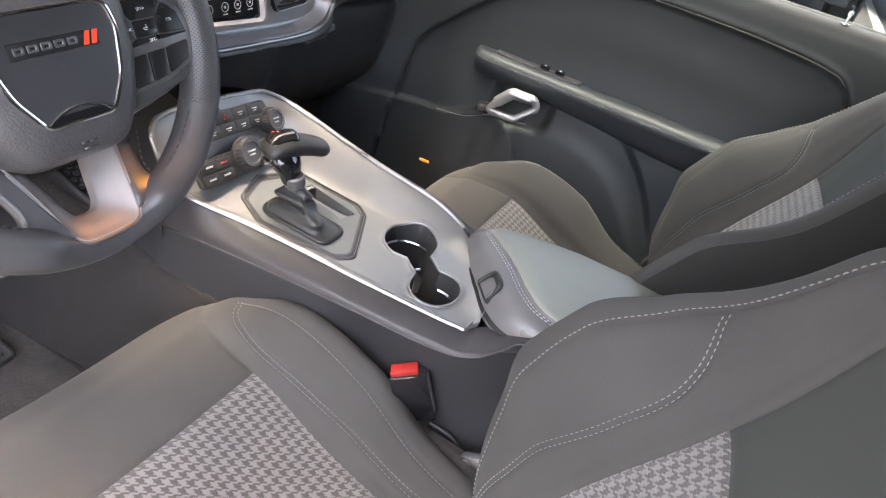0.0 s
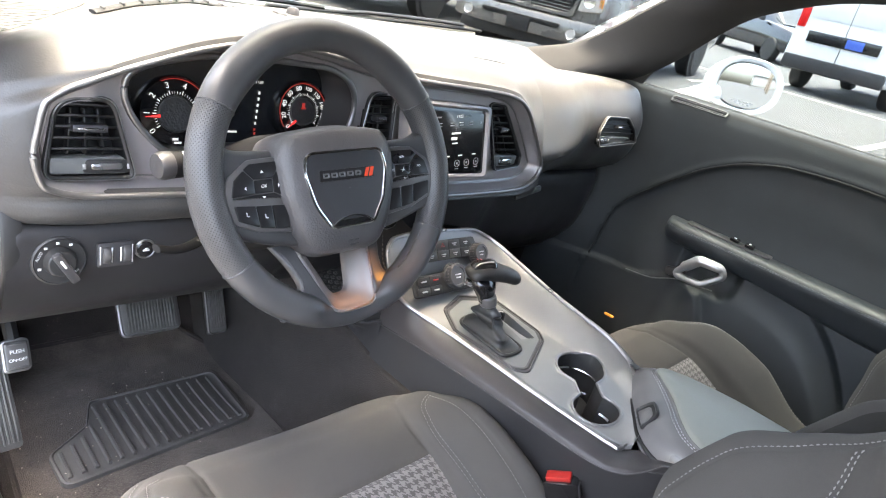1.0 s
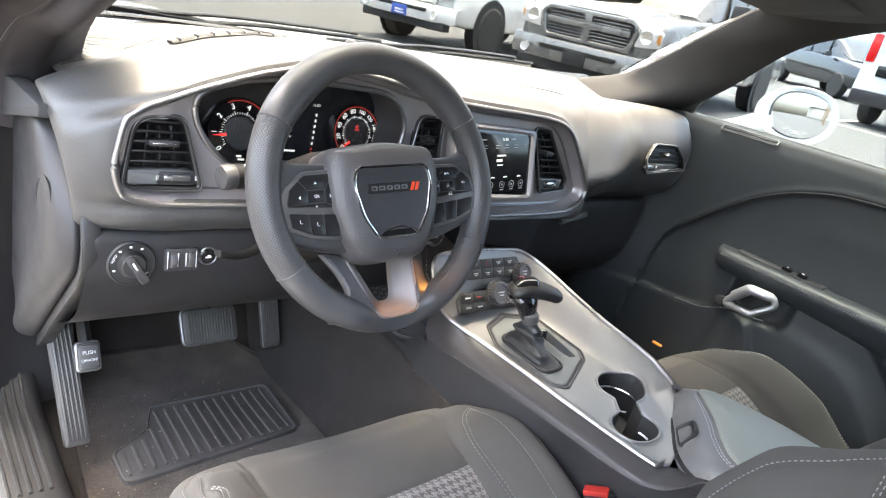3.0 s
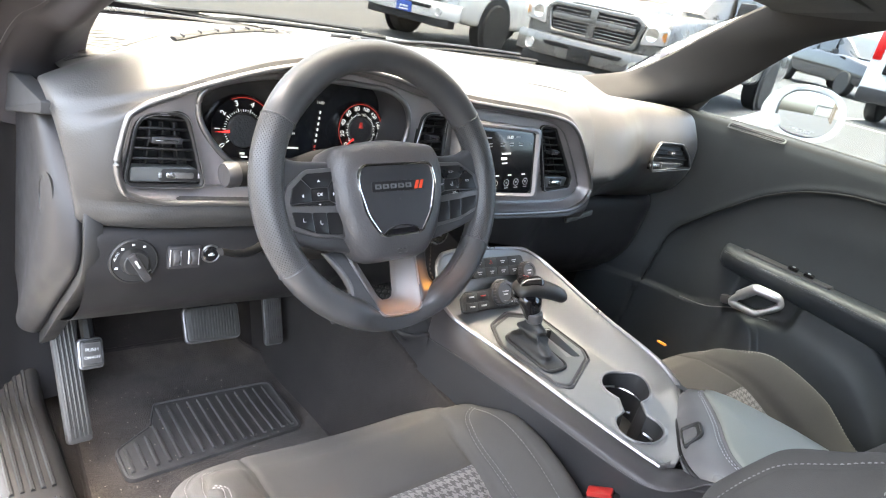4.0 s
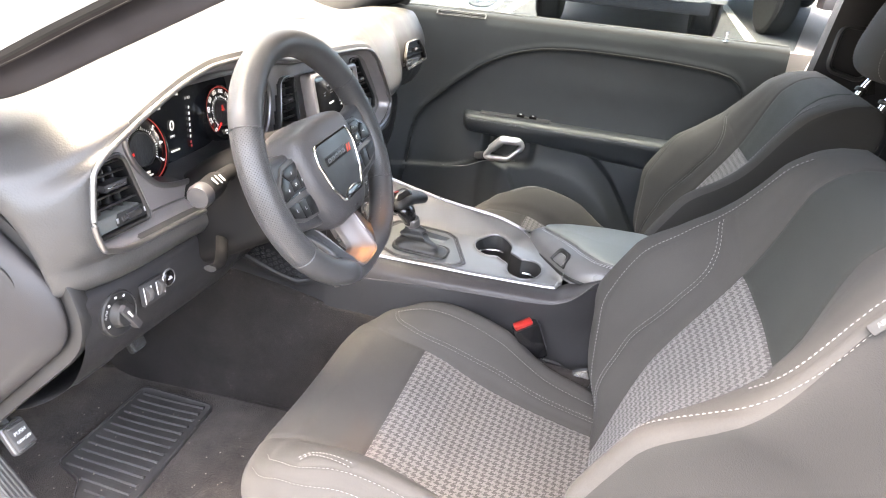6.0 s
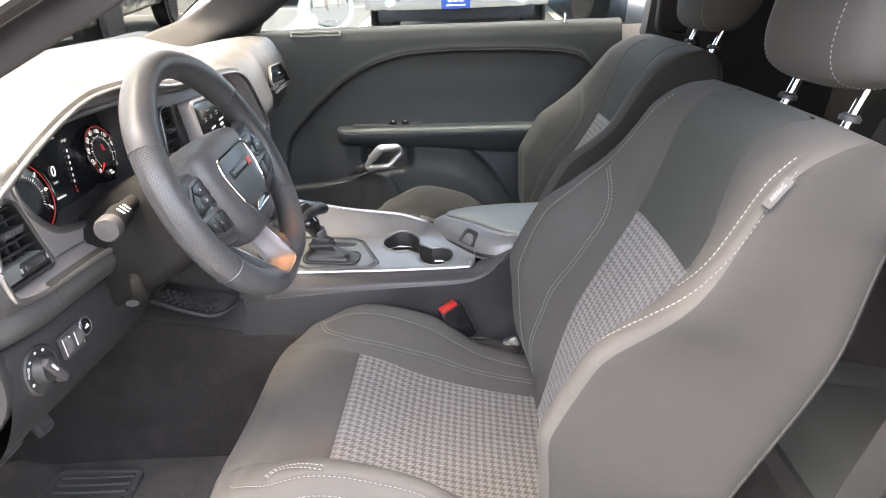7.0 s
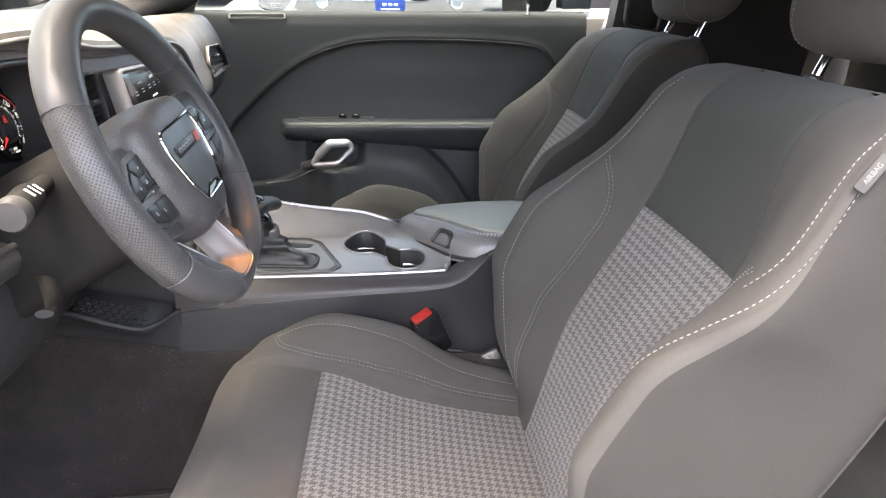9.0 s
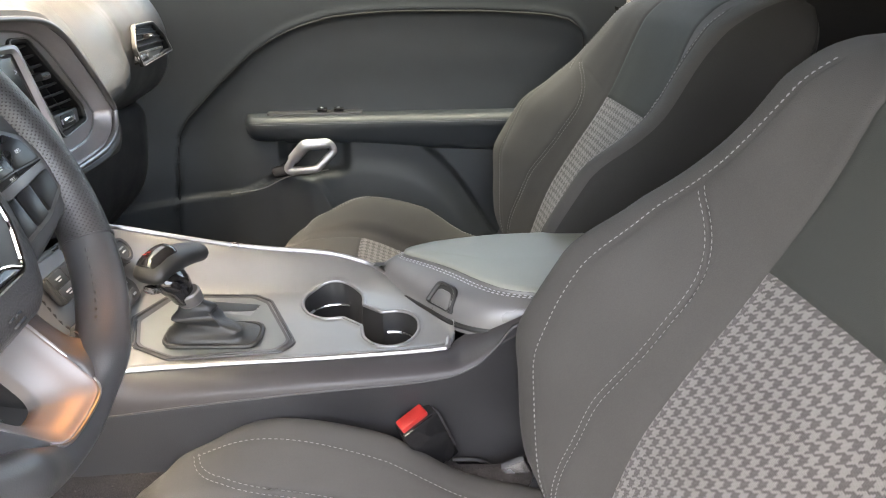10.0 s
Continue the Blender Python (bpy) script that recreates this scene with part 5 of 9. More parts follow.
for a_, b_ in zip(u_o, u_i):
    d_ = (b_ - a_) * np.array((1, 1, 0))
    d_ = d_ / np.linalg.norm(d_)
    rows.append(on_wheel(cr([a_ + np.array((0, 0, -0.012)), a_ + np.array((0, 0, -0.002)), a_ + d_ * 0.002 + np.array((0, 0, 0.0006)), a_ * 0.72 + b_ * 0.28 + np.array((0, 0, 0.0012)), a_ * 0.35 + b_ * 0.65 + np.array((0, 0, 0.0018)), b_ - d_ * 0.0015 + np.array((0, 0, 0.0004)), b_ + np.array((0, 0, -0.003)), b_ + np.array((0, 0, -0.012))], 24)))
sheet("lower_spoke", rows, SPOKE, wheel, "satin silver lower spoke", flip=True, sharp=0)
tube("spoke_edge", on_wheel(u_o[8:-8] + np.array((0, -0.0004, 0.0002))), 0.0013, EDGE_SILVER, wheel, "thin bright edge of the spoke", n=6, up=W_UP)
for sg in (-1, 1):
    rows = []
    for y, x0, x1, zt, zb in ((-0.072, 0.050, 0.074, -0.030, -0.046), (-0.085, 0.047, 0.067, -0.022, -0.040), (-0.098, 0.0435, 0.0605, -0.015, -0.034), (-0.110, 0.040, 0.0570, -0.009, -0.028), (-0.120, 0.038, 0.0565, -0.004, -0.022), (-0.127, 0.036, 0.0615, 0.0, -0.018), (-0.134, 0.034, 0.076, 0.004, -0.013), (-0.142, 0.031, 0.092, 0.006, -0.010), (-0.150, 0.024, 0.090, 0.005, -0.009)):
        ob_ = outline([(x0, zb), (x1 + 0.003, zb + 0.003), (x1 + 0.003, zt - 0.003), (x0, zt)], 0.005, 5)
        rows.append(on_wheel(np.column_stack([sg * ob_[:, 0], np.full(len(ob_), y), ob_[:, 1]])))
    rows = cr(np.array(rows).reshape(9, -1), 30).reshape(30, -1, 3)
    sheet("spoke_web", rows, LEATHER, wheel, "black leather web", cv=True, caps=True, flip=sg < 0)
    p_ = on_wheel([(sg * x, y, z) for x, y, z in cr([(0.0745, -0.076, -0.019), (0.0655, -0.092, -0.0115), (0.0585, -0.110, -0.006), (0.0595, -0.122, -0.002)], 40)])
    stitches("web_stitch", p_, np.tile(np.array(WM.to_3x3() @ Vector((sg * 0.7, 0.3, 0.7))), (40, 1)), HARD_SMOOTH, wheel, length=0.004, gap=0.002, width=0.002)
lathe("wheel_boss", [(0.045, -0.09), (0.05, -0.05), (0.05, -0.02), (0.03, -0.018)], WM, HARD, wheel, n=30)
# ---- front seats ----
def skin(line, bolster, stations, place, width=None, roll=None, count=400):
    """A padded form: a middle line (x, z) from u = 0, lateral stations (s, share of the bolster's height, drop), and how it lies in the world.
    Gives a function of (u in metres, v in station numbers) and the line's length."""
    c = cr(line, count)
    k = np.concatenate([[0], np.cumsum(np.linalg.norm(np.diff(c, axis=0), axis=1))])
    t = np.gradient(c, axis=0)
    t /= np.linalg.norm(t, axis=1)[:, None]
    n = np.stack([t[:, 1], -t[:, 0]], 1)
    if n[len(n) // 3, 1] < 0:
        n = -n
    fine = np.linspace(0, len(stations) - 1, 600)
    st = np.array(stations, float)
    m = np.gradient(st, axis=0)
    i = np.clip(fine.astype(int), 0, len(st) - 2)
    q = (fine - i)[:, None]
    vs = (2 * q**3 - 3 * q**2 + 1) * st[i] + (q**3 - 2 * q**2 + q) * m[i] + (3 * q**2 - 2 * q**3) * st[i + 1] + (q**3 - q**2) * m[i + 1]

    def f(u, v):
        u, v = np.broadcast_arrays(np.asarray(u, float), np.asarray(v, float))
        cx, cz = np.interp(u, k, c[:, 0]), np.interp(u, k, c[:, 1])
        nx, nz = np.interp(u, k, n[:, 0]), np.interp(u, k, n[:, 1])
        s, share, drop = (np.interp(v, fine, vs[:, j]) for j in range(3))
        b = ev(bolster, u.ravel()).reshape(u.shape)
        w = 1.0 if width is None else ev(width, u.ravel()).reshape(u.shape)
        h = share * b - drop
        if roll is not None:
            r = ev(roll, u.ravel()).reshape(u.shape)
            h = (h + 0.076) * (1 - r) - 0.076
        return place(cx + nx * h, s * w, cz + nz * h)

    return f, k[-1]


def upholstery(ob, f, us, vs, seams, regions, uv_of):
    """Meshes the form f on the grid us x vs, presses the seams in, and makes a part of each region (name, u0, u1, v0, v1, material, label)."""
    U, V = np.meshgrid(us, vs, indexing="ij")
    P = f(U, V)
    N = normals_of(P)
    dent = np.zeros(U.shape)
    for path, deep, wide in seams:
        q = f(path[:, 0], path[:, 1])
        near = np.full(U.shape, 9.0)
        lo, hi = q.min(0) - 3 * wide, q.max(0) + 3 * wide
        hit = np.all((P > lo) & (P < hi), axis=2)
        pts = P[hit]
        best = np.full(len(pts), 9.0)
        for a in q:
            best = np.minimum(best, np.linalg.norm(pts - a, axis=1))
        near[hit] = best
        dent = np.maximum(dent, deep * np.exp(-((near / wide) ** 2)))
    mid = f(np.array([us[len(us) // 2]]), np.array([vs[len(vs) // 2]]))[0]
    deepest = f(np.array([us[len(us) // 2]]), np.array([vs[0]]))[0]
    sign = 1.0 if N[len(us) // 2, len(vs) // 2] @ (mid - deepest) > 0 else -1.0
    P = P - sign * N * dent[..., None]
    for name, u0, u1, v0, v1, mat_, label in regions:
        i = np.where((us >= u0 - 1e-6) & (us <= u1 + 1e-6))[0]
        j = np.where((vs >= v0 - 1e-6) & (vs <= v1 + 1e-6))[0]
        i, j = np.arange(i[0], i[-1] + 1), np.arange(j[0], j[-1] + 1)
        sheet(name, P[np.ix_(i, j)], mat_, ob, label, flip=sign < 0, uv=uv_of(U[np.ix_(i, j)], V[np.ix_(i, j)]), sharp=0)
    return sign


def sew(ob, f, path, sign, off=0.0):
    """Stitches along a path of (u, v), moved sideways by off metres."""
    p = cr(path, 160)
    e = 1e-3
    a = f(p[:, 0], p[:, 1])
    n = np.cross(f(p[:, 0] + e, p[:, 1]) - a, f(p[:, 0], p[:, 1] + 0.02) - a)
    n *= sign / (np.linalg.norm(n, axis=1)[:, None] + 1e-12)
    t = np.gradient(a, axis=0)
    side = np.cross(n, t)
    side /= np.linalg.norm(side, axis=1)[:, None] + 1e-12
    stitches("stitching", a + side * off + n * 0.0006, n, THREAD, ob)


def dense(a, b, n, marks, gap):
    """Even samples from a to b, with the marks and close neighbours of them among them."""
    x = list(np.linspace(a, b, n))
    for m in marks:
        x = [q for q in x if abs(q - m) > 1.3 * gap] + [m - gap, m - gap / 2, m, m + gap / 2, m + gap]
    return np.unique(np.clip(np.array(x), a, b))


def seat(name, label, yc, inner, dx, dz, lean=0.0):
    """A front bucket seat centred at yc; inner: +1 where the console lies towards +y."""
    ob = thing(name, (0.14 + dx, yc, 0.262), label, "car seat", group="front seats")

    def place(x, s, z):
        return np.stack([x + dx + lean * np.maximum(z - 0.43, 0), yc + inner * s, z + dz], -1)

    def place_c(x, s, z):
        # the cushion's front corners are rounded in plan
        return place(x + 0.034 * np.abs(s / 0.25) ** 5 * step(0.12, -0.06, x), s, z)

    def place_b(x, s, z):
        # the outer flank keeps its width up to the shoulder
        s = np.where(s < 0, s * (1 + 0.13 * np.exp(-(((z - 0.87) / 0.07) ** 2))), s)
        return place(x, s - 0.0135, z)

    # cushion
    ST = [(-0.250, 0, 0.17), (-0.2598, 0, 0.07), (-0.2558, 0.35, 0.032), (-0.2397, 0.8, 0.008), (-0.2128, 1.0, 0.0), (-0.168, 0.5, 0.0), (-0.1425, 0.06, 0.0), (-0.07, -0.02, 0.003), (0, -0.04, 0.004), (0.07, -0.02, 0.003), (0.1425, 0.06, 0.0), (0.168, 0.5, 0.0), (0.2128, 1.0, 0.0), (0.2397, 0.8, 0.008), (0.2558, 0.35, 0.032), (0.2598, 0, 0.07), (0.250, 0, 0.17)]
    LINE = [(0.42, 0.425), (0.3497, 0.4239), (0.1749, 0.4618), (0.0558, 0.5115), (-0.0362, 0.5162), (-0.0626, 0.5116), (-0.1081, 0.4861), (-0.1026, 0.3984), (-0.0939, 0.3335)]
    BOL = [(0, 0.0283), (0.06, 0.0361), (0.16, 0.0465), (0.28, 0.0805), (0.4, 0.0574), (0.47, 0.0289), (0.54, 0.002), (0.60, 0.0), (0.75, 0.0)]
    f, end = skin(LINE, BOL, ST, place_c, width=[(0, 0.962), (0.45, 0.998), (0.54, 0.97), (0.62, 0.943), (0.75, 0.921)])
    EDGE = 0.384
    us = dense(0, end, 150, [EDGE], 0.003)
    vs = np.unique(np.concatenate([dense(0, 16, 200, [6, 10], 0.05), [2, 14]]))
    line = lambda *p: cr(p, 200)
    seams = [(line((0, 6), (end, 6)), 0.003, 0.004), (line((0, 10), (0.2, 10), (EDGE, 10), (0.458, 10.4), (0.533, 11.9)), 0.003, 0.004), (line((EDGE, 6), (EDGE, 8), (EDGE, 10)), 0.003, 0.004)]
    dbl = [[(0.03, 10.95), (0.17, 10.86), (0.25, 10.82), (0.32, 10.68), (0.385, 10.60), (0.43, 11.0), (0.455, 11.35), (0.470, 11.78)], [(0.386, 3.75), (0.412, 3.95), (0.439, 4.15), (0.458, 3.95)]]
    crest = [[(0.03, 11.55), (0.12, 11.56), (0.2, 11.6), (0.30, 11.62), (0.37, 11.67), (0.42, 11.72), (0.470, 11.78)], [(0.03, 3.65), (0.15, 3.60), (0.25, 3.55), (0.35, 3.53), (0.428, 3.58), (0.48, 3.95), (0.51, 4.6)]]
    low = [[(0.04, 14.2), (0.25, 14.1), (0.42, 13.9), (0.50, 13.6), (0.54, 13.0)], [(0.04, 3.05), (0.20, 2.98), (0.36, 2.95), (0.43, 2.95), (0.50, 3.45), (0.53, 4.2)]]
    seams += [(line(*p), 0.0025, 0.004) for p in dbl] + [(line(*p), 0.0018, 0.003) for p in crest + low]
    uvf = lambda U, V: np.stack([np.interp(V, np.arange(len(ST)), [s[0] for s in ST]), U], -1)
    C = CLOTH
    sg = upholstery(ob, f, us, vs, seams, [("cushion_insert", 0, EDGE, 6, 10, TOOTH, "grey houndstooth cloth insert"), ("cushion_front", EDGE, end, 6, 10, C, "plain charcoal cloth"), ("cushion_bolster", 0, end, 10, 14, C, "charcoal cloth bolster"), ("cushion_bolster", 0, end, 2, 6, C, "charcoal cloth bolster"), ("cushion_side", 0, end, 14, 16, VINYL, "grey side panel"), ("cushion_side", 0, end, 0, 2, VINYL, "grey side panel")], uvf)
    for a in dbl:
        sew(ob, f, a, sg, 0.003)
        sew(ob, f, a, sg, -0.003)
    for a in crest + low:
        sew(ob, f, a, sg, 0.003)

    # backrest
    SB = [(0.0, 0, 0.152), (-0.19, 0, 0.146), (-0.246, 0, 0.122), (-0.2582, 0.15, 0.06), (-0.2611, 1.1566, 0.012), (-0.2141, 1.0, 0.0), (-0.168, 0.5, 0.0), (-0.1252, 0.06, 0.0), (-0.06, 0.0, 0.003), (0, -0.02, 0.004), (0.06, 0.0, 0.003), (0.1252, 0.06, 0.0), (0.168, 0.5, 0.0), (0.2141, 1.0, 0.0), (0.2611, 1.1566, 0.012), (0.2582, 0.15, 0.06), (0.246, 0, 0.122), (0.19, 0, 0.148), (0.0, 0, 0.152)]
    LB = [(0.348, 0.38), (0.3626, 0.44), (0.4163, 0.60), (0.5075, 0.778), (0.5446, 0.90), (0.5792, 0.9804)]
    BB = [(0, 0), (0.06, 0.0087), (0.13, 0.0514), (0.2, 0.0777), (0.255, 0.0987), (0.33, 0.0981), (0.41, 0.0715), (0.48, 0.0466), (0.56, 0.0215), (0.66, 0)]
    g, top = skin(LB, BB, SB, place_b, width=[(0, 0.935), (0.1, 0.936), (0.25, 1.017), (0.42, 0.997), (0.55, 0.836), (0.62, 0.854), (0.662, 0.79)], roll=[(0, 0), (0.57, 0), (0.605, 0.12), (0.630, 0.36), (0.646, 0.70)])
    UE = 0.4303
    us = dense(0, top, 170, [UE], 0.003)
    vs = np.unique(np.concatenate([dense(0, 18, 240, [7, 11], 0.05), [2, 4, 14, 16]]))
    seams = [(line((0, 7), (top, 7)), 0.0025, 0.004), (line((0, 11), (top, 11)), 0.0025, 0.004), (line((UE, 7), (UE, 9), (UE, 11)), 0.0025, 0.004)]
    dbl = [[(0.08, 12.45), (0.15, 12.22), (0.20, 11.99), (0.27, 11.77), (0.32, 11.68), (0.372, 11.70), (0.41, 11.90), (0.445, 12.38), (0.472, 13.0)]]
    dbl.append([(u, 18 - v) for u, v in dbl[0]])
    crest = [[(0.09, 12.6), (0.154, 12.75), (0.204, 12.9), (0.25, 12.95), (0.30, 13.08), (0.36, 13.1), (0.43, 13.15), (0.494, 13.1), (0.534, 13.1), (0.567, 12.98), (0.605, 12.8)], [(0.10, 5.3), (0.27, 4.85), (0.35, 4.6), (0.42, 4.4), (0.48, 4.1), (0.53, 3.93), (0.575, 3.92), (0.60, 4.05)]]
    rim_ = [[(0.45, 4.85), (0.49, 4.46), (0.533, 4.30), (0.573, 4.28), (0.61, 4.42)]]
    cross = [[(UE, 11), (0.461, 11.88), (0.495, 13.05)], [(UE, 7), (0.45, 6.1), (0.47, 4.95)]]
    seams += [(line(*p), 0.0025, 0.004) for p in dbl] + [(line(*p), 0.0018, 0.003) for p in crest + rim_] + [(line(*p), 0.0014, 0.002) for p in cross]
    uvb = lambda U, V: np.stack([np.interp(V, np.arange(len(SB)), [s[0] for s in SB]), U], -1)
    sg = upholstery(ob, g, us, vs, seams, [("back_insert", 0, UE, 7, 11, TOOTH, "grey houndstooth cloth insert"), ("back_upper_panel", UE, top, 7, 11, CLOTH_DARK, "plain dark cloth"), ("back_bolster", 0, top, 11, 14, C, "charcoal cloth bolster"), ("back_bolster", 0, top, 4, 7, C, "charcoal cloth bolster"), ("back_side", 0.10, top, 14, 16, VINYL, "smooth grey side panel"), ("back_side", 0.10, top, 2, 4, VINYL, "smooth grey side panel"), ("back_shell", 0, top, 0, 2, HARD, "dark back shell"), ("back_shell", 0, top, 16, 18, HARD, "dark back shell")], uvb)
    for a in dbl:
        sew(ob, g, a, sg, 0.003)
        sew(ob, g, a, sg, -0.003)
    for a in crest + rim_:
        sew(ob, g, a, sg, 0.003)
    # crown that closes the top
    ring = g(np.full(90, top), np.linspace(0, 18, 91)[:-1])
    cen = ring.mean(0)
    sheet("back_crown", [ring, cen + (ring - cen) * 0.6 + (0, 0, 0.003), cen + (ring - cen) * 0.02 + (0, 0, 0.004)], CLOTH_DARK, ob, "plain dark cloth", cv=True, sharp=0)
    for v in (2, 16):
        tube("piping", g(np.linspace(0.06, 0.60, 60), np.full(60, float(v))), 0.0022, VINYL, ob, "pale grey piping", n=6)
    # head restraint on two chrome posts
    hx, hz = 0.722, 1.072
    rings = []
    for q in np.linspace(-1, 1, 25):
        w = (1 - abs(q) ** 3.2) ** (1 / 2.6) if abs(q) < 1 else 0.0
        a = np.linspace(0, 2 * np.pi, 48, endpoint=False)
        cx, sx = np.cos(a), np.sin(a)
        ex = 0.062 * np.sign(cx) * np.abs(cx) ** 0.7 * (0.35 + 0.65 * w)
        ez = 0.094 * np.sign(sx) * np.abs(sx) ** 0.7 * (0.45 + 0.55 * w)
        rings.append(place(hx + ex + 0.25 * ez + 0.008 * (1 - q * q) * -1, np.full(48, 0.132 * q), hz + ez - 0.1 * ex))
    rest = sheet("headrest", rings, CLOTH, ob, "charcoal cloth head restraint", cv=True, flip=inner > 0, caps=True, sharp=60)
    for q in (-0.66, 0.66):
        a = np.linspace(0, 2 * np.pi, 120)
        ww = (1 - abs(q) ** 3.2) ** (1 / 2.6)
        cx, sx = np.cos(a), np.sin(a)
        ex = 0.0625 * np.sign(cx) * np.abs(cx) ** 0.7 * (0.35 + 0.65 * ww)
        ez = 0.0945 * np.sign(sx) * np.abs(sx) ** 0.7 * (0.45 + 0.55 * ww)
        p = place(hx + ex + 0.25 * ez - 0.008 * (1 - q * q), np.full(120, 0.132 * q), hz + ez - 0.1 * ex)
        stitches("stitching", p, p - p.mean(0), THREAD, ob)
    for q in (-0.08, 0.08):
        tube("headrest_post", [place(np.array(0.672), np.array(q), np.array(0.90)), place(np.array(0.700), np.array(q), np.array(0.972)), place(np.array(0.722), np.array(q), np.array(1.03))], 0.0065, CHROME, ob, "chrome post", n=14)
        lathe("post_guide", [(0.012, 0), (0.012, 0.006), (0.008, 0.009), (0.007, 0.009)], facing(Vector(place(np.array(0.689), np.array(q), np.array(0.946))), (0.25, 0, 1), (1, 0, 0)), HARD_SMOOTH, ob, n=16)
    # recliner cover and runner under the seat
    for m in (1, -1):
        lathe("recliner_cover", [(0.075, -0.03), (0.075, 0.004), (0.066, 0.012), (0.03, 0.015), (0.0, 0.015)], facing(Vector(place(np.array(0.41), np.array(0.25 * m), np.array(0.445))), (0, m * inner, 0)), HARD, ob, "dark plastic recliner cover")
        block("seat_rail", (0.52, 0.05, 0.05), Matrix.Translation(Vector(place(np.array(0.17), np.array(0.18 * m), np.array(0.292)))), HARD, ob, bevel=0.006)
    return ob, g


drv, drv_back = seat("driver_seat", "charcoal cloth bucket seat with houndstooth insert beside the console", -0.376, 1, 0.0, 0.0)
psg, psg_back = seat("passenger_seat", "charcoal cloth bucket seat with houndstooth insert by the far door", 0.325, -1, 0.055, 0.015, 0.05)

TAG = surf("grey_tag_cloth", (0.035, 0.034, 0.033), 0.7, vary=0.1)
# sewn airbag tag on the driver's outer bolster
tu = np.linspace(0.550, 0.592, 8)
ta, tb = drv_back(tu, np.full(8, 3.93)), drv_back(tu, np.full(8, 4.06))
tn = np.cross(ta[-1] - ta[0], tb[0] - ta[0])
tn = tn / np.linalg.norm(tn) * (-1 if tn[1] > 0 else 1)
tmid = (ta[3] + tb[4]) / 2
along_ = Vector(ta[-1] - ta[0]).normalized()
up_ = Vector(tn).cross(along_)
TM = facing(Vector(tmid) + Vector(tn) * 0.003, tn, up_ if up_.z > 0 else -up_)
tag = plate("airbag_tag", outline([(-0.017, -0.005), (0.017, -0.005), (0.017, 0.005), (-0.017, 0.005)], 0.002, 3), 0.003, TM, TAG, drv, "small grey sewn airbag tag", bevel=0.0006)
words("tag_text", "AIRBAG", 0.0058, TM @ Matrix.Translation((0, 0, 0.0032)), THREAD, tag)
# ---- centre console ----
console = thing("center_console", (0.1, -0.03, 0.27), "black console with satin silver shifter surround and padded armrest", "console")
# satin silver top: left edge, right edge along x
LEFT = [(-0.174, -0.120, 0.742), (-0.173, -0.160, 0.741), (-0.170, -0.182, 0.735), (-0.163, -0.192, 0.720), (-0.150, -0.186, 0.683), (-0.13, -0.165, 0.645), (-0.08, -0.135, 0.627), (0.0, -0.122, 0.622), (0.12, -0.115, 0.620), (0.22, -0.1085, 0.620), (0.243, -0.105, 0.6205), (0.252, -0.099, 0.621), (0.2565, -0.090, 0.622)]
RIGHT = [(-0.174, -0.030, 0.738), (-0.172, 0.0, 0.737), (-0.165, 0.020, 0.732), (-0.145, 0.040, 0.722), (-0.10, 0.055, 0.705), (0.0, 0.063, 0.682), (0.10, 0.066, 0.668), (0.15, 0.060, 0.655), (0.18, 0.038, 0.646), (0.215, -0.008, 0.638), (0.243, -0.052, 0.630), (0.253, -0.070, 0.625), (0.2565, -0.082, 0.623)]
CUPS = ((0.111, -0.004, 0.0365), (0.183, -0.066, 0.0325))


def trim_z(x, y):
    """Height of the silver plate."""
    l, r = ev(LEFT, x), ev(RIGHT, x)
    w = np.clip((y - l[..., 0]) / (r[..., 0] - l[..., 0]), 0, 1)
    crown = 0.02 * step(-0.168, -0.11, np.asarray(x, float))
    return l[..., 1] + crown * w + np.maximum(r[..., 1] - l[..., 1] - crown, 0) * step(0.74, 1.0, w)


def tz_(x, y):
    return float(trim_z(np.array([x]), np.array([y]))[0])


# the plate, with the cup wells and the shifter's opening sunk in it
NX, NY = 240, 150
xs = np.concatenate([np.linspace(-0.174, -0.14, 60)[:-1], np.linspace(-0.14, 0.2565, NX - 59)])
L, R = ev(LEFT, xs), ev(RIGHT, xs)
W = np.linspace(0, 1, NY)
Yc = L[:, 0][:, None] + (R[:, 0] - L[:, 0])[:, None] * W
Xc = np.repeat(xs[:, None], NY, 1)
Zc = trim_z(Xc.ravel(), Yc.ravel()).reshape(Xc.shape)
well = np.minimum(*[np.hypot(Xc - a, Yc - b) - r for a, b, r in CUPS])
bridge = np.abs((Xc - 0.147) * 0.62 + (Yc + 0.035) * 0.78) - 0.016
along = np.abs((Xc - 0.147) * 0.78 - (Yc + 0.035) * 0.62) - 0.03
well = np.minimum(well, np.maximum(bridge, along))
well = np.maximum(well, -0.2)
Zc = Zc - 0.075 * step(0.0008, -0.0022, well) + 0.0012 * np.exp(-((well - 0.003) / 0.002) ** 2)
slot = rounded_box_sdf(Xc, Yc, -0.018, -0.010, 0.036, 0.0100, 0.008)
Zc = Zc - 0.03 * step(0.0008, -0.002, slot)
edge_l = (Yc - L[:, 0][:, None])
Zc = Zc + 0.002 * np.exp(-((edge_l - 0.004) / 0.004) ** 2)
f_all = cells(NX, NY)
inside = (well < 0.0008) | (slot < 0.0008)
flat_in = inside.ravel()
verts = np.stack([Xc, Yc, Zc], -1).reshape(-1, 3)
raw("trim_plate", verts, [c for c in f_all if not any(flat_in[k] for k in c)], SILVER, console, "satin silver plate round the shifter")
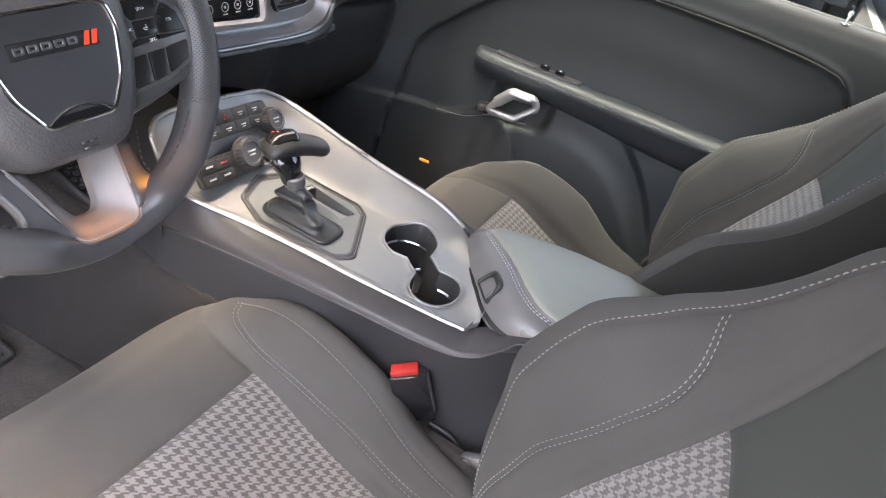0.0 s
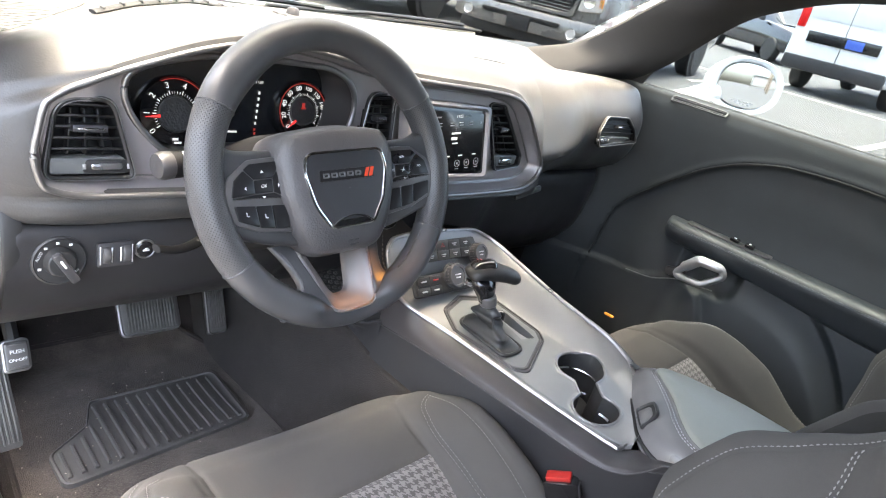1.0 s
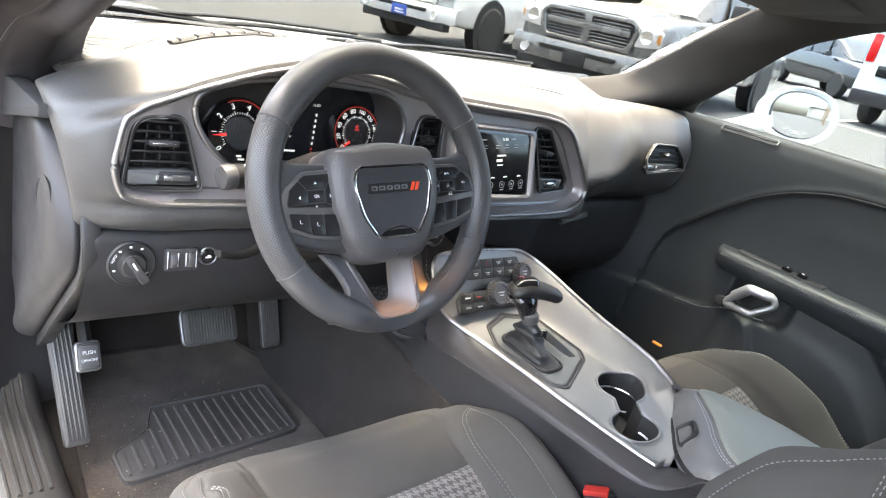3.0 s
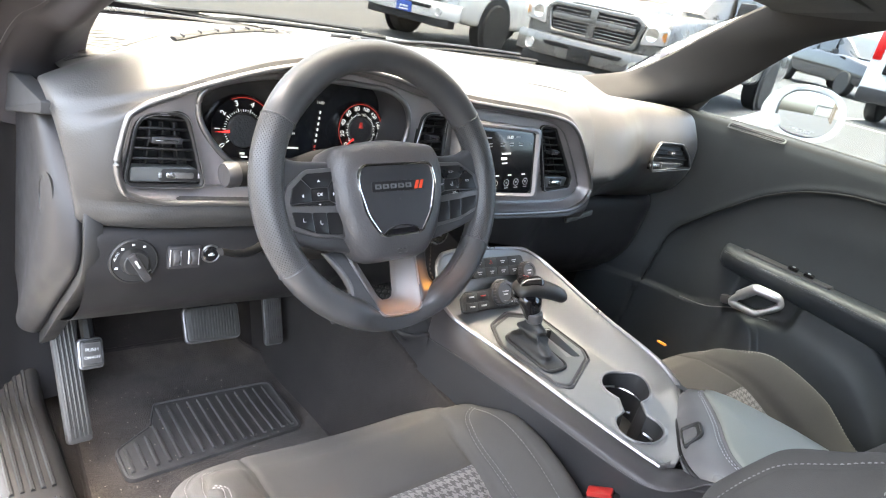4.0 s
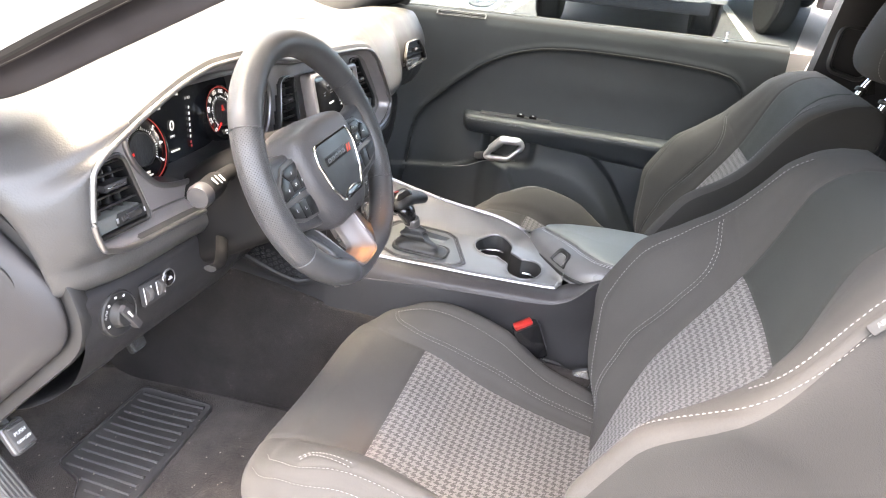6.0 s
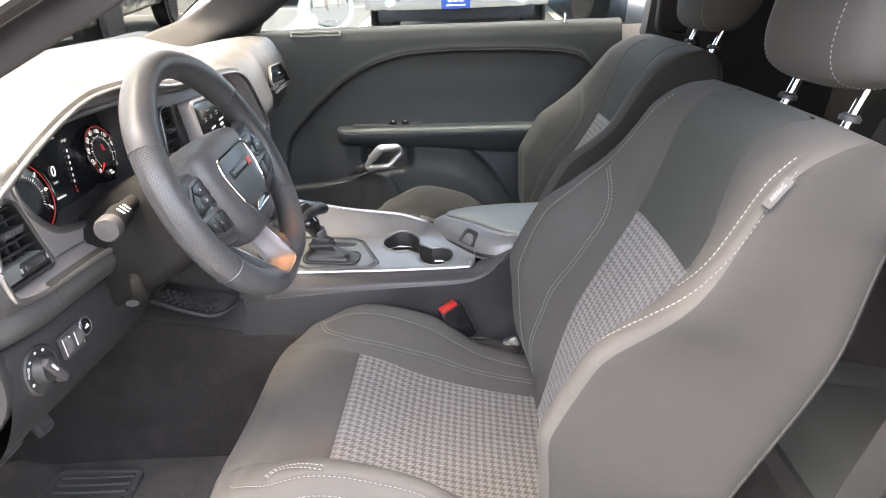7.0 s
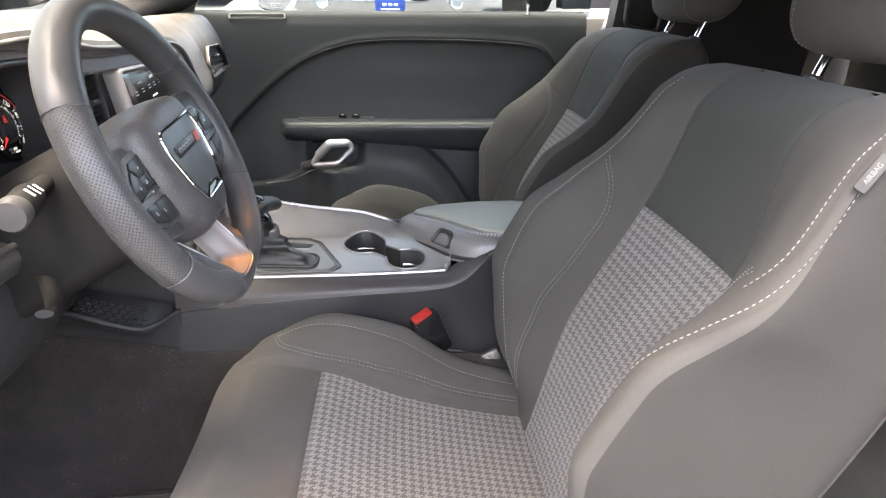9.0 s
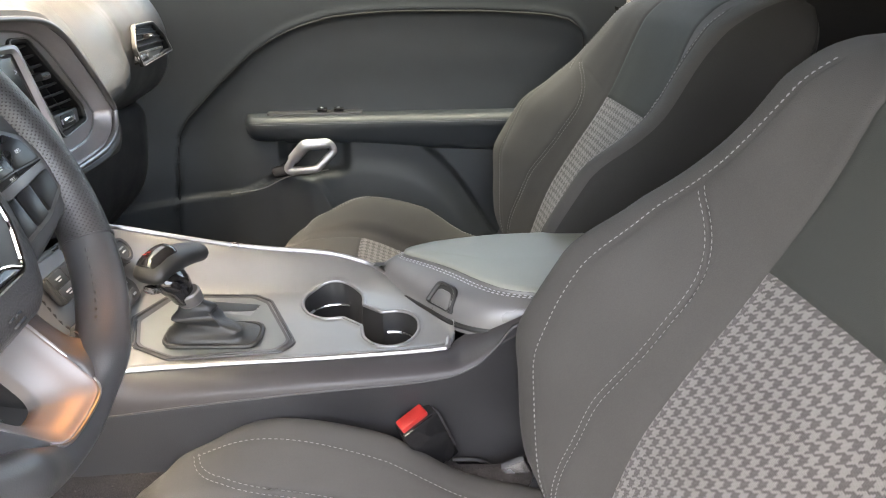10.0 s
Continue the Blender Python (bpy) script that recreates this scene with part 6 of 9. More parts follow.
raw("cup_well", verts, [c for c in f_all if any(flat_in[k] for k in c)], SCUFF, console, "black cup wells and slot")
for a, b, r in CUPS:
    z = tz_(a, b)
    lathe("cup_floor", [(0, -0.066), (r * 0.9, -0.066), (r * 0.92, -0.064), (r * 0.5, -0.064), (0, -0.064)], Matrix.Translation((a, b, z)), RUBBER, console, "rubber cup mat", n=28)
    ring = np.array([(a + (r - 0.002) * math.cos(q), b + (r - 0.002) * math.sin(q), z - 0.022) for q in np.linspace(radians(60 if r > 0.034 else -150), radians(330 if r > 0.034 else 100), 50)])
    tube("cup_ring", ring, 0.0016, SATIN_CHROME, console, "thin bright cup ring", n=6)
def well_sdf(x, y):
    w = min(math.hypot(x - a_, y - b_) - r_ for a_, b_, r_ in CUPS)
    return min(w, max(abs((x - 0.147) * 0.62 + (y + 0.035) * 0.78) - 0.016, abs((x - 0.147) * 0.78 - (y + 0.035) * 0.62) - 0.03))


# lip round the joined wells
lip_w = []
for a_q in np.linspace(0, 2 * np.pi, 120, endpoint=False):
    r0, r1 = 0.002, 0.12
    for k in range(24):
        rm = (r0 + r1) / 2
        if well_sdf(0.147 + rm * math.cos(a_q), -0.035 + rm * math.sin(a_q)) < 0.0012:
            r0 = rm
        else:
            r1 = rm
    x, y = 0.147 + r0 * math.cos(a_q), -0.035 + r0 * math.sin(a_q)
    lip_w.append((x, y, tz_(x, y) + 0.0006))
tube("well_lip", cr(lip_w, 240, closed=True), 0.0022, SILVER, console, "rounded lip of the cup wells", n=8, closed=True)
# bright edges of the plate
le = np.column_stack([xs, L[:, 0], L[:, 1] + 0.001])[::5]
re = np.column_stack([xs, R[:, 0], R[:, 1] + 0.001])[::5]
loop = np.vstack([le, re[::-1]])
tube("trim_edge", cr(loop, 260, closed=True), 0.0034, EDGE_SILVER, console, "bright edge of the plate", n=8, closed=True)

SHOULDER_DARK = surf("satin_dark_purple_grey", (0.034, 0.031, 0.033), 0.42, grain=0.00006, grain_size=0.001, vary=0.06, spec=0.35)
# driver's side: a satin shoulder that rises behind the plate to the armrest, a fine seam and the black side panel
SEAM = [(-0.182, -0.165, 0.582), (-0.10, -0.160, 0.589), (0.0, -0.154, 0.595), (0.12, -0.148, 0.600), (0.20, -0.144, 0.602), (0.245, -0.141, 0.606), (0.275, -0.138, 0.617), (0.300, -0.135, 0.640), (0.318, -0.133, 0.661), (0.345, -0.132, 0.668), (0.62, -0.132, 0.668)]
top_, low_, seam_ = [], [], []
for x in np.concatenate([np.linspace(-0.174, -0.15, 16), np.linspace(-0.145, 0.256, 70), np.linspace(0.262, 0.345, 24)]):
    y, z = ev(LEFT, np.clip(x, -0.174, 0.2565))
    if x > 0.2565:
        y, z = -0.090 + 0.16 * (x - 0.2565), 0.622 + 0.52 * (x - 0.2565)
    ys_, zb = ev(SEAM, x)
    zb = min(zb, z - 0.006)
    top_.append(cr([(x, y - 0.001, z), (x, y * 0.8 + ys_ * 0.2, z - 0.001), (x, y * 0.45 + ys_ * 0.55, z * 0.8 + zb * 0.2), (x, y * 0.1 + ys_ * 0.9, z * 0.42 + zb * 0.58), (x, ys_, zb)], 18))
for x in np.concatenate([np.linspace(-0.174, 0.345, 90), np.linspace(0.36, 0.62, 16)]):
    ys_, zb = ev(SEAM, x)
    zl = float(ev([(-0.174, 0.50), (-0.06, 0.47), (0.06, 0.38), (0.20, 0.27), (0.62, 0.27)], x))
    fall = float(step(0.02, 0.16, x))
    seam_.append((x, ys_ - 0.0005, zb))
    low_.append(cr([(x, ys_ + 0.004, zb + 0.001), (x, ys_ + 0.0015, zb - 0.003), (x, ys_ - 0.001 + 0.014 * fall, zb - 0.25 * (zb - zl)), (x, ys_ - 0.003 + 0.024 * fall, zb - 0.65 * (zb - zl)), (x, ys_ - 0.005 + 0.028 * fall, zl)], 24))
sheet("shoulder", top_, SHOULDER_DARK, console, "satin black shoulder")
tube("shoulder_seam", cr(seam_, 200), 0.0011, SHOULDER_DARK, console, "fine seam under the shoulder", n=6)
sheet("side_panel", low_, HARD, console, "dark plastic side panel")
# passenger's side
top_, low_ = [], []
for x in np.concatenate([np.linspace(-0.174, -0.15, 16), np.linspace(-0.145, 0.256, 64)]):
    y, z = ev(RIGHT, np.clip(x, -0.174, 0.2565))
    zb = z - 0.045
    top_.append(cr([(x, y + 0.001, z), (x, y + 0.010, z - 0.001), (x, y + 0.022, z - 0.008), (x, y + 0.030, z - 0.022), (x, y + 0.032, zb)], 18))
    low_.append(cr([(x, y + 0.0335, zb + 0.002), (x, y + 0.0315, zb - 0.004), (x, y + 0.034, zb - 0.1), (x, y + 0.040, zb - 0.22), (x, y + 0.046, 0.27)], 24))
sheet("shoulder", top_, SHOULDER_DARK, console, "satin black shoulder", flip=True)
sheet("side_panel", low_, HARD, console, "dark plastic side panel", flip=True)
low_ = []
for x in np.linspace(0.16, 0.62, 30):
    zt = float(ev([(0.16, 0.655), (0.29, 0.655), (0.62, 0.655)], x))
    low_.append(cr([(x, 0.045, zt + 0.002), (x, 0.069, zt - 0.003), (x, 0.078, zt - 0.02), (x, 0.080, 0.55), (x, 0.09, 0.42), (x, 0.097, 0.27)], 24))
sheet("side_panel", low_, HARD, console, "dark plastic side panel", flip=True)
# driver's side of the tunnel: a cheek that carries a small tray, carpet below it
LIP = [(-0.46, -0.192, 0.652), (-0.40, -0.199, 0.634), (-0.31, -0.199, 0.607), (-0.245, -0.187, 0.577), (-0.220, -0.180, 0.569), (-0.200, -0.171, 0.573), (-0.172, -0.1655, 0.590)]
BACK = [(-0.46, -0.130, 0.655), (-0.31, -0.140, 0.617), (-0.172, -0.150, 0.594)]
PILE = [(-0.90, -0.185, 0.62), (-0.46, -0.172, 0.562), (-0.40, -0.170, 0.556), (-0.268, -0.168, 0.540), (-0.20, -0.167, 0.528), (-0.15, -0.166, 0.517), (-0.09, -0.165, 0.514), (0.0, -0.160, 0.505), (0.15, -0.150, 0.49), (0.35, -0.150, 0.48)]
low_, up_r, shelf, pile = [], [], [], []
for x in np.linspace(-0.46, -0.166, 60):
    ly, lz = ev(LIP, np.clip(x, -0.46, -0.172))
    py, pz_ = ev(PILE, x)
    by, bz = ev(BACK, np.clip(x, -0.46, -0.172))
    low_.append(cr([(x, ly + 0.004, lz - 0.001), (x, ly, lz + 0.001), (x, ly - 0.0035, lz - 0.003), (x, ly - 0.002, lz - 0.009), (x, ly * 0.55 + py * 0.45, lz * 0.62 + pz_ * 0.38), (x, py + 0.001, pz_ * 0.8 + lz * 0.2), (x, py + 0.003, pz_ - 0.02)], 30))
    shelf.append([(x, ly * (1 - q) + by * q + 0.003 * (1 - q), (lz - 0.003) * (1 - q) + bz * q) for q in np.linspace(0, 1, 12)])
    up_r.append(cr([(x, by - 0.004, bz - 0.002), (x, by + 0.002, bz + 0.004), (x, by + 0.012, bz + 0.05), (x, by + 0.03, bz + 0.14)], 16))
for x in np.linspace(-0.90, 0.34, 80):
    py, pz_ = ev(PILE, x)
    pile.append(cr([(x, py + 0.010, pz_ + 0.001), (x, py, pz_), (x, py - 0.004, pz_ - 0.012), (x, py - 0.007, pz_ - 0.10), (x, py - 0.012, 0.33), (x, py - 0.026, 0.25)], 24))
sheet("tunnel_panel", low_, HARD, console, "dark plastic tunnel cheek")
sheet("tunnel_panel", up_r, HARD, console, "dark wall above the side tray", flip=True)
sheet("tunnel_carpet", pile, CARPET, console, "black carpet on the tunnel's side")
tray = sheet("side_tray", shelf, HARD, console, "small side tray with a dimpled mat")
for i in range(4):
    for j in range(15):
        x = -0.392 + 0.0118 * (j + 0.5 * (i % 2))
        ly, lz = ev(LIP, x)
        by, bz = ev(BACK, x)
        q = 0.13 + 0.15 * i
        lathe("dimple", [(0.0044, -0.001), (0.0040, 0.0014), (0.0024, 0.0018), (0.0016, 0.0006), (0, 0.0004)], facing((x, ly * (1 - q) + by * q, (lz - 0.003) * (1 - q) + bz * q), (0.28, -0.16, 0.95), (1, 0, 0)), HARD_SMOOTH, tray, n=6)
# passenger's side
low_, pile = [], []
for x in np.linspace(-0.36, -0.165, 24):
    zt = 0.655 + 0.03 * float(step(-0.3, -0.17, x))
    zb = float(ev([(-0.66, 0.60), (-0.33, 0.585), (-0.23, 0.58), (-0.165, 0.575)], x))
    low_.append(cr([(x, 0.0, zt + 0.05), (x, 0.065, zt + 0.01), (x, 0.088, zt - 0.03), (x, 0.112, zb + 0.012), (x, 0.116, zb), (x, 0.108, zb - 0.003)], 22))
for x in np.linspace(-0.80, 0.12, 50):
    zb = float(ev([(-0.80, 0.60), (-0.33, 0.588), (-0.23, 0.583), (-0.10, 0.545), (0.0, 0.50), (0.12, 0.40)], x))
    yc_ = 0.10 - float(ev([(-0.80, 0.085), (-0.58, 0.07), (-0.40, 0.038), (-0.25, 0.020), (-0.10, 0.030), (0.0, 0.044), (0.12, 0.056), (0.30, 0.070)], x))
    pile.append(cr([(x, yc_ + 0.004, zb), (x, yc_ + 0.006, zb - 0.05), (x, yc_ + 0.008, 0.42), (x, yc_ + 0.014, 0.34), (x, yc_ + 0.035, 0.25)], 20))
sheet("tunnel_panel", low_, HARD, console, "dark plastic tunnel cheek", flip=True)
sheet("tunnel_carpet", pile, CARPET, console, "black carpet on the tunnel's side", flip=True)

# climate and radio controls on the raised front of the plate
SN = (0.87, 0, 0.49)


def stack(y, d):
    """A place on the sloping front: y, and metres down the slope from its upper edge."""
    return Vector((-0.166 + 0.49 * d, y, 0.724 - 0.87 * d)) + Vector(SN) * 0.004


panel1 = plate("radio_panel", outline([(-0.078, -0.016), (0.046, -0.016), (0.052, 0.0), (0.046, 0.017), (-0.076, 0.017)], 0.007, 5), 0.006, facing(stack(-0.05, 0.014), SN), SCUFF, console, "satin black radio button strip", bevel=0.002)
pm1 = facing(stack(-0.05, 0.014), SN)
for j, yv in ((0, 0.0085), (1, -0.0075)):
    for k in range(4):
        x = -0.0595 + 0.0275 * k
        plate("button", outline([(x - 0.0133, yv - 0.0075), (x + 0.0133, yv - 0.0075), (x + 0.0133, yv + 0.0075), (x - 0.0133, yv + 0.0075)], 0.001, 3), 0.0014, pm1 @ Matrix.Translation((0, 0, 0.006)), SCUFF, panel1, bevel=0.0004)
        if (j, k) != (0, 1):
            bars("button_mark", [(x, yv + 0.001, 0.010, 0.0018), (x, yv - 0.002, 0.006, 0.0014)], pm1 @ Matrix.Translation((0, 0, 0.0076)), GREY_MARK, panel1)
tri_ = np.array([(-0.0365, 0.006, 0.0086), (-0.0295, 0.006, 0.0086), (-0.033, 0.0125, 0.0086)])
mm = np.array(pm1)
tube("hazard_mark", tri_ @ mm[:3, :3].T + mm[:3, 3], 0.0006, RED, panel1, "red hazard triangle", n=4, closed=True)


def turn_knob(y, d, r, label, tall=0.018):
    m = facing(stack(y, d), SN) @ Matrix.Translation((0, 0, 0.003))
    k = lathe("control_knob", [(r * 1.12, 0), (r * 1.12, 0.004), (r, 0.005), (r * 0.99, tall * 0.8), (r * 0.92, tall), (r * 0.72, tall), (r * 0.68, tall - 0.002), (0, tall - 0.002)], m, HARD_SMOOTH, console, label, n=36)
    for q in range(24):
        a = q * math.pi / 12
        block("knob_rib", (0.0016, 0.0012, tall * 0.6), m @ Matrix.Translation((r * math.cos(a), r * math.sin(a), tall * 0.45)) @ pose(0, 0, 0, 0, 0, math.degrees(a)), RUBBER, k, bevel=0)
    bars("knob_mark", [(0, 0.002, r * 0.7, 0.002), (0, -0.003, r * 0.5, 0.002)], m @ Matrix.Translation((0, 0, tall - 0.0018)), GREY_MARK, k)
    return k


turn_knob(-0.003, 0.027, 0.0165, "black ribbed tuning knob")
panel2 = plate("climate_panel", outline([(-0.078, -0.020), (0.062, -0.020), (0.068, -0.004), (0.060, 0.016), (-0.066, 0.014), (-0.080, 0.004)], 0.008, 5), 0.006, facing(stack(-0.074, 0.064), SN), SCUFF, console, "satin black climate button strip", bevel=0.002)
pm2 = facing(stack(-0.074, 0.064), SN)
for x, w in ((-0.060, 0.0255), (-0.034, 0.0255), (0.029, 0.0215), (0.0485, 0.0165)):
    for yv in (0.005, -0.011):
        plate("button", outline([(x - w / 2, yv - 0.0065), (x + w / 2, yv - 0.0065), (x + w / 2, yv + 0.0065), (x - w / 2, yv + 0.0065)], 0.002, 3), 0.002, pm2 @ Matrix.Translation((0, 0, 0.006)), SCUFF, panel2, bevel=0.0004)
        bars("button_mark", [(x, yv, w * 0.45, 0.0025)], pm2 @ Matrix.Translation((0, 0, 0.0082)), RED if (x == -0.034 and yv > 0) else GREY_MARK, panel2)
turn_knob(-0.064, 0.058, 0.0205, "black ribbed fan knob", 0.016)

# shifter: base plate, leather boot, bright collar, pistol grip
PL = [(-0.103, -0.100), (-0.058, -0.118), (0.062, -0.104), (0.078, -0.088), (0.036, 0.000), (0.014, 0.014), (-0.092, 0.010), (-0.116, -0.055)]
po = outline(PL, 0.014, 6)
rows = []
for s, h in ((1.0, 0.0003), (0.99, 0.0022), (0.965, 0.0024), (0.955, 0.0004), (0.935, 0.0004), (0.92, 0.0020), (0.88, 0.0014)):
    q = po.mean(0) + (po - po.mean(0)) * s
    rows.append(np.column_stack([q, trim_z(q[:, 0], q[:, 1]) + h]))
shifter = thing("gear_shifter", (-0.018, -0.072, 0.63), "black gear shifter with leather boot and bright collar", "gear shifter")
sheet("shifter_plate", rows, HARD_SMOOTH, shifter, "satin black plate with a raised rim", cv=True)
q0 = po.mean(0) + (po - po.mean(0)) * 0.89
slot_o = outline([(-0.066, -0.020), (0.022, -0.034), (0.026, -0.010), (-0.056, 0.006)], 0.008, 12)
m_ = len(slot_o)
inner_ = np.array([slot_o[(np.argmin(np.abs(np.unwrap(np.arctan2(slot_o[:, 1] + 0.015, slot_o[:, 0] + 0.019)) * 0 + np.abs(np.angle(np.exp(1j * (np.arctan2(slot_o[:, 1] + 0.015, slot_o[:, 0] + 0.019) - np.arctan2(p_[1] + 0.015, p_[0] + 0.019)))))))) % m_] for p_ in q0])
rows = [np.column_stack([a, trim_z(a[:, 0], a[:, 1]) + 0.0012]) for a in (q0, q0 * 0.6 + inner_ * 0.4, q0 * 0.25 + inner_ * 0.75, inner_)]
rows.append(rows[-1] - (0, 0, 0.02))
sheet("slot_plate", rows, SHIFT_PLATE, shifter, "grey plate with an open slot", cv=True)
bo = outline([(-0.070, -0.098), (0.034, -0.096), (0.036, -0.052), (-0.068, -0.054)], 0.016, 6)
tube("boot_ring", np.column_stack([bo, trim_z(bo[:, 0], bo[:, 1]) + 0.004]), 0.003, SCUFF, shifter, "black ring round the boot", n=8, closed=True)
BOOT_SKIN = surf("soft_black_boot_leather", (0.020, 0.0205, 0.021), 0.42, grain=0.0002, grain_size=0.0011, kind="leather", vary=0.15)
neck = np.array((-0.034, -0.080, 0.680))
rows = []
rng = np.random.RandomState(3)
for k, q in enumerate(np.linspace(0, 1, 18)):
    base = np.column_stack([bo, trim_z(bo[:, 0], bo[:, 1]) + 0.004])
    a = np.arctan2(bo[:, 1] + 0.075, bo[:, 0] + 0.018)
    tip = neck + np.column_stack([0.0115 * np.cos(a), 0.0115 * np.sin(a), np.zeros(len(a))])
    pinch = q ** 0.62
    ring = base * (1 - pinch) + tip * pinch
    ring[:, 2] = base[:, 2] * (1 - q) + tip[:, 2] * q
    fold = 0.0075 * math.sin(math.pi * q) * np.sin(a * 4 + 8 * q) + 0.0045 * math.sin(math.pi * q) * np.sin(a * 3 - 14 * q)
    cen = ring.mean(0)
    ring[:, :2] += (ring - cen)[:, :2] / (np.linalg.norm((ring - cen)[:, :2], axis=1)[:, None] + 1e-9) * fold[:, None]
    rows.append(ring)
sheet("boot", rows, BOOT_SKIN, shifter, "wrinkled black leather boot", cv=True)
ax = Vector((-0.16, -0.25, 1)).normalized()
lathe("collar", [(0.012, -0.006), (0.0135, -0.004), (0.0135, 0.008), (0.012, 0.010)], facing(Vector(neck) + ax * 0.004, ax, (1, 0, 0)), BUTTON_RIM, shifter, "dark satin collar", n=24)
# grip: a stem that widens into a handle leaning to the passenger side and back
DZ = np.array((0.0, 0.0, -0.015))
rows = []
stem = cr([(-0.0385, -0.0815, 0.696), (-0.047, -0.084, 0.714), (-0.056, -0.086, 0.736)], 8) + DZ
for (x, y, z), (w, h) in zip(stem, ((0.013, 0.013), (0.0135, 0.0145), (0.0145, 0.016), (0.016, 0.0185), (0.018, 0.021), (0.019, 0.0225), (0.018, 0.022), (0.014, 0.016))):
    a = np.linspace(0, 2 * np.pi, 24, endpoint=False)
    rows.append(np.column_stack([x + w * np.cos(a), y + h * np.sin(a), np.full(24, z)]))
grip = sheet("grip_stem", rows, GLOSS, shifter, "gloss black grip", cv=True, caps=True)
path = cr([(-0.068, -0.100, 0.726), (-0.064, -0.092, 0.736), (-0.055, -0.070, 0.740), (-0.044, -0.046, 0.737), (-0.035, -0.022, 0.729)], 26) + DZ
sheet("grip_handle", tube_points(path, ev([(0, 0.010), (0.06, 0.0200), (0.35, 0.0225), (0.6, 0.0190), (0.93, 0.0155), (1, 0.010)], np.linspace(0, 1, 26)), 20, False, 0.72), SCUFF, shifter, "black leather grip", cv=True, caps=True, flip=True)
sheet("grip_cap", tube_points(path[1:15] + np.array((-0.001, 0, 0.0095)), ev([(0, 0.005), (0.15, 0.0155), (0.8, 0.0160), (1, 0.005)], np.linspace(0, 1, 14)), 16, False, 0.6), GLOSS, shifter, "gloss black top cap", cv=True, caps=True, flip=True)
bars("gear_marks", [(-0.009 + 0.006 * k, 0.001 * k, 0.003, 0.0035) for k in range(4)], facing((-0.0645, -0.0850, 0.7420), (-0.1, 0.05, 1), (-0.5, 0.3, 0)), LIT_RED, shifter, "red gear letters")
block("release_button", (0.014, 0.016, 0.008), Matrix.Translation((-0.063, -0.103, 0.706)) @ pose(0, 0, 0, 0, 10, 60), SATIN_CHROME, shifter, "bright release button", bevel=0.003)

# armrest: a flat soft lid that runs down into a moulded shoulder with a thumb latch
arm_ = thing("armrest_lid", (0.4, -0.02, 0.64), "padded grey vinyl console armrest lid with stitched edge", "armrest")
LID_VINYL = surf("soft_grey_green_vinyl", (0.19, 0.193, 0.170), 0.5, grain=0.00012, grain_size=0.0011, kind="leather", vary=0.06, vary_size=0.1)
SHOULDER = surf("satin_grey_moulding", (0.105, 0.102, 0.102), 0.33, grain=0.00006, grain_size=0.001, vary=0.06)
# plan lines from the passenger side round the front to the driver's side: lid's edge, shoulder's foot
EDGE_L = [(0.60, 0.084), (0.42, 0.084), (0.30, 0.080), (0.215, 0.066), (0.200, 0.050), (0.225, 0.022), (0.262, -0.018), (0.292, -0.056), (0.325, -0.084), (0.40, -0.098), (0.60, -0.100)]
FOOT_L = [(0.60, 0.094), (0.42, 0.094), (0.30, 0.092), (0.195, 0.082), (0.165, 0.055), (0.192, 0.010), (0.225, -0.036), (0.258, -0.080), (0.300, -0.104), (0.40, -0.116), (0.60, -0.118)]
N_L = 120
el, fl = cr(EDGE_L, N_L), cr(FOOT_L, N_L)
spine = np.column_stack([np.maximum(el[:, 0], 0.30), np.full(N_L, -0.008)])
ring_of = lambda p, z: np.column_stack([p, np.broadcast_to(z, (len(p),))])
tops = np.interp(el[:, 0], [0.19, 0.24, 0.32, 0.6], [0.674, 0.679, 0.682, 0.682])
rows = [ring_of(el, tops - 0.003), ring_of(el * 0.985 + spine * 0.015, tops), ring_of(el * 0.9 + spine * 0.1, tops + 0.0015), ring_of(el * 0.5 + spine * 0.5, 0.685), ring_of(spine, 0.686)]
sheet("soft_lid", rows, LID_VINYL, arm_, "soft grey-green vinyl lid", sharp=0)
prof = ((0.0, -0.0035), (0.04, -0.0065), (0.16, -0.008), (0.42, -0.011), (0.7, -0.017), (0.88, -0.026), (1.0, -0.040), (1.02, -0.052))
sheet("lid_shoulder", [ring_of(el + (fl - el) * w, tops + h) for w, h in prof][::-1], SHOULDER, arm_, "smooth moulded grey shoulder")
for w, h in ((0.10, -0.0065), (0.20, -0.0075)):
    st = ring_of(el + (fl - el) * w, tops + h)[18:102]
    stitches("stitching", st, np.tile((0.0, -0.2, 1.0), (len(st), 1)), GREY_MARK, arm_, width=0.001)
lm = facing((0.2475, -0.0510, 0.6592), (-0.66, -0.50, 0.56))
lt = plate("latch", outline([(-0.024, -0.016), (0.024, -0.016), (0.017, 0.015), (-0.017, 0.015)], [0.004, 0.004, 0.012, 0.012], 6), 0.004, lm, SCUFF, arm_, "thumb latch in an arched recess", bevel=0.0018, hole=outline([(-0.0185, -0.014), (0.0185, -0.014), (0.013, 0.011), (-0.013, 0.011)], [0.003, 0.003, 0.009, 0.009], 6))
plate("latch_well", outline([(-0.020, -0.015), (0.020, -0.015), (0.014, 0.012), (-0.014, 0.012)], [0.003, 0.003, 0.009, 0.009], 6), 0.0014, lm, DEEP, lt, bevel=0.0004)
plate("latch_button", outline([(-0.016, -0.014), (0.016, -0.014), (0.011, 0.006), (-0.011, 0.006)], [0.003, 0.003, 0.008, 0.008], 6), 0.0028, lm, SHOULDER, lt, "grey latch button", bevel=0.001)
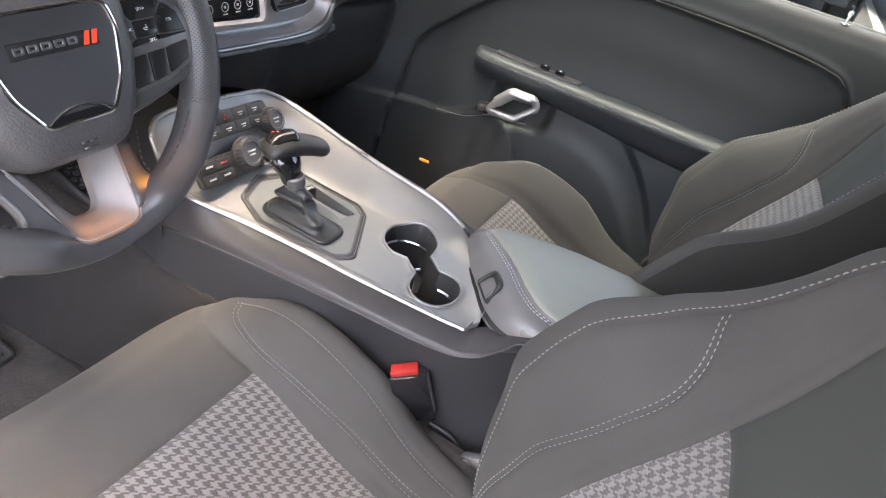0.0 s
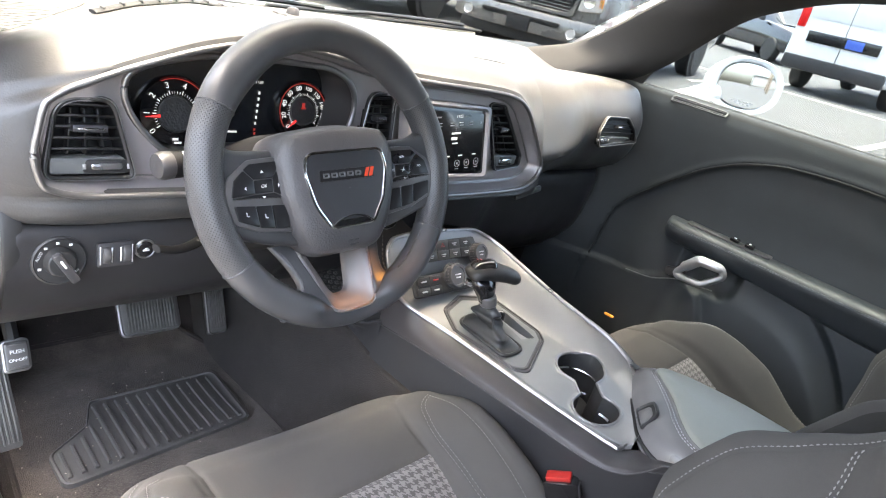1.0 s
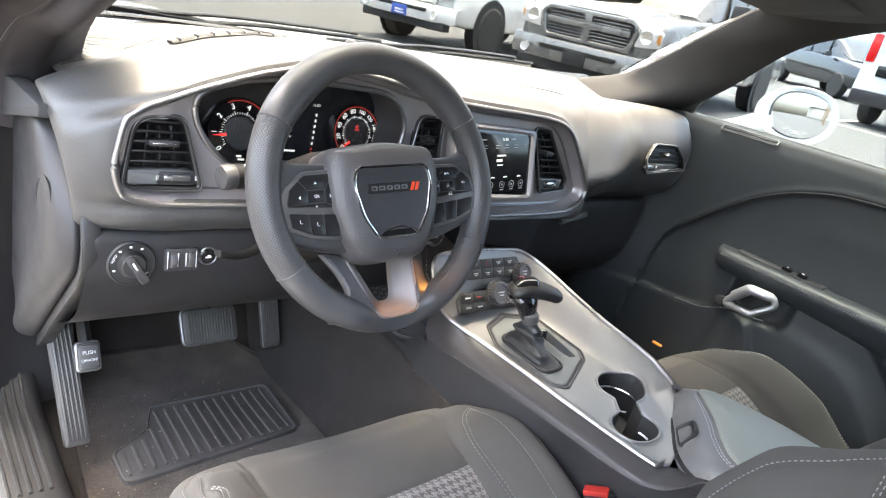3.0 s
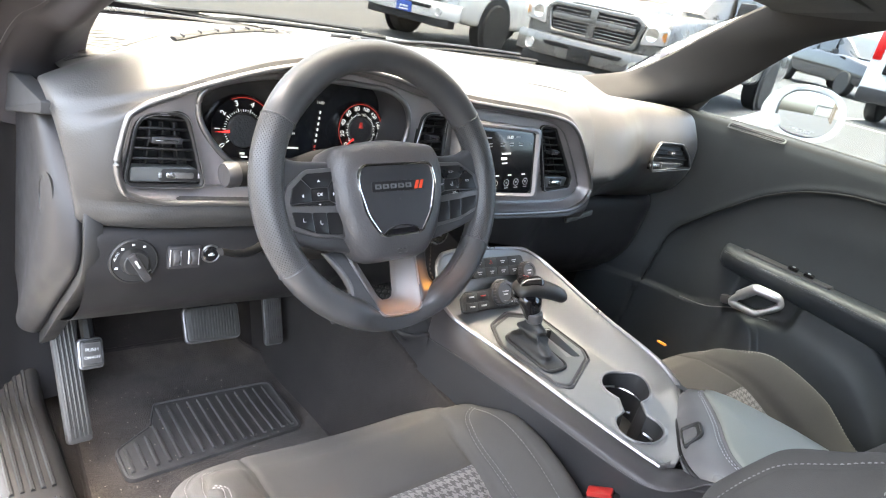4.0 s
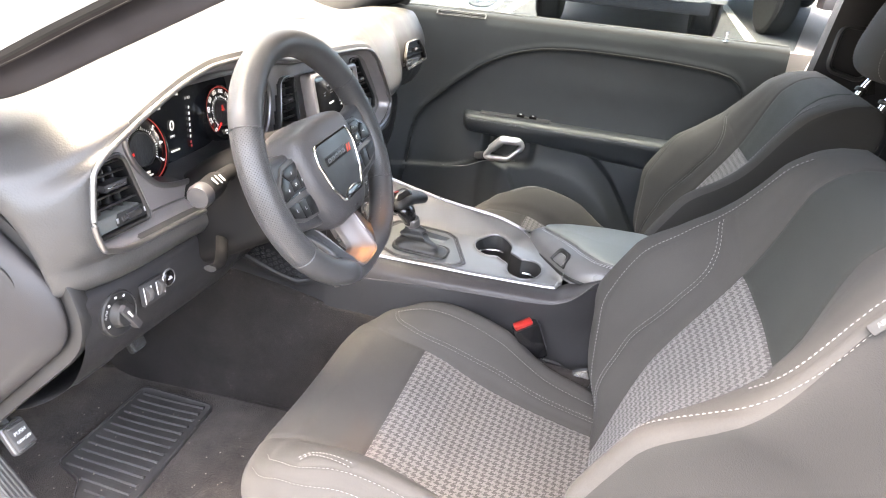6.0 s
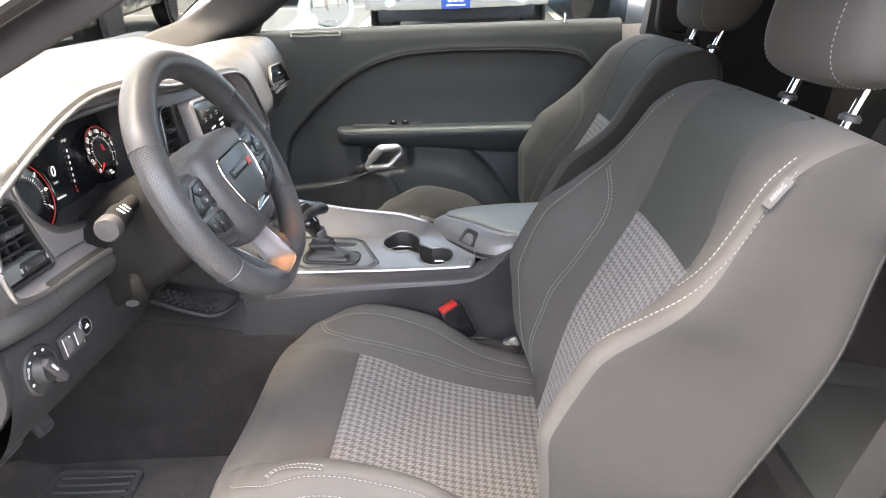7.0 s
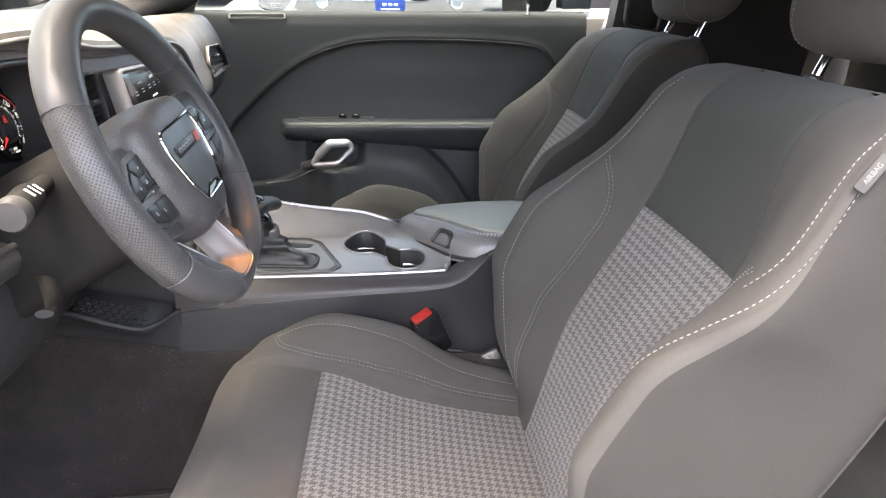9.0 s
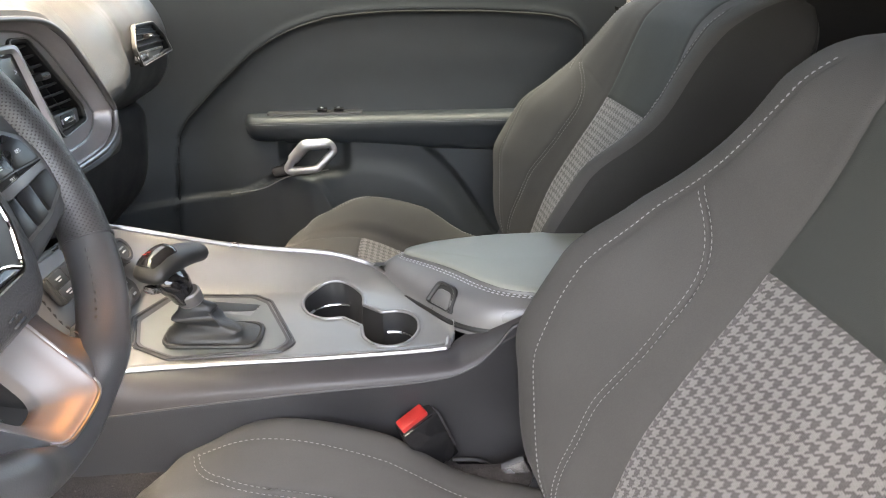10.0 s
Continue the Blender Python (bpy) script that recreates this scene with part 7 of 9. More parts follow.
tube("lid_gap", ring_of(fl, tops - 0.044)[10:108], 0.0035, DEEP, arm_, "dark gap before the lid", n=6)
# ---- passenger door ----
door = thing("passenger_door", (0.2, 0.74, 0.35), "closed black passenger door with padded armrest", "car door")
NXD, NZD = 230, 130
dxs, dzs = np.linspace(-0.46, 0.685, NXD), np.linspace(0.33, 0.985, NZD)
XD, ZD = np.meshgrid(dxs, dzs, indexing="ij")
YD = np.repeat(ev([(0.33, 0.690), (0.45, 0.700), (0.60, 0.716), (0.70, 0.730), (0.80, 0.736), (0.93, 0.735), (0.965, 0.737), (0.985, 0.743)], dzs)[None], NXD, 0)
YD = YD - 0.07 * step(-0.22, -0.46, XD)
# sunken teardrop panel under a soft crease
highz = ev([(-0.322, 0.30), (-0.308, 0.55), (-0.290, 0.685), (-0.232, 0.755), (-0.165, 0.815), (-0.105, 0.862), (-0.015, 0.905), (0.082, 0.927), (0.2, 0.933), (0.348, 0.931), (0.50, 0.922), (0.565, 0.908), (0.60, 0.87), (0.607, 0.82), (0.61, 0.70)], dxs)
sd = np.minimum(highz[:, None] - ZD, (0.606 - 0.02 * step(0.80, 0.70, ZD)) - XD)
YD = YD + 0.009 * step(-0.003, 0.010, sd) - 0.003 * np.exp(-((sd + 0.006) / 0.007) ** 2) - 0.004 * step(0.02, 0.10, sd)
# swept pocket moulding below the armrest
pz = ev([(-0.46, 0.2), (-0.08, 0.60), (-0.02, 0.672), (0.04, 0.692), (0.084, 0.695), (0.15, 0.688), (0.219, 0.668), (0.294, 0.609), (0.345, 0.541), (0.40, 0.45), (0.685, 0.2)], dxs)
pk = pz[:, None] - ZD
YD = YD - (0.016 * step(-0.001, 0.010, pk) + 0.022 * step(0.0, 0.10, pk)) * step(-0.09, 0.0, XD)
# hollow for the handle
YD = YD + 0.022 * step(0.012, -0.016, rounded_box_sdf(XD, ZD, 0.0, 0.642, 0.075, 0.045, 0.03))
lowp = ev([(-0.46, 0.545), (-0.19, 0.555), (-0.05, 0.600), (0.0, 0.59), (0.05, 0.5), (0.1, 0.3), (0.685, 0.3)], dxs)
YD = YD - 0.014 * step(-0.001, 0.006, lowp[:, None] - ZD)
sheet("door_card", np.stack([XD, YD, ZD], -1), DOOR_PAD, door, "black grained door card", flip=True, sharp=70)
# dark groove round the sunken panel
groove = [(x, hz) for x, hz in zip(dxs, highz) if 0.36 < hz and x < 0.585] + [(0.598, 0.872), (0.602, 0.84), (0.601, 0.80), (0.595, 0.76), (0.590, 0.735)]
groove = cr(np.array(groove)[::4].tolist() + [groove[-1]], 200)
gi = np.clip(np.searchsorted(dxs, groove[:, 0]), 0, NXD - 1)
gj = np.clip(np.searchsorted(dzs, groove[:, 1]), 0, NZD - 1)
gy_ = np.convolve(np.pad(YD[gi, gj], 6, mode="edge"), np.ones(13) / 13, "valid")
tube("panel_groove", np.column_stack([groove[:, 0], gy_ + 0.0005, groove[:, 1]]), 0.0026, DEEP, door, "dark groove round the panel", n=8)
rows = []
for x in np.linspace(-0.46, 0.685, 80):
    t = 0.07 * float(step(-0.22, -0.46, x))
    rows.append(np.column_stack([np.full(12, x), cr([(0.743 - t, 0.985), (0.747 - t, 0.993), (0.755 - t, 0.998), (0.772 - t, 0.999), (0.776 - t, 0.985)], 12)]))
sheet("window_ledge", rows, PILLAR, door, "grained ledge under the window", flip=True)
tube("glass_seal", [(x, 0.780 - 0.07 * float(step(-0.22, -0.46, x)), 1.0) for x in np.linspace(-0.46, 0.685, 40)], 0.004, RUBBER, door, "black window seal", n=6)
# demister slot on the ledge
gr = plate("demister_slot", outline([(-0.073, -0.009), (0.073, -0.009), (0.073, 0.009), (-0.073, 0.009)], 0.006, 4), 0.003, facing((-0.186, 0.7405, 0.9885), (0.0, -0.72, 0.69)), HARD_SMOOTH, door, "long demister slot", bevel=0.001, hole=outline([(-0.069, -0.006), (0.069, -0.006), (0.069, 0.006), (-0.069, 0.006)], 0.004, 4))
for dv in (-0.0033, 0.0033):
    block("slot_fin", (0.138, 0.0022, 0.003), facing((-0.186, 0.7405, 0.9885), (0.0, -0.72, 0.69)) @ Matrix.Translation((0, dv, 0.001)), HARD_SMOOTH, gr, bevel=0.0006, segments=1)
lathe("lock_pin", [(0.0085, 0), (0.0085, 0.003), (0.003, 0.004), (0.003, 0.016), (0.0048, 0.018), (0.0048, 0.024), (0, 0.025)], Matrix.Translation((0.526, 0.756, 0.997)), CHROME, door, "small bright lock pin", n=18)
# padded armrest with switches
rows = []
for k, x in enumerate(np.linspace(-0.152, 0.66, 70)):
    w = float(ev([(-0.152, 0.15), (-0.146, 0.55), (-0.125, 0.92), (-0.085, 1.0), (0.66, 1.0)], x))
    y1 = 0.752
    y0 = 0.752 - 0.064 * w
    zt = 0.722 - 0.004 * (x + 0.1)
    zb = zt - (0.058 + 0.036 * float(step(-0.1, 0.45, x))) * (0.55 + 0.45 * w)
    pts = [(y1, zt + 0.004), (y0 + 0.018, zt + 0.001), (y0 + 0.005, zt - 0.006), (y0, zt - 0.018), (y0 + 0.004, zt - 0.034), (y0 + 0.020, zb * 0.7 + zt * 0.3 - 0.012), (y1 - 0.012, zb), (y1, zb - 0.012)]
    rows.append(np.column_stack([np.full(26, x), cr(pts, 26)]))
arm_d = sheet("armrest", rows, DOOR_PAD, door, "padded black armrest", flip=False)
for zoff, yoff in ((-0.0105, 0.0012), (-0.0135, 0.0004)):
    st = np.array([(x, 0.752 - 0.064 * float(ev([(-0.152, 0.3), (-0.125, 0.92), (-0.085, 1.0), (0.66, 1.0)], x)) + yoff, 0.722 - 0.004 * (x + 0.1) + zoff) for x in np.linspace(-0.135, 0.62, 120)])
    stitches("stitching", st, np.tile((0.0, -1.0, 0.3), (120, 1)), GREY_MARK, arm_d, width=0.0009)
sw = plate("switch_panel", outline([(-0.108, -0.008), (-0.09, -0.014), (0.10, -0.012), (0.10, 0.018), (-0.108, 0.018)], 0.008, 5), 0.005, facing((0.01, 0.725, 0.7235), (0, -0.05, 1), (0, 1, 0)), HARD_SMOOTH, door, "black switch panel on the armrest", bevel=0.002)
for x in (0.004, 0.04):
    block("window_switch", (0.022, 0.012, 0.008), Matrix.Translation((x + 0.02, 0.718, 0.734)) @ pose(0, 0, 0, 10), GLOSS, sw, bevel=0.003)
    bars("switch_mark", [(0, 0, 0.006, 0.003)], facing((x + 0.02, 0.716, 0.7388), (0, -0.2, 1), (0, 1, 0)), WHITE_MARK, sw)
# chrome pull handle: an open rounded loop
HANDLE_SATIN = surf("satin_silver_handle", (0.5, 0.5, 0.515), 0.4, metal=0.85, vary=0.05)
hl = outline([(-0.060, 0.612), (0.010, 0.618), (0.050, 0.656), (0.040, 0.672), (-0.010, 0.672), (-0.040, 0.640)], [0.016, 0.018, 0.014, 0.013, 0.018, 0.03], 8)
hp = np.column_stack([hl[:, 0], 0.668 + 0.012 * np.sin((hl[:, 0] + 0.06) / 0.11 * np.pi) * -1, hl[:, 1]])
sheet("door_handle", tube_points(hp, ev([(0, 0.0085), (0.2, 0.0085), (0.5, 0.0080), (0.75, 0.0125), (0.92, 0.0125), (1, 0.0085)], np.linspace(0, 1, len(hp))), 14, True, 1.25, up=(0.0, 1, 0.02)), HANDLE_SATIN, door, "satin chrome pull handle", cu=True, cv=True, flip=True)
block("handle_hinge", (0.05, 0.02, 0.022), Matrix.Translation((-0.070, 0.700, 0.606)) @ pose(0, 0, 0, 0, -12, 0), HARD_SMOOTH, door, "dark handle mount", bevel=0.007)
tube("handle_trim", cr([(-0.19, 0.690, 0.556), (-0.12, 0.693, 0.566), (-0.06, 0.693, 0.592), (-0.005, 0.690, 0.600), (0.03, 0.692, 0.606)], 30), 0.0014, TRIM_EDGE, door, "thin bright line under the handle", n=6)
psg_glass = []
for q in np.linspace(0, 1, 14):
    psg_glass.append([(-0.44 + (0.70 + 0.44) * k / 20 + 0.30 * q * (1 - k / 20), 0.779 - 0.19 * q ** 1.3 - 0.07 * float(step(-0.22, -0.46, -0.44 + 1.14 * k / 20)) * (1 - q), 0.99 + 0.30 * q) for k in range(21)])
tagged(thick("window_1", psg_glass, (0, 0.004, 0), SIDE_GLASS), "clear side window of the passenger door", "window", kind="structure")

# outside mirror
om = thing("door_mirror", (-0.26, 0.86, 1.0), "white door mirror with its oval glass", "car mirror")
GM = facing((-0.178, 0.955, 1.056), (0.857, -0.515, 0.018))
rows = []
for s, z in ((0.0, -0.085), (0.35, -0.078), (0.62, -0.06), (0.82, -0.035), (0.95, -0.012), (1.0, 0.0), (0.965, 0.004), (0.84, 0.001), (0.81, -0.003)):
    a = np.linspace(0, 2 * np.pi, 48, endpoint=False)
    cx, sx = np.cos(a), np.sin(a)
    p_ = np.column_stack([0.110 * s * np.sign(cx) * np.abs(cx) ** 0.85, 0.071 * s * np.sign(sx) * np.abs(sx) ** 0.85, np.full(48, z)])
    rows.append(p_ @ np.array(GM)[:3, :3].T + np.array(GM)[:3, 3] + np.array((0.0, 0.75, 0.1)) * z)
sheet("housing", rows, WHITE_PAINT, om, "white painted housing", cv=True)
a = np.linspace(0, 2 * np.pi, 48, endpoint=False)
rows = []
for s_ in np.linspace(1.0, 0.02, 12):
    p_ = np.column_stack([0.088 * s_ * np.sign(np.cos(a)) * np.abs(np.cos(a)) ** 0.85, 0.055 * s_ * np.sign(np.sin(a)) * np.abs(np.sin(a)) ** 0.85])
    p_ = np.column_stack([p_, 0.0035 - (p_[:, 0] ** 2 + p_[:, 1] ** 2) / 2.4])
    rows.append(p_ @ np.array(GM)[:3, :3].T + np.array(GM)[:3, 3])
sheet("mirror_glass", rows, MIRROR, om, "convex mirror glass", cv=True, sharp=0)
bars("warning_text", [(-0.03 + 0.012 * k, -0.040, 0.009, 0.003) for k in range(6)] + [(-0.015 + 0.012 * k, -0.046, 0.009, 0.003) for k in range(4)], GM @ Matrix.Translation((0, 0, 0.0036)), GREY_MARK, om)
tube("mirror_arm", cr([(-0.30, 0.785, 0.972), (-0.285, 0.825, 0.985), (-0.262, 0.865, 1.003), (-0.235, 0.905, 1.025)], 20), ev([(0, 0.026), (0.5, 0.028), (1, 0.034)], np.linspace(0, 1, 20)), WHITE_PAINT, om, "white painted arm", n=18, flat=0.75)
# door skin outside
rows = []
for x in np.linspace(-0.62, 0.75, 30):
    rows.append(np.column_stack([np.full(16, x), cr([(0.785, 0.985), (0.83, 0.95), (0.90, 0.85), (0.93, 0.70), (0.92, 0.5), (0.88, 0.32)], 16)]))
sheet("outer_skin", rows, WHITE_PAINT, door, "white painted outer skin")

# ---- shell: pillars, roof, windscreen, sill ----
rows = []
for x in np.linspace(-0.16, 1.45, 40):
    y = np.linspace(-0.62, 0.585, 36)
    rows.append(np.column_stack([np.full(36, x), y, 1.262 + 0.075 * float(step(-0.16, 0.45, x)) - 0.035 * ((y + 0.02) / 0.6) ** 4 - 0.10 * float(step(0.8, 1.5, x)) + 0.06 * (y - 0.45)]))
tagged(thick("ceiling", rows, (0, 0, 0.03), LINER), "dark fabric headliner of the car", "ceiling", kind="structure")


front = cr([(-0.69, 0.585, 0.984), (-0.62, 0.605, 1.010), (-0.56, 0.618, 1.030), (-0.50, 0.628, 1.055), (-0.40, 0.605, 1.112), (-0.278, 0.56, 1.186), (-0.165, 0.535, 1.255), (-0.06, 0.52, 1.285), (0.3, 0.52, 1.325), (0.9, 0.52, 1.32)], 60)
rear = cr([(-0.42, 0.735, 0.995), (-0.345, 0.71, 1.015), (-0.25, 0.675, 1.075), (-0.114, 0.625, 1.184), (-0.02, 0.605, 1.228), (0.10, 0.597, 1.262), (0.4, 0.590, 1.292), (0.9, 0.590, 1.29)], 60)
rings = []
for k, (a_, b_) in enumerate(zip(front, rear)):
    flare = float(step(0.30, 0.0, k / 59))
    m_ = (a_ + b_) / 2 + np.array((0.02 * flare, -0.016 - 0.05 * flare, -0.012 - 0.022 * flare))
    o_ = (a_ + b_) / 2 + np.array((0.0, 0.035, 0.03))
    rings.append(cr([a_, a_ * 0.7 + m_ * 0.3 + (0, -0.006, -0.004), m_, b_ * 0.7 + m_ * 0.3 + (0, -0.006, -0.004), b_, b_ * 0.5 + o_ * 0.5 + (0, 0.012, 0.008), o_, a_ * 0.5 + o_ * 0.5 + (0, 0.010, 0.01)], 28, closed=True))
tagged(sheet("pillar_right", rings, PILLAR, cv=True, caps=True, flip=True), "dark trimmed windscreen pillar and roof rail", "pillar", kind="structure")
# driver's pillar, seen through the open doorway: trim, drawn lip highlight, dark flange, gap strip and white body side
# by side
edge_l = cr([(-0.545, -0.676, 0.80), (-0.522, -0.679, 0.845), (-0.507, -0.680, 0.883), (-0.475, -0.681, 0.916), (-0.389, -0.684, 0.962), (-0.31, -0.690, 0.980), (-0.233, -0.697, 1.002), (-0.134, -0.690, 1.05), (-0.034, -0.680, 1.10), (0.065, -0.670, 1.15), (0.18, -0.655, 1.20), (0.35, -0.64, 1.245), (0.62, -0.63, 1.275), (0.95, -0.63, 1.28)], 90)
trim_l, flange_l, body_l, line_l, gap_l = [], [], [], [], []
for k, a_ in enumerate(edge_l):
    w = float(step(0.42, 0.12, k / 89))
    b_ = a_ + np.array((0, -0.004 - 0.044 * w, 0.034 - 0.026 * w))
    d_ = b_ + np.array((0, -0.046, -0.006))
    trim_l.append(cr([a_ + np.array((-0.02, 0.06, 0.045)), a_ + np.array((-0.004, 0.020, 0.010)), a_, (a_ + b_) / 2 + np.array((0, -0.008, 0)), b_], 20))
    flange_l.append(cr([b_ + np.array((0, 0.001, -0.004)), b_ + np.array((0, -0.010, 0.003)), b_ + np.array((0, -0.022, 0.007)), b_ + np.array((0, -0.036, 0.001)), d_], 16))
    body_l.append(cr([d_ + np.array((0, -0.004, 0)), d_ + np.array((0, -0.016, 0.006)), d_ + np.array((0, -0.036, 0.012)), d_ + np.array((0, -0.060, 0.040)), d_ + np.array((0, -0.070, 0.10)), d_ + np.array((0, -0.02, 0.15))], 20))
    line_l.append(b_ + np.array((0, -0.002, 0.0)))
    gap_l.append(d_ + np.array((0, -0.002, 0.001)))
pl_ = tagged(sheet("pillar_left", trim_l, PILLAR_DARK, flip=True), "dark trimmed windscreen pillar of the open doorway", "pillar", kind="structure")
sheet("door_flange", flange_l, PILLAR_DARK, pl_, "dark rubber covered flange", flip=True)
sheet("body_rail", body_l, WHITE_PAINT, pl_, "white painted body rail", flip=True)
# the highlight along the seal's lip, drawn as a pale metal tube
tube("lip_highlight", line_l, 0.0016, TRIM_EDGE, pl_, "fine pale tube drawn as the highlight on the seal's lip", n=6)
# the dark gap between flange and body, put in as a black strip
tube("gap_strip", gap_l, 0.005, DEEP, pl_, "black strip drawn for the dark gap before the body rail", n=8)
block("corner_filler", (0.06, 0.012, 0.09), Matrix.Translation((-0.36, 0.728, 1.03)) @ pose(0, 0, 0, 0, 30, 0), HARD_SMOOTH, door, "black corner filler at the mirror", bevel=0.005)
for nm, sg, y0 in (("pillar_rear_right", 1, 0.0), ("pillar_rear_left", -1, -0.05)):
    p_ = np.array([[(0.685 + 0.06 * q + dx_, sg * (0.765 - 0.17 * q ** 1.3) + y0 + sg * dy_, 0.33 + 0.97 * min(1, q * 1.0)) for dx_, dy_ in ((0, 0), (0.0, -0.03), (0.03, -0.04), (0.12, -0.03), (0.55, -0.02), (0.55, 0.03), (0.0, 0.03))] for q in np.linspace(0, 1, 14) ** 0.8])
    if sg > 0:
        tagged(sheet(nm, p_, HARD, cv=True, caps=True, flip=sg < 0), "dark rear pillar and side trim", "pillar", kind="structure")
# added out of view, to keep side light off the rear bench
rows = [[(x, -0.70 - 0.06 * (1 - abs(2 * q - 1)) + 0.13 * max(0.0, q - 0.6), 0.30 + 0.93 * q) for x in np.linspace(0.86, 1.7, 10)] for q in np.linspace(0, 1, 14)]
tagged(thick("quarter_left", rows, (0, -0.06, 0), HARD, flip=False), "dark trimmed rear quarter behind the driver's door", "quarter panel", kind="structure")
# solid across the quarter window as well, so the rear cabin stays dark
rows = [[(x, 0.735 - 0.12 * max(0.0, q - 0.6), 0.30 + 1.03 * q) for x in np.linspace(0.90, 1.7, 10)] for q in np.linspace(0, 1, 14)]
tagged(thick("quarter_right", rows, (0, 0.05, 0), HARD, flip=True), "dark trimmed rear quarter beside the rear bench", "quarter panel", kind="structure")
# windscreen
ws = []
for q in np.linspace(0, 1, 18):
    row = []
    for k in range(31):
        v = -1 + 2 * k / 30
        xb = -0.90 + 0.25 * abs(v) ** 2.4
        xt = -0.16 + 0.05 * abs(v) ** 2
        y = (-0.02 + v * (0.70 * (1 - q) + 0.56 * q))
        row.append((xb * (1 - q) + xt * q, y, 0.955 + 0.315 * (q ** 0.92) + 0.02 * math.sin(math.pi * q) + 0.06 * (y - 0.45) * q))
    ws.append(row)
w_ = tagged(thick("window_2", ws, (-0.003, 0, 0.004), VIEW_DIM_GLASS), "clear windscreen, coloured dark to dim the bright view outside", "window", kind="structure")
# casts no shadow, so daylight reaches the cabin without the glass's dark colour
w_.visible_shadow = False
FRIT = surf("black_glass_border", (0.01, 0.01, 0.01), 0.3, vary=0.05)
tagged(tube("trim", [ws[0][k] for k in range(31)], 0.012, FRIT, n=8, flat=0.4), "black border along the windscreen's foot", "trim", kind="structure")
# rear-view mirror
rv = thing("rear_view_mirror", (-0.17, -0.02, 1.19), "black rear-view mirror under the roof", "car mirror")
block("mirror_housing", (0.035, 0.24, 0.065), Matrix.Translation((-0.17, 0.0, 1.198)) @ pose(0, 0, 0, 8, 8, 0), HARD_SMOOTH, rv, bevel=0.014, segments=3)
tube("mirror_stem", [(-0.185, -0.01, 1.21), (-0.22, -0.02, 1.235), (-0.25, -0.02, 1.252)], 0.012, HARD_SMOOTH, rv, n=10)
# sun visor over the passenger
vis = thing("sun_visor", (-0.05, 0.33, 1.27), "dark folded sun visor", "sun visor")
block("visor_flap", (0.17, 0.36, 0.018), Matrix.Translation((-0.045, 0.33, 1.258)) @ pose(0, 0, 0, 0, -9, 0), LINER, vis, bevel=0.007)
tube("visor_hinge", [(-0.13, 0.50, 1.255), (-0.10, 0.515, 1.262), (-0.07, 0.515, 1.268)], 0.008, HARD_SMOOTH, vis, n=10)

# overhead lamp that tints the wheel's lower spoke
ol = thing("overhead_lamp", (-0.02, -0.03, 1.235), "small amber ambient lamp under the roof", "lamp")
lathe("lamp_bezel", [(0.010, 0.004), (0.010, -0.004), (0.006, -0.005), (0.005, -0.003)], Matrix.Translation((-0.02, -0.03, 1.236)), HARD_SMOOTH, ol, n=20)
lathe("lamp_lens", [(0.0, -0.002), (0.005, -0.002), (0.005, -0.003), (0.0, -0.0035)], Matrix.Translation((-0.02, -0.03, 1.236)), LIT_AMBER, ol, "amber lens", n=16)
amber_spot = new("amber_spot", bpy.data.lights.new("amber_spot", "SPOT"))
amber_spot.data.energy, amber_spot.data.color, amber_spot.data.shadow_soft_size = 0.55, (1.0, 0.42, 0.08), 0.006
amber_spot.data.spot_size, amber_spot.data.spot_blend = radians(11), 0.8
amber_spot.matrix_world = look((-0.02, -0.03, 1.226), (-0.005, -0.355, 0.745))

# driver's sill with a ribbed scuff plate, hinge post
sill = thing("door_sill", (0.0, -0.72, 0.05), "white door sill with a ribbed black scuff plate", "door sill")
rows = []
for x in np.linspace(-0.72, 1.2, 30):
    rows.append(np.column_stack([np.full(18, x), cr([(-0.86, 0.10), (-0.865, 0.22), (-0.84, 0.30), (-0.80, 0.325), (-0.77, 0.33), (-0.755, 0.335)], 18)]))
sheet("outer_sill", rows, WHITE_PAINT, sill, "white painted sill", flip=True)
rows = []
for x in np.linspace(-0.70, 1.2, 60):
    up = 0.10 * float(step(-0.5, -0.70, x))
    rows.append(np.column_stack([np.full(24, x), cr([(-0.758, 0.334 + up), (-0.74, 0.345 + up), (-0.70, 0.345 + up), (-0.672, 0.342 + up), (-0.660, 0.325 + up), (-0.655, 0.29), (-0.652, 0.25)], 24)]))
sheet("scuff_plate", rows, SCUFF, sill, "black plastic scuff plate", flip=True)
for k in range(5):
    y = -0.738 + 0.013 * k
    tube("rib", [(x, y, 0.3465 + 0.10 * float(step(-0.5, -0.70, x))) for x in np.linspace(-0.66, -0.30, 24)], 0.0032, SCUFF, sill, n=6)
    tube("rib", [(x, y, 0.3465) for x in np.linspace(-0.275, 0.9, 24)], 0.0032, SCUFF, sill, n=6)
post = []
for z in np.linspace(0.30, 0.96, 20):
    f_ = 0.12 * (1 - (z - 0.3) / 0.66)
    post.append(np.column_stack([cr([(-0.62, -0.60), (-0.60, -0.68), (-0.56, -0.735), (-0.53, -0.765), (-0.54, -0.80), (-0.60, -0.84), (-0.72, -0.86)], 24) + (f_ * 0.3, 0), np.full(24, z)]))
tagged(sheet("hinge_post", post, HARD, flip=False), "dark trimmed hinge post of the open driver's door", "pillar", kind="structure")
# firewall that closes the front of the footwells
rows = [[(-0.98 + 0.10 * q, y, 0.30 + 0.66 * q) for y in np.linspace(-0.86, 0.80, 12)] for q in np.linspace(0, 1, 8)]
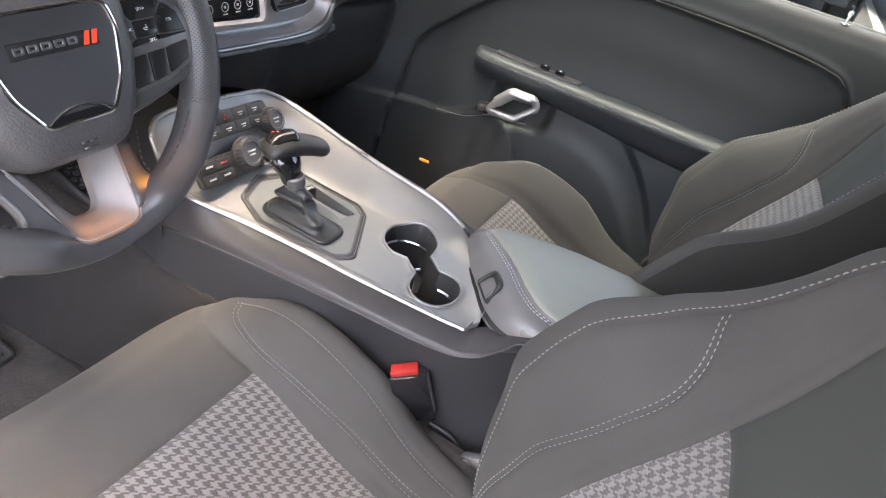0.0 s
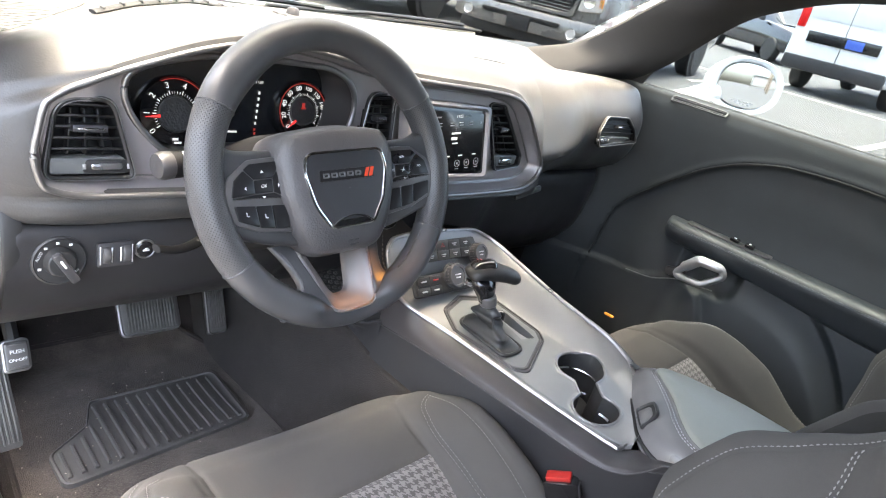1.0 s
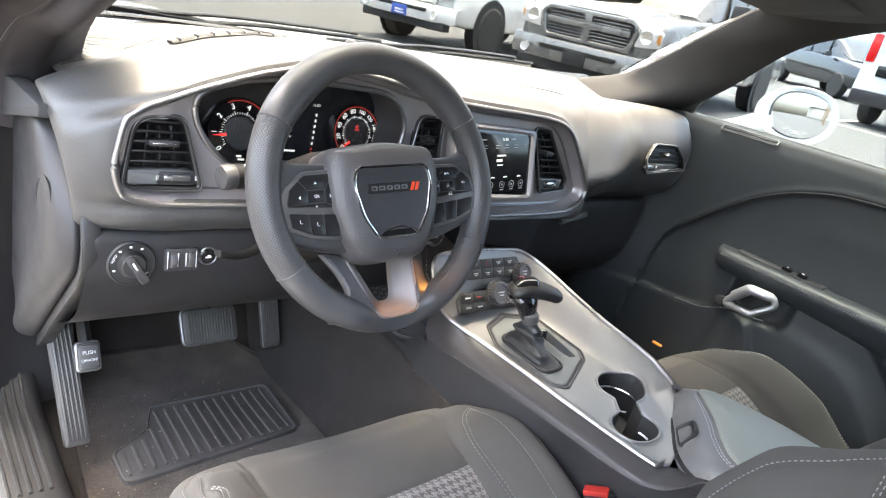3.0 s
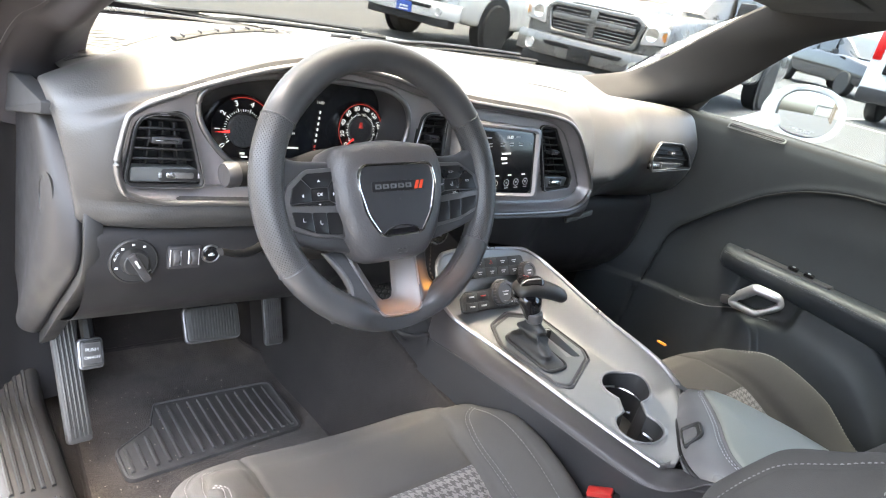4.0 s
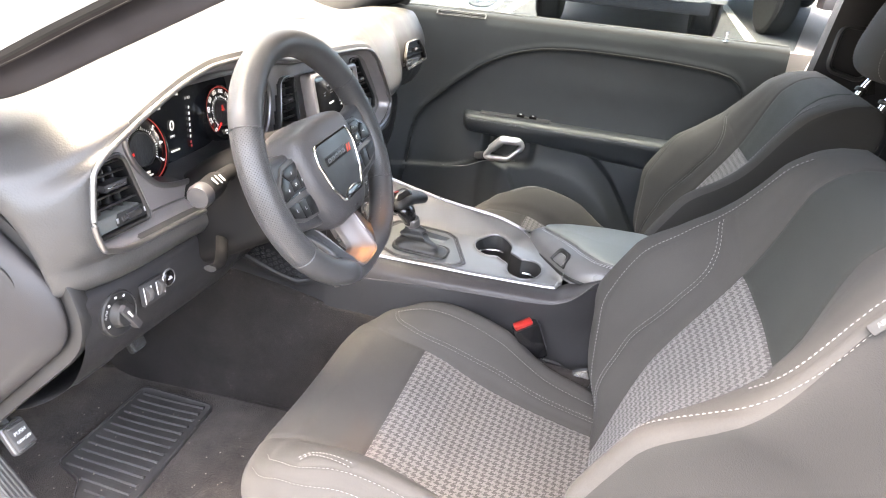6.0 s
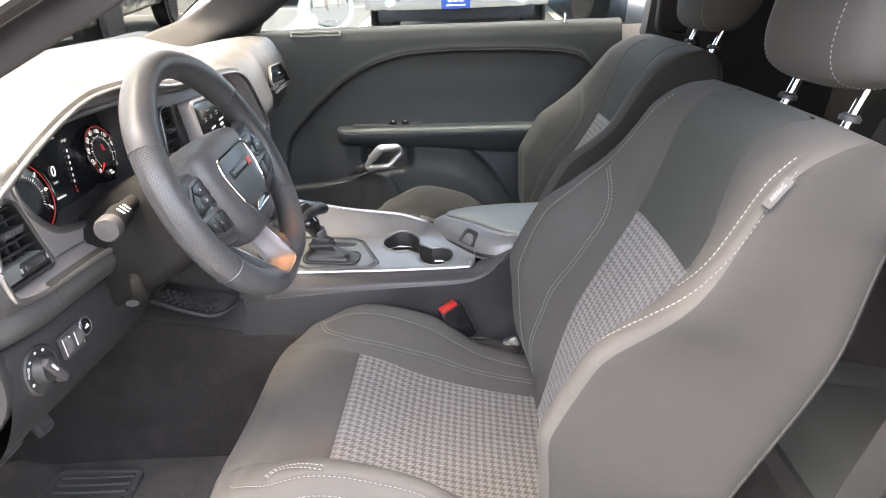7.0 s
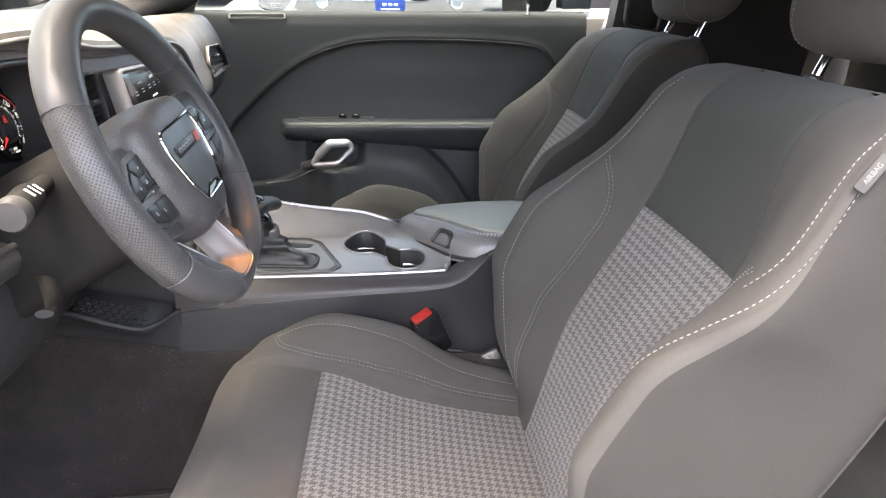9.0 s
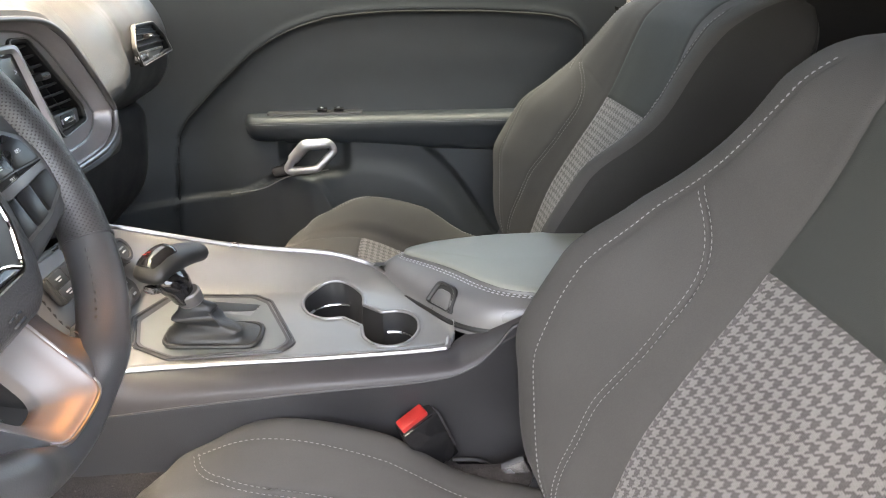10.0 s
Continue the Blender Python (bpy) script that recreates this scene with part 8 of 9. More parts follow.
tagged(thick("firewall", rows, (-0.02, 0, 0), CARPET), "black carpeted bulkhead", "bulkhead", kind="structure")

for nm, y_, d_ in (("kick_panel_right", 0.690, 0.03), ("kick_panel_left", -0.700, -0.03)):
    rows = [[(x, y_, z) for x in np.linspace(-1.02, -0.40 if y_ > 0 else -0.60, 8)] for z in np.linspace(0.24, 0.93, 6)]
    tagged(thick(nm, rows, (0, d_, 0), CARPET, flip=y_ > 0), "black carpeted kick panel of the footwell", "kick panel", kind="structure")

# bonnet, cowl and wipers beyond the glass
hood = thing("bonnet", (-1.4, -0.02, 0.6), "white painted car bonnet", "car bonnet")
rows = []
for x in np.linspace(-0.98, -2.05, 36):
    q = (-0.98 - x) / 1.07
    y = np.linspace(-0.80, 0.76, 50)
    v = (y + 0.02) / 0.78
    z = 0.955 - 0.075 * q - 0.03 * q ** 3 - 0.055 * np.abs(v) ** 3.5 + 0.018 * np.exp(-((np.abs(v) - 0.42) / 0.12) ** 2) * (1 - 0.5 * q) - 0.10 * float(step(0.93, 1.0, q)) + 0.03 * v
    rows.append(np.column_stack([np.full(50, x), y, z]))
sheet("bonnet_skin", rows, WHITE_PAINT, hood, "white paint", flip=True)
for sg, lab in ((1, "front wing"), (-1, "front wing")):
    rows = []
    for x in np.linspace(-0.66, -2.0, 24):
        q = (-0.66 - x) / 1.34
        rows.append(np.column_stack([np.full(14, x), cr([(sg * 0.775 - 0.02, 0.905 - 0.1 * q + 0.03 * sg), (sg * 0.85 - 0.02, 0.88 - 0.1 * q), (sg * 0.92, 0.78), (sg * 0.93, 0.6), (sg * 0.90, 0.3)], 14)]))
    sheet("front_wing", rows, WHITE_PAINT, hood, "white front wing", flip=sg > 0)
cowl = thing("cowl", (-0.93, -0.02, 0.93), "dark plastic cowl with wipers at the glass's foot", "cowl")
rows = []
for y in np.linspace(-0.74, 0.70, 40):
    b_ = 0.25 * abs((y + 0.02) / 0.7) ** 2.4
    rows.append([(-0.885 + b_, y, 0.950 + 0.03 * y), (-0.92 + b_ * 0.8, y, 0.943 + 0.03 * y), (-0.97 + b_ * 0.3, y, 0.938 + 0.03 * y), (-1.0, y, 0.93 + 0.03 * y)])
sheet("cowl_panel", rows, HARD, cowl, "dark plastic panel")
for y0, y1 in ((-0.55, 0.05), (0.02, 0.60)):
    p_ = cr([(-0.955, y0, 0.962), (-0.945, y0 + 0.2, 0.972), (-0.93, (y0 + y1) / 2, 0.982), (-0.905, y1 - 0.1, 0.990), (-0.875, y1, 0.994)], 30)
    p_[:, 2] += 0.03 * p_[:, 1]
    tube("wiper_arm", p_, 0.008, HARD_SMOOTH, cowl, "black wiper arm", n=8, flat=0.6)
    tube("wiper_blade", p_ + np.array((0.02, 0.06, -0.006)), 0.005, RUBBER, cowl, "rubber wiper blade", n=6)

# ---- footwell ----
fm = thing("floor_mat", (-0.45, -0.4, 0.262), "black carpet floor mat with a ribbed rubber heel pad", "floor mat")
mo = outline([(-0.72, -0.60), (-0.30, -0.63), (-0.14, -0.60), (-0.14, -0.20), (-0.42, -0.19), (-0.62, -0.175), (-0.72, -0.24)], 0.04, 6)


def floor_at(x, y):
    return 0.25 + 0.23 * math.exp(-(((y + 0.02) / 0.122) ** 4)) * float(step(-0.9, -0.5, x)) + 0.34 * float(step(-0.66, -0.98, x)) + 0.012 * math.sin(x * 9) * math.sin(y * 7) + 0.08 * float(step(-0.63, -0.70, y))


rows = []
for s, h in [(1.0, 0.002), (0.995, 0.009)] + [(k, 0.010) for k in np.linspace(0.97, 0.02, 24)]:
    q = mo.mean(0) + (mo - mo.mean(0)) * s
    rows.append([(a_[0], a_[1], floor_at(*a_) + h) for a_ in q])
sheet("mat_base", rows, MAT_PILE, fm, "dusty black pile", cv=True)
tube("mat_binding", [(a_[0], a_[1], floor_at(*a_) + 0.006) for a_ in mo], 0.0055, CARPET, fm, "bound edge", n=8, closed=True)
HP = [(-0.352, -0.570), (-0.385, -0.232), (-0.560, -0.222), (-0.540, -0.475), (-0.475, -0.500), (-0.425, -0.572)]
ho = outline(HP, 0.018, 6)
rows = []
for s, h in [(1.0, 0.010), (1.0, 0.019), (0.975, 0.020), (0.955, 0.017)] + [(k, 0.017) for k in np.linspace(0.9, 0.02, 16)]:
    q = ho.mean(0) + (ho - ho.mean(0)) * s
    rows.append([(a_[0], a_[1], floor_at(*a_) + h) for a_ in q])
pad_h = sheet("heel_pad", rows, RUBBER, fm, "ribbed black rubber heel pad", cv=True)
for k in range(16):
    y = -0.555 + 0.0205 * k
    xa = float(ev([(-0.575, -0.36), (-0.22, -0.395)], y)) - 0.006
    xb = float(ev([(-0.575, -0.420), (-0.50, -0.462), (-0.475, -0.525), (-0.22, -0.548)], y)) + 0.004
    tube("rib", [(x, y - 0.012 * (x + 0.45), floor_at(x, y - 0.012 * (x + 0.45)) + 0.0185) for x in np.linspace(xa, xb, 14)], 0.0038, RUBBER, pad_h, n=6, flat=0.8)


def pedal(name, label, corners, normal, ribs, arm_to, upright=True):
    """A rubber-faced pedal: (w, h) at a place."""
    at, w, h = corners
    ob = thing(name, at, label, "pedal")
    m = facing(at, normal)
    o_ = outline([(-w / 2, -h / 2), (w / 2, -h / 2), (w / 2 * 0.96, h / 2), (-w / 2 * 1.04, h / 2)], min(w, h) * 0.16, 5)
    plate("pedal_trim", inset(ccw(o_), -0.003), 0.008, m @ Matrix.Translation((0, 0, -0.008)), TRIM_EDGE, ob, "thin metal edge", bevel=0.002)
    plate("pedal_pad", o_, 0.012, m @ Matrix.Translation((0, 0, -0.006)), RUBBER, ob, "ribbed rubber pad", bevel=0.003)
    for k in range(ribs):
        x = -w * 0.40 + w * 0.80 * k / (ribs - 1) if upright else 0
        y = 0 if upright else -h * 0.40 + h * 0.80 * k / (ribs - 1)
        block("rib", (0.003, h * 0.84, 0.003) if upright else (w * 0.84, 0.003, 0.003), m @ Matrix.Translation((x, y, 0.0065)), RUBBER, ob, bevel=0.0008, segments=1)
    tube("pedal_arm", [Vector(at) - Vector(normal) * 0.006, Vector(at) * 0.6 + Vector(arm_to) * 0.4, Vector(arm_to)], 0.010, DEEP, ob, n=8)
    return ob, m


pedal("brake_pedal", "black ribbed brake pedal", ((-0.548, -0.372, 0.430), 0.104, 0.066), (0.86, 0, 0.5), 16, (-0.70, -0.37, 0.62))
pedal("accelerator_pedal", "tall black ribbed accelerator pedal", ((-0.585, -0.224, 0.405), 0.036, 0.120), (0.90, 0, 0.42), 7, (-0.70, -0.23, 0.60))
pb, pbm = pedal("parking_brake_pedal", "small black parking brake pedal with white lettering", ((-0.438, -0.613, 0.470), 0.031, 0.043), (0.88, 0, 0.48), 2, (-0.58, -0.62, 0.62), upright=False)
words("pedal_text", "PUSH", 0.0080, pbm @ Matrix.Translation((0, 0.006, 0.0068)), WHITE_MARK, pb)
words("pedal_text", "ON•OFF", 0.0064, pbm @ Matrix.Translation((0, -0.006, 0.0068)), WHITE_MARK, pb)
fr_ = thing("foot_rest", (-0.52, -0.63, 0.30), "black ribbed foot rest beside the sill", "foot rest")
fm_ = facing((-0.475, -0.635, 0.405), (0.85, 0.12, 0.5))
plate("rest_pad", outline([(-0.019, -0.105), (0.019, -0.107), (0.019, 0.105), (-0.019, 0.107)], 0.006, 4), 0.012, fm_, RUBBER, fr_, "ribbed pad", bevel=0.003)
for k in range(5):
    block("rib", (0.003, 0.195, 0.004), fm_ @ Matrix.Translation((-0.013 + 0.0065 * k, 0, 0.0125)), RUBBER, fr_, bevel=0.001, segments=1)

# amber glow low in the footwell, drawn as a small emissive piece
lamp_ = thing("amber_glow", (-0.18, 0.68, 0.43), "small amber glow low by the door, drawn as a lit piece", "lamp")
plate("lamp_lens", outline([(-0.013, -0.003), (0.013, -0.003), (0.013, 0.003), (-0.013, 0.003)], 0.0028, 5), 0.006, facing((-0.18, 0.6765, 0.425), (0.1, -0.97, 0.2)), LIT_AMBER, lamp_, "lens-shaped piece that glows amber", bevel=0.002)

# ---- belts and buckles ----
bk = thing("seat_belt_buckle", (0.25, -0.15, 0.50), "black seat belt buckle with a red button", "seat belt buckle")
bx = Vector((-0.33, -0.21, 0.92)).normalized()
bw = Vector((0.85, 0.44, 0.35))
bw = (bw - bx * bw.dot(bx)).normalized()
BM = facing((0.208, -0.149, 0.560), bx, bx.cross(bw))
block("buckle_body", (0.046, 0.026, 0.078), BM @ Matrix.Translation((0, 0, -0.039)), GLOSS, bk, "black buckle body", bevel=0.005)
block("release_button", (0.034, 0.017, 0.008), BM @ Matrix.Translation((-0.003, 0, 0.0025)), RED, bk, "red release button", bevel=0.003)
block("buckle_lip", (0.0025, 0.022, 0.060), BM @ Matrix.Translation((0.0232, 0, -0.034)), HARD_SMOOTH, bk, "grey mould edge", bevel=0.001)
tube("buckle_stalk", cr([(0.234, -0.134, 0.492), (0.255, -0.125, 0.465), (0.285, -0.125, 0.43)], 14), 0.014, HARD, bk, "black stalk", n=10, flat=0.45)
tube("buckle_wire", cr([(0.250, -0.130, 0.485), (0.285, -0.128, 0.478), (0.302, -0.13, 0.455), (0.295, -0.135, 0.42)], 20), 0.003, DEEP, bk, n=6)
block("belt_anchor", (0.03, 0.012, 0.05), Matrix.Translation((0.328, -0.146, 0.468)) @ pose(0, 0, 0, 0, -25, 0), SATIN_CHROME, bk, "bright metal anchor", bevel=0.004)
strap = thing("seat_belt", (0.64, -0.66, 0.3), "black seat belt strap by the driver's side pillar", "seat belt")
c_ = cr([(0.60, -0.655, 0.30), (0.628, -0.662, 0.554), (0.663, -0.665, 0.68), (0.72, -0.66, 0.86), (0.78, -0.64, 1.02)], 30)
WEB = surf("belt_webbing", (0.018, 0.0175, 0.017), 0.85, grain=0.0003, grain_size=0.0012, vary=0.1, spec=0.1)
thick("webbing", np.stack([c_ + (0.0, 0, 0), c_ + (0.044, 0, -0.012)], 1), (0, 0.0016, 0), WEB, strap, "black webbing")
loop_ = thing("belt_guide", (0.77, 0.62, 1.0), "dark belt guide loop beside the passenger head restraint", "belt guide")
lo = outline([(0.745, 0.975), (0.83, 0.955), (0.845, 1.07), (0.75, 1.075)], 0.025, 8)
tube("guide_loop", np.column_stack([lo[:, 0], np.full(len(lo), 0.61), lo[:, 1]]), 0.006, HARD_SMOOTH, loop_, n=8, closed=True, up=(0.0, 1, 0.02))
c_ = cr([(0.66, 0.735, 0.935), (0.72, 0.70, 0.918), (0.80, 0.66, 0.93), (0.86, 0.63, 0.96)], 20)
thick("webbing", np.stack([c_, c_ + (0.01, 0, -0.03)], 1), (0.0, 0.0016, 0), WEB, loop_, "black webbing")

# ---- rear bench ----
rear = thing("rear_bench", (1.05, -0.02, 0.3), "dark cloth rear bench behind the front seats", "bench")
for sg, y0 in ((-1, -0.34), (1, 0.30)):
    rows = []
    for x in np.linspace(0.74, 1.25, 26):
        y = np.linspace(-0.30, 0.30, 40)
        q = (x - 0.74) / 0.51
        z = 0.40 + 0.05 * min(1, q * 6) - 0.07 * q + 0.022 * np.exp(-((np.abs(y) - 0.22) / 0.06) ** 2) - 0.10 * np.abs(y / 0.30) ** 8 - 0.006 * np.exp(-((np.abs(y) - 0.13) / 0.008) ** 2)
        rows.append(np.column_stack([np.full(40, x), y0 + y, z]))
    rows = [np.column_stack([np.full(40, 0.72), rows[0][:, 1], np.full(40, 0.26)])] + rows
    sheet("rear_cushion", rows, CLOTH_DARK, rear, "dark cloth cushion")
    rows = []
    for q in np.linspace(0, 1, 30):
        y = np.linspace(-0.30, 0.30, 40)
        zc_ = 0.38 + 0.55 * q
        x = 1.13 + 0.20 * q - 0.03 * np.exp(-((np.abs(y) - 0.22) / 0.07) ** 2) * math.sin(math.pi * min(1, q * 1.1)) + 0.10 * np.abs(y / 0.30) ** 8 + 0.006 * np.exp(-((np.abs(y) - 0.13) / 0.008) ** 2)
        rows.append(np.column_stack([x, y0 + y, np.full(40, zc_)]))
    sheet("rear_backrest", rows, CLOTH_DARK, rear, "dark cloth backrest", flip=True)
    yy_ = np.linspace(-0.13, 0.13, 24)
    rows = [np.column_stack([1.126 + 0.20 * q + 0 * yy_, y0 + yy_, np.full(24, 0.38 + 0.55 * q)]) for q in np.linspace(0.05, 0.7, 20)]
    sheet("rear_insert", rows, TOOTH, rear, "grey houndstooth insert", flip=True, uv=[[(a_, 0.03 * i) for a_ in yy_] for i in range(20)])
# body behind: closes the cabin
tagged(thick("bulkhead", [[(1.42, y, z) for y in np.linspace(-0.75, 0.7, 6)] for z in (0.3, 0.8, 1.4)], (0.03, 0, 0), HARD), "dark trim behind the rear seat", "bulkhead", kind="structure")

# crumbs and lint caught in the carpet and on the sill
rng = np.random.RandomState(11)
cv, cf = [], []
for k in range(150):
    x, y = rng.uniform(-0.62, -0.16), rng.uniform(-0.62, -0.26)
    r = rng.uniform(0.0006, 0.0018)
    c_ = np.array((x, y, floor_at(x, y) + 0.0115 + (0.009 if -0.56 < x < -0.37 else 0.0)))
    b = len(cv)
    cv += [c_ + np.array(d) * r * rng.uniform(0.6, 1.4) for d in ((1, 0, 0), (0, 1, 0), (-1, 0, 0), (0, -1, 0), (0, 0, 1))]
    cf += [(b, b + 1, b + 4), (b + 1, b + 2, b + 4), (b + 2, b + 3, b + 4), (b + 3, b, b + 4)]
CRUMB = surf("pale_grit", (0.35, 0.31, 0.26), 0.9, vary=0.4, vary_size=0.02)
tagged(raw("carpet_crumb", cv, cf, CRUMB, None, "", 0), "pale grit and crumbs scattered on the carpet mat", "crumbs", kind="stuff")
# ---- the lot around the car ----
TYRE = surf("tyre_rubber", (0.018, 0.018, 0.018), 0.75, grain=0.002, grain_size=0.01, vary=0.15)
ALLOY = surf("alloy_wheel", (0.55, 0.55, 0.56), 0.25, metal=0.9, vary=0.06)
SILVER_PAINT = surf("silver_car_paint", (0.20, 0.20, 0.20), 0.28, metal=0.6, vary=0.03, vary_size=0.4, coat=0.6)
BLACK_PAINT = surf("black_car_paint", (0.012, 0.013, 0.016), 0.15, vary=0.05, vary_size=0.4, coat=0.8)
MAROON_PAINT = surf("maroon_car_paint", (0.10, 0.02, 0.02), 0.2, vary=0.05, vary_size=0.4, coat=0.8)
GREY_PAINT = surf("dark_grey_car_paint", (0.06, 0.062, 0.066), 0.2, metal=0.3, vary=0.05, vary_size=0.4, coat=0.8)
DARK_GLASS = surf("tinted_car_glass", (0.02, 0.024, 0.026), 0.06, vary=0.05, rough_vary=0.03)
LAMP_GLASS = surf("headlamp_glass", (0.75, 0.76, 0.78), 0.08, metal=0.6, vary=0.1, vary_size=0.05, rough_vary=0.04)
TAIL_RED = surf("tail_lamp_red", (0.5, 0.01, 0.01), 0.15, vary=0.1)
AMBER = surf("amber_lens", (0.7, 0.25, 0.02), 0.2, vary=0.1)
PLATE_BLUE = surf("blue_plate", (0.03, 0.08, 0.36), 0.4, vary=0.08)
WHITE_LINE = surf("worn_white_line", (0.55, 0.54, 0.5), 0.85, vary=0.25, vary_size=0.15, fine=0.5)


def road_wheel(ob, m, r, w):
    """A tyre with a spoked rim, its axle along the y axis of m."""
    mm = m @ pose(0, 0, 0, 90)
    ty = lathe("tyre", [(r * 0.62, -w / 2), (r * 0.9, -w / 2), (r * 0.985, -w * 0.4), (r, -w * 0.2), (r, w * 0.2), (r * 0.985, w * 0.4), (r * 0.9, w / 2), (r * 0.62, w / 2)], mm, TYRE, ob, "black tyre", n=40)
    rim_m = lathe("rim", [(0.0, w * 0.22), (r * 0.16, w * 0.24), (r * 0.2, w * 0.12), (r * 0.56, w * 0.10), (r * 0.60, w * 0.44), (r * 0.64, w * 0.46), (r * 0.66, w * 0.3), (r * 0.64, -w * 0.46)], mm, GREY_PAINT, ty, "wheel barrel", n=32)
    for k in range(7):
        block("spoke", (r * 0.5, r * 0.12, w * 0.12), mm @ pose(0, 0, 0, 0, 0, k * 360 / 7) @ Matrix.Translation((r * 0.36, 0, w * 0.30)), ALLOY, ty, "alloy spoke", bevel=r * 0.02, segments=1)


def loft_box(name, stations, material_, ob, m, label="", corner=0.12):
    """A body from cross sections: x, half width low, half width high, z low, z high."""
    rows = []
    mm = np.array(m)
    for x, w0, w1, z0, z1 in stations:
        o_ = outline([(-w0, z0), (w0, z0), (w0 * 0.5 + w1 * 0.5 + 0.02, (z0 + z1) / 2), (w1, z1), (-w1, z1), (-w0 * 0.5 - w1 * 0.5 - 0.02, (z0 + z1) / 2)], min(corner, (z1 - z0) * 0.35), 5)
        rows.append(np.column_stack([np.full(len(o_), x), o_]) @ mm[:3, :3].T + mm[:3, 3])
    return sheet(name, rows, material_, ob, label, cv=True, caps=True, sharp=35)


def parked(name, label, x, y, heading, paint, kind="pickup", lift=0.0, bumper=None, plate_c=None):
    """A parked vehicle whose nose stands at (x, y) and points along heading (degrees from +x)."""
    ob = thing(name, (x, y, lot(y)), label, "vehicle", group="parked vehicles")
    tilt = Matrix.Rotation(math.atan(SLOPE), 4, "X")
    M = Matrix.Translation((x, y, lot(y) + lift)) @ tilt @ pose(0, 0, 0, 0, 0, heading)
    # x runs from the nose (0) back to negative values; y to the vehicle's left
    long_ = {"pickup": 5.9, "suv": 4.8, "van": 5.2, "minivan": 5.1}[kind]
    hw = 1.0
    if kind in ("pickup",):
        loft_box("body", [(-0.02, 0.90, 0.86, 0.55, 1.02), (-0.10, 0.96, 0.92, 0.45, 1.10), (-0.4, hw, 0.94, 0.42, 1.16), (-1.35, hw, 0.95, 0.42, 1.22), (-1.8, hw, 0.96, 0.40, 1.25), (-4.0, hw, 0.96, 0.40, 1.27), (-5.75, hw, 0.96, 0.45, 1.28), (-5.85, 0.96, 0.93, 0.5, 1.25)], paint, ob, M, "painted body")
        loft_box("hood_bulge", [(-0.12, 0.45, 0.40, 1.05, 1.12), (-0.5, 0.55, 0.48, 1.1, 1.21), (-1.4, 0.6, 0.5, 1.1, 1.275)], paint, ob, M, "raised hood centre", 0.05)
        loft_box("cab", [(-1.45, 0.90, 0.70, 1.15, 1.27), (-1.85, 0.93, 0.72, 1.2, 1.62), (-2.25, 0.94, 0.74, 1.2, 1.92), (-2.8, 0.94, 0.74, 1.2, 1.96), (-3.9, 0.94, 0.73, 1.2, 1.93), (-4.05, 0.92, 0.70, 1.2, 1.85)], paint, ob, M, "painted cab", 0.1)
        gl = [(-1.50, 0.80, 0.66, 1.24, 1.30), (-1.88, 0.84, 0.68, 1.3, 1.62), (-2.2, 0.86, 0.70, 1.55, 1.885)]
        loft_box("windscreen", [(a - 0.0 + 0.015, b * 0.93, c * 0.93, d, e + 0.006) for a, b, c, d, e in gl], DARK_GLASS, ob, M, "tinted windscreen", 0.04)
        for sg in (1, -1):
            for x0, x1 in ((-2.0, -2.85), (-2.95, -3.8)):
                v = [(x0 - 0.25 * 0, sg * 0.955, 1.30), (x1, sg * 0.955, 1.30), (x1, sg * 0.80, 1.82), (x0 - (0.30 if x0 > -2.5 else 0.0), sg * 0.80, 1.82)]
                mm = np.array(M)
                raw("side_window", np.array(v) @ mm[:3, :3].T + mm[:3, 3], [(0, 1, 2, 3)] if sg < 0 else [(3, 2, 1, 0)], DARK_GLASS, ob, "tinted side window", 0)
            block("mirror", (0.12, 0.22, 0.26), M @ Matrix.Translation((-1.85, sg * 1.13, 1.38)), HARD_SMOOTH, ob, "black door mirror", bevel=0.04)
            for ax in (-1.05, -4.65):
                road_wheel(ob, M @ Matrix.Translation((ax, sg * 0.90, 0.41 - lift)) @ (Matrix.Identity(4) if sg < 0 else pose(0, 0, 0, 0, 0, 180)), 0.41, 0.29)
                lathe("wheel_arch", [(0.47, -0.02), (0.50, 0.0), (0.50, 0.015), (0.46, 0.015)], M @ Matrix.Translation((ax, sg * 1.0, 0.44)) @ pose(0, 0, 0, 90 if sg < 0 else -90), HARD, ob, "dark arch", n=30)
        # nose: grille, lamps, bumper
        bright = bumper or CHROME
        F = M @ pose(0, 0, 0, 90, 0, 90)
        # in F: x to the vehicle's left, y up, z ahead
        g_o = outline([(-0.60, 0.72), (0.60, 0.72), (0.66, 1.02), (0.56, 1.10), (-0.56, 1.10), (-0.66, 1.02)], 0.08, 6)
        gr_ = plate("grille", g_o, 0.05, F, bright, ob, "bright grille surround", bevel=0.015, hole=outline([(-0.54, 0.77), (0.54, 0.77), (0.60, 1.01), (0.52, 1.05), (-0.52, 1.05), (-0.60, 1.01)], 0.06, 6))
        plate("grille_back", inset(ccw(g_o), 0.05), 0.01, F @ Matrix.Translation((0, 0, 0.004)), DEEP, gr_, bevel=0.002)
        for k in range(7):
            block("grille_bar", (1.08, 0.014, 0.02), F @ Matrix.Translation((0, 0.79 + 0.038 * k, 0.03)), bright, gr_, bevel=0.004, segments=1)
        block("grille_cross", (0.10, 0.32, 0.05), F @ Matrix.Translation((0, 0.91, 0.035)), bright, gr_, bevel=0.01)
        block("grille_cross", (1.12, 0.075, 0.05), F @ Matrix.Translation((0, 0.93, 0.035)), bright, gr_, bevel=0.015)
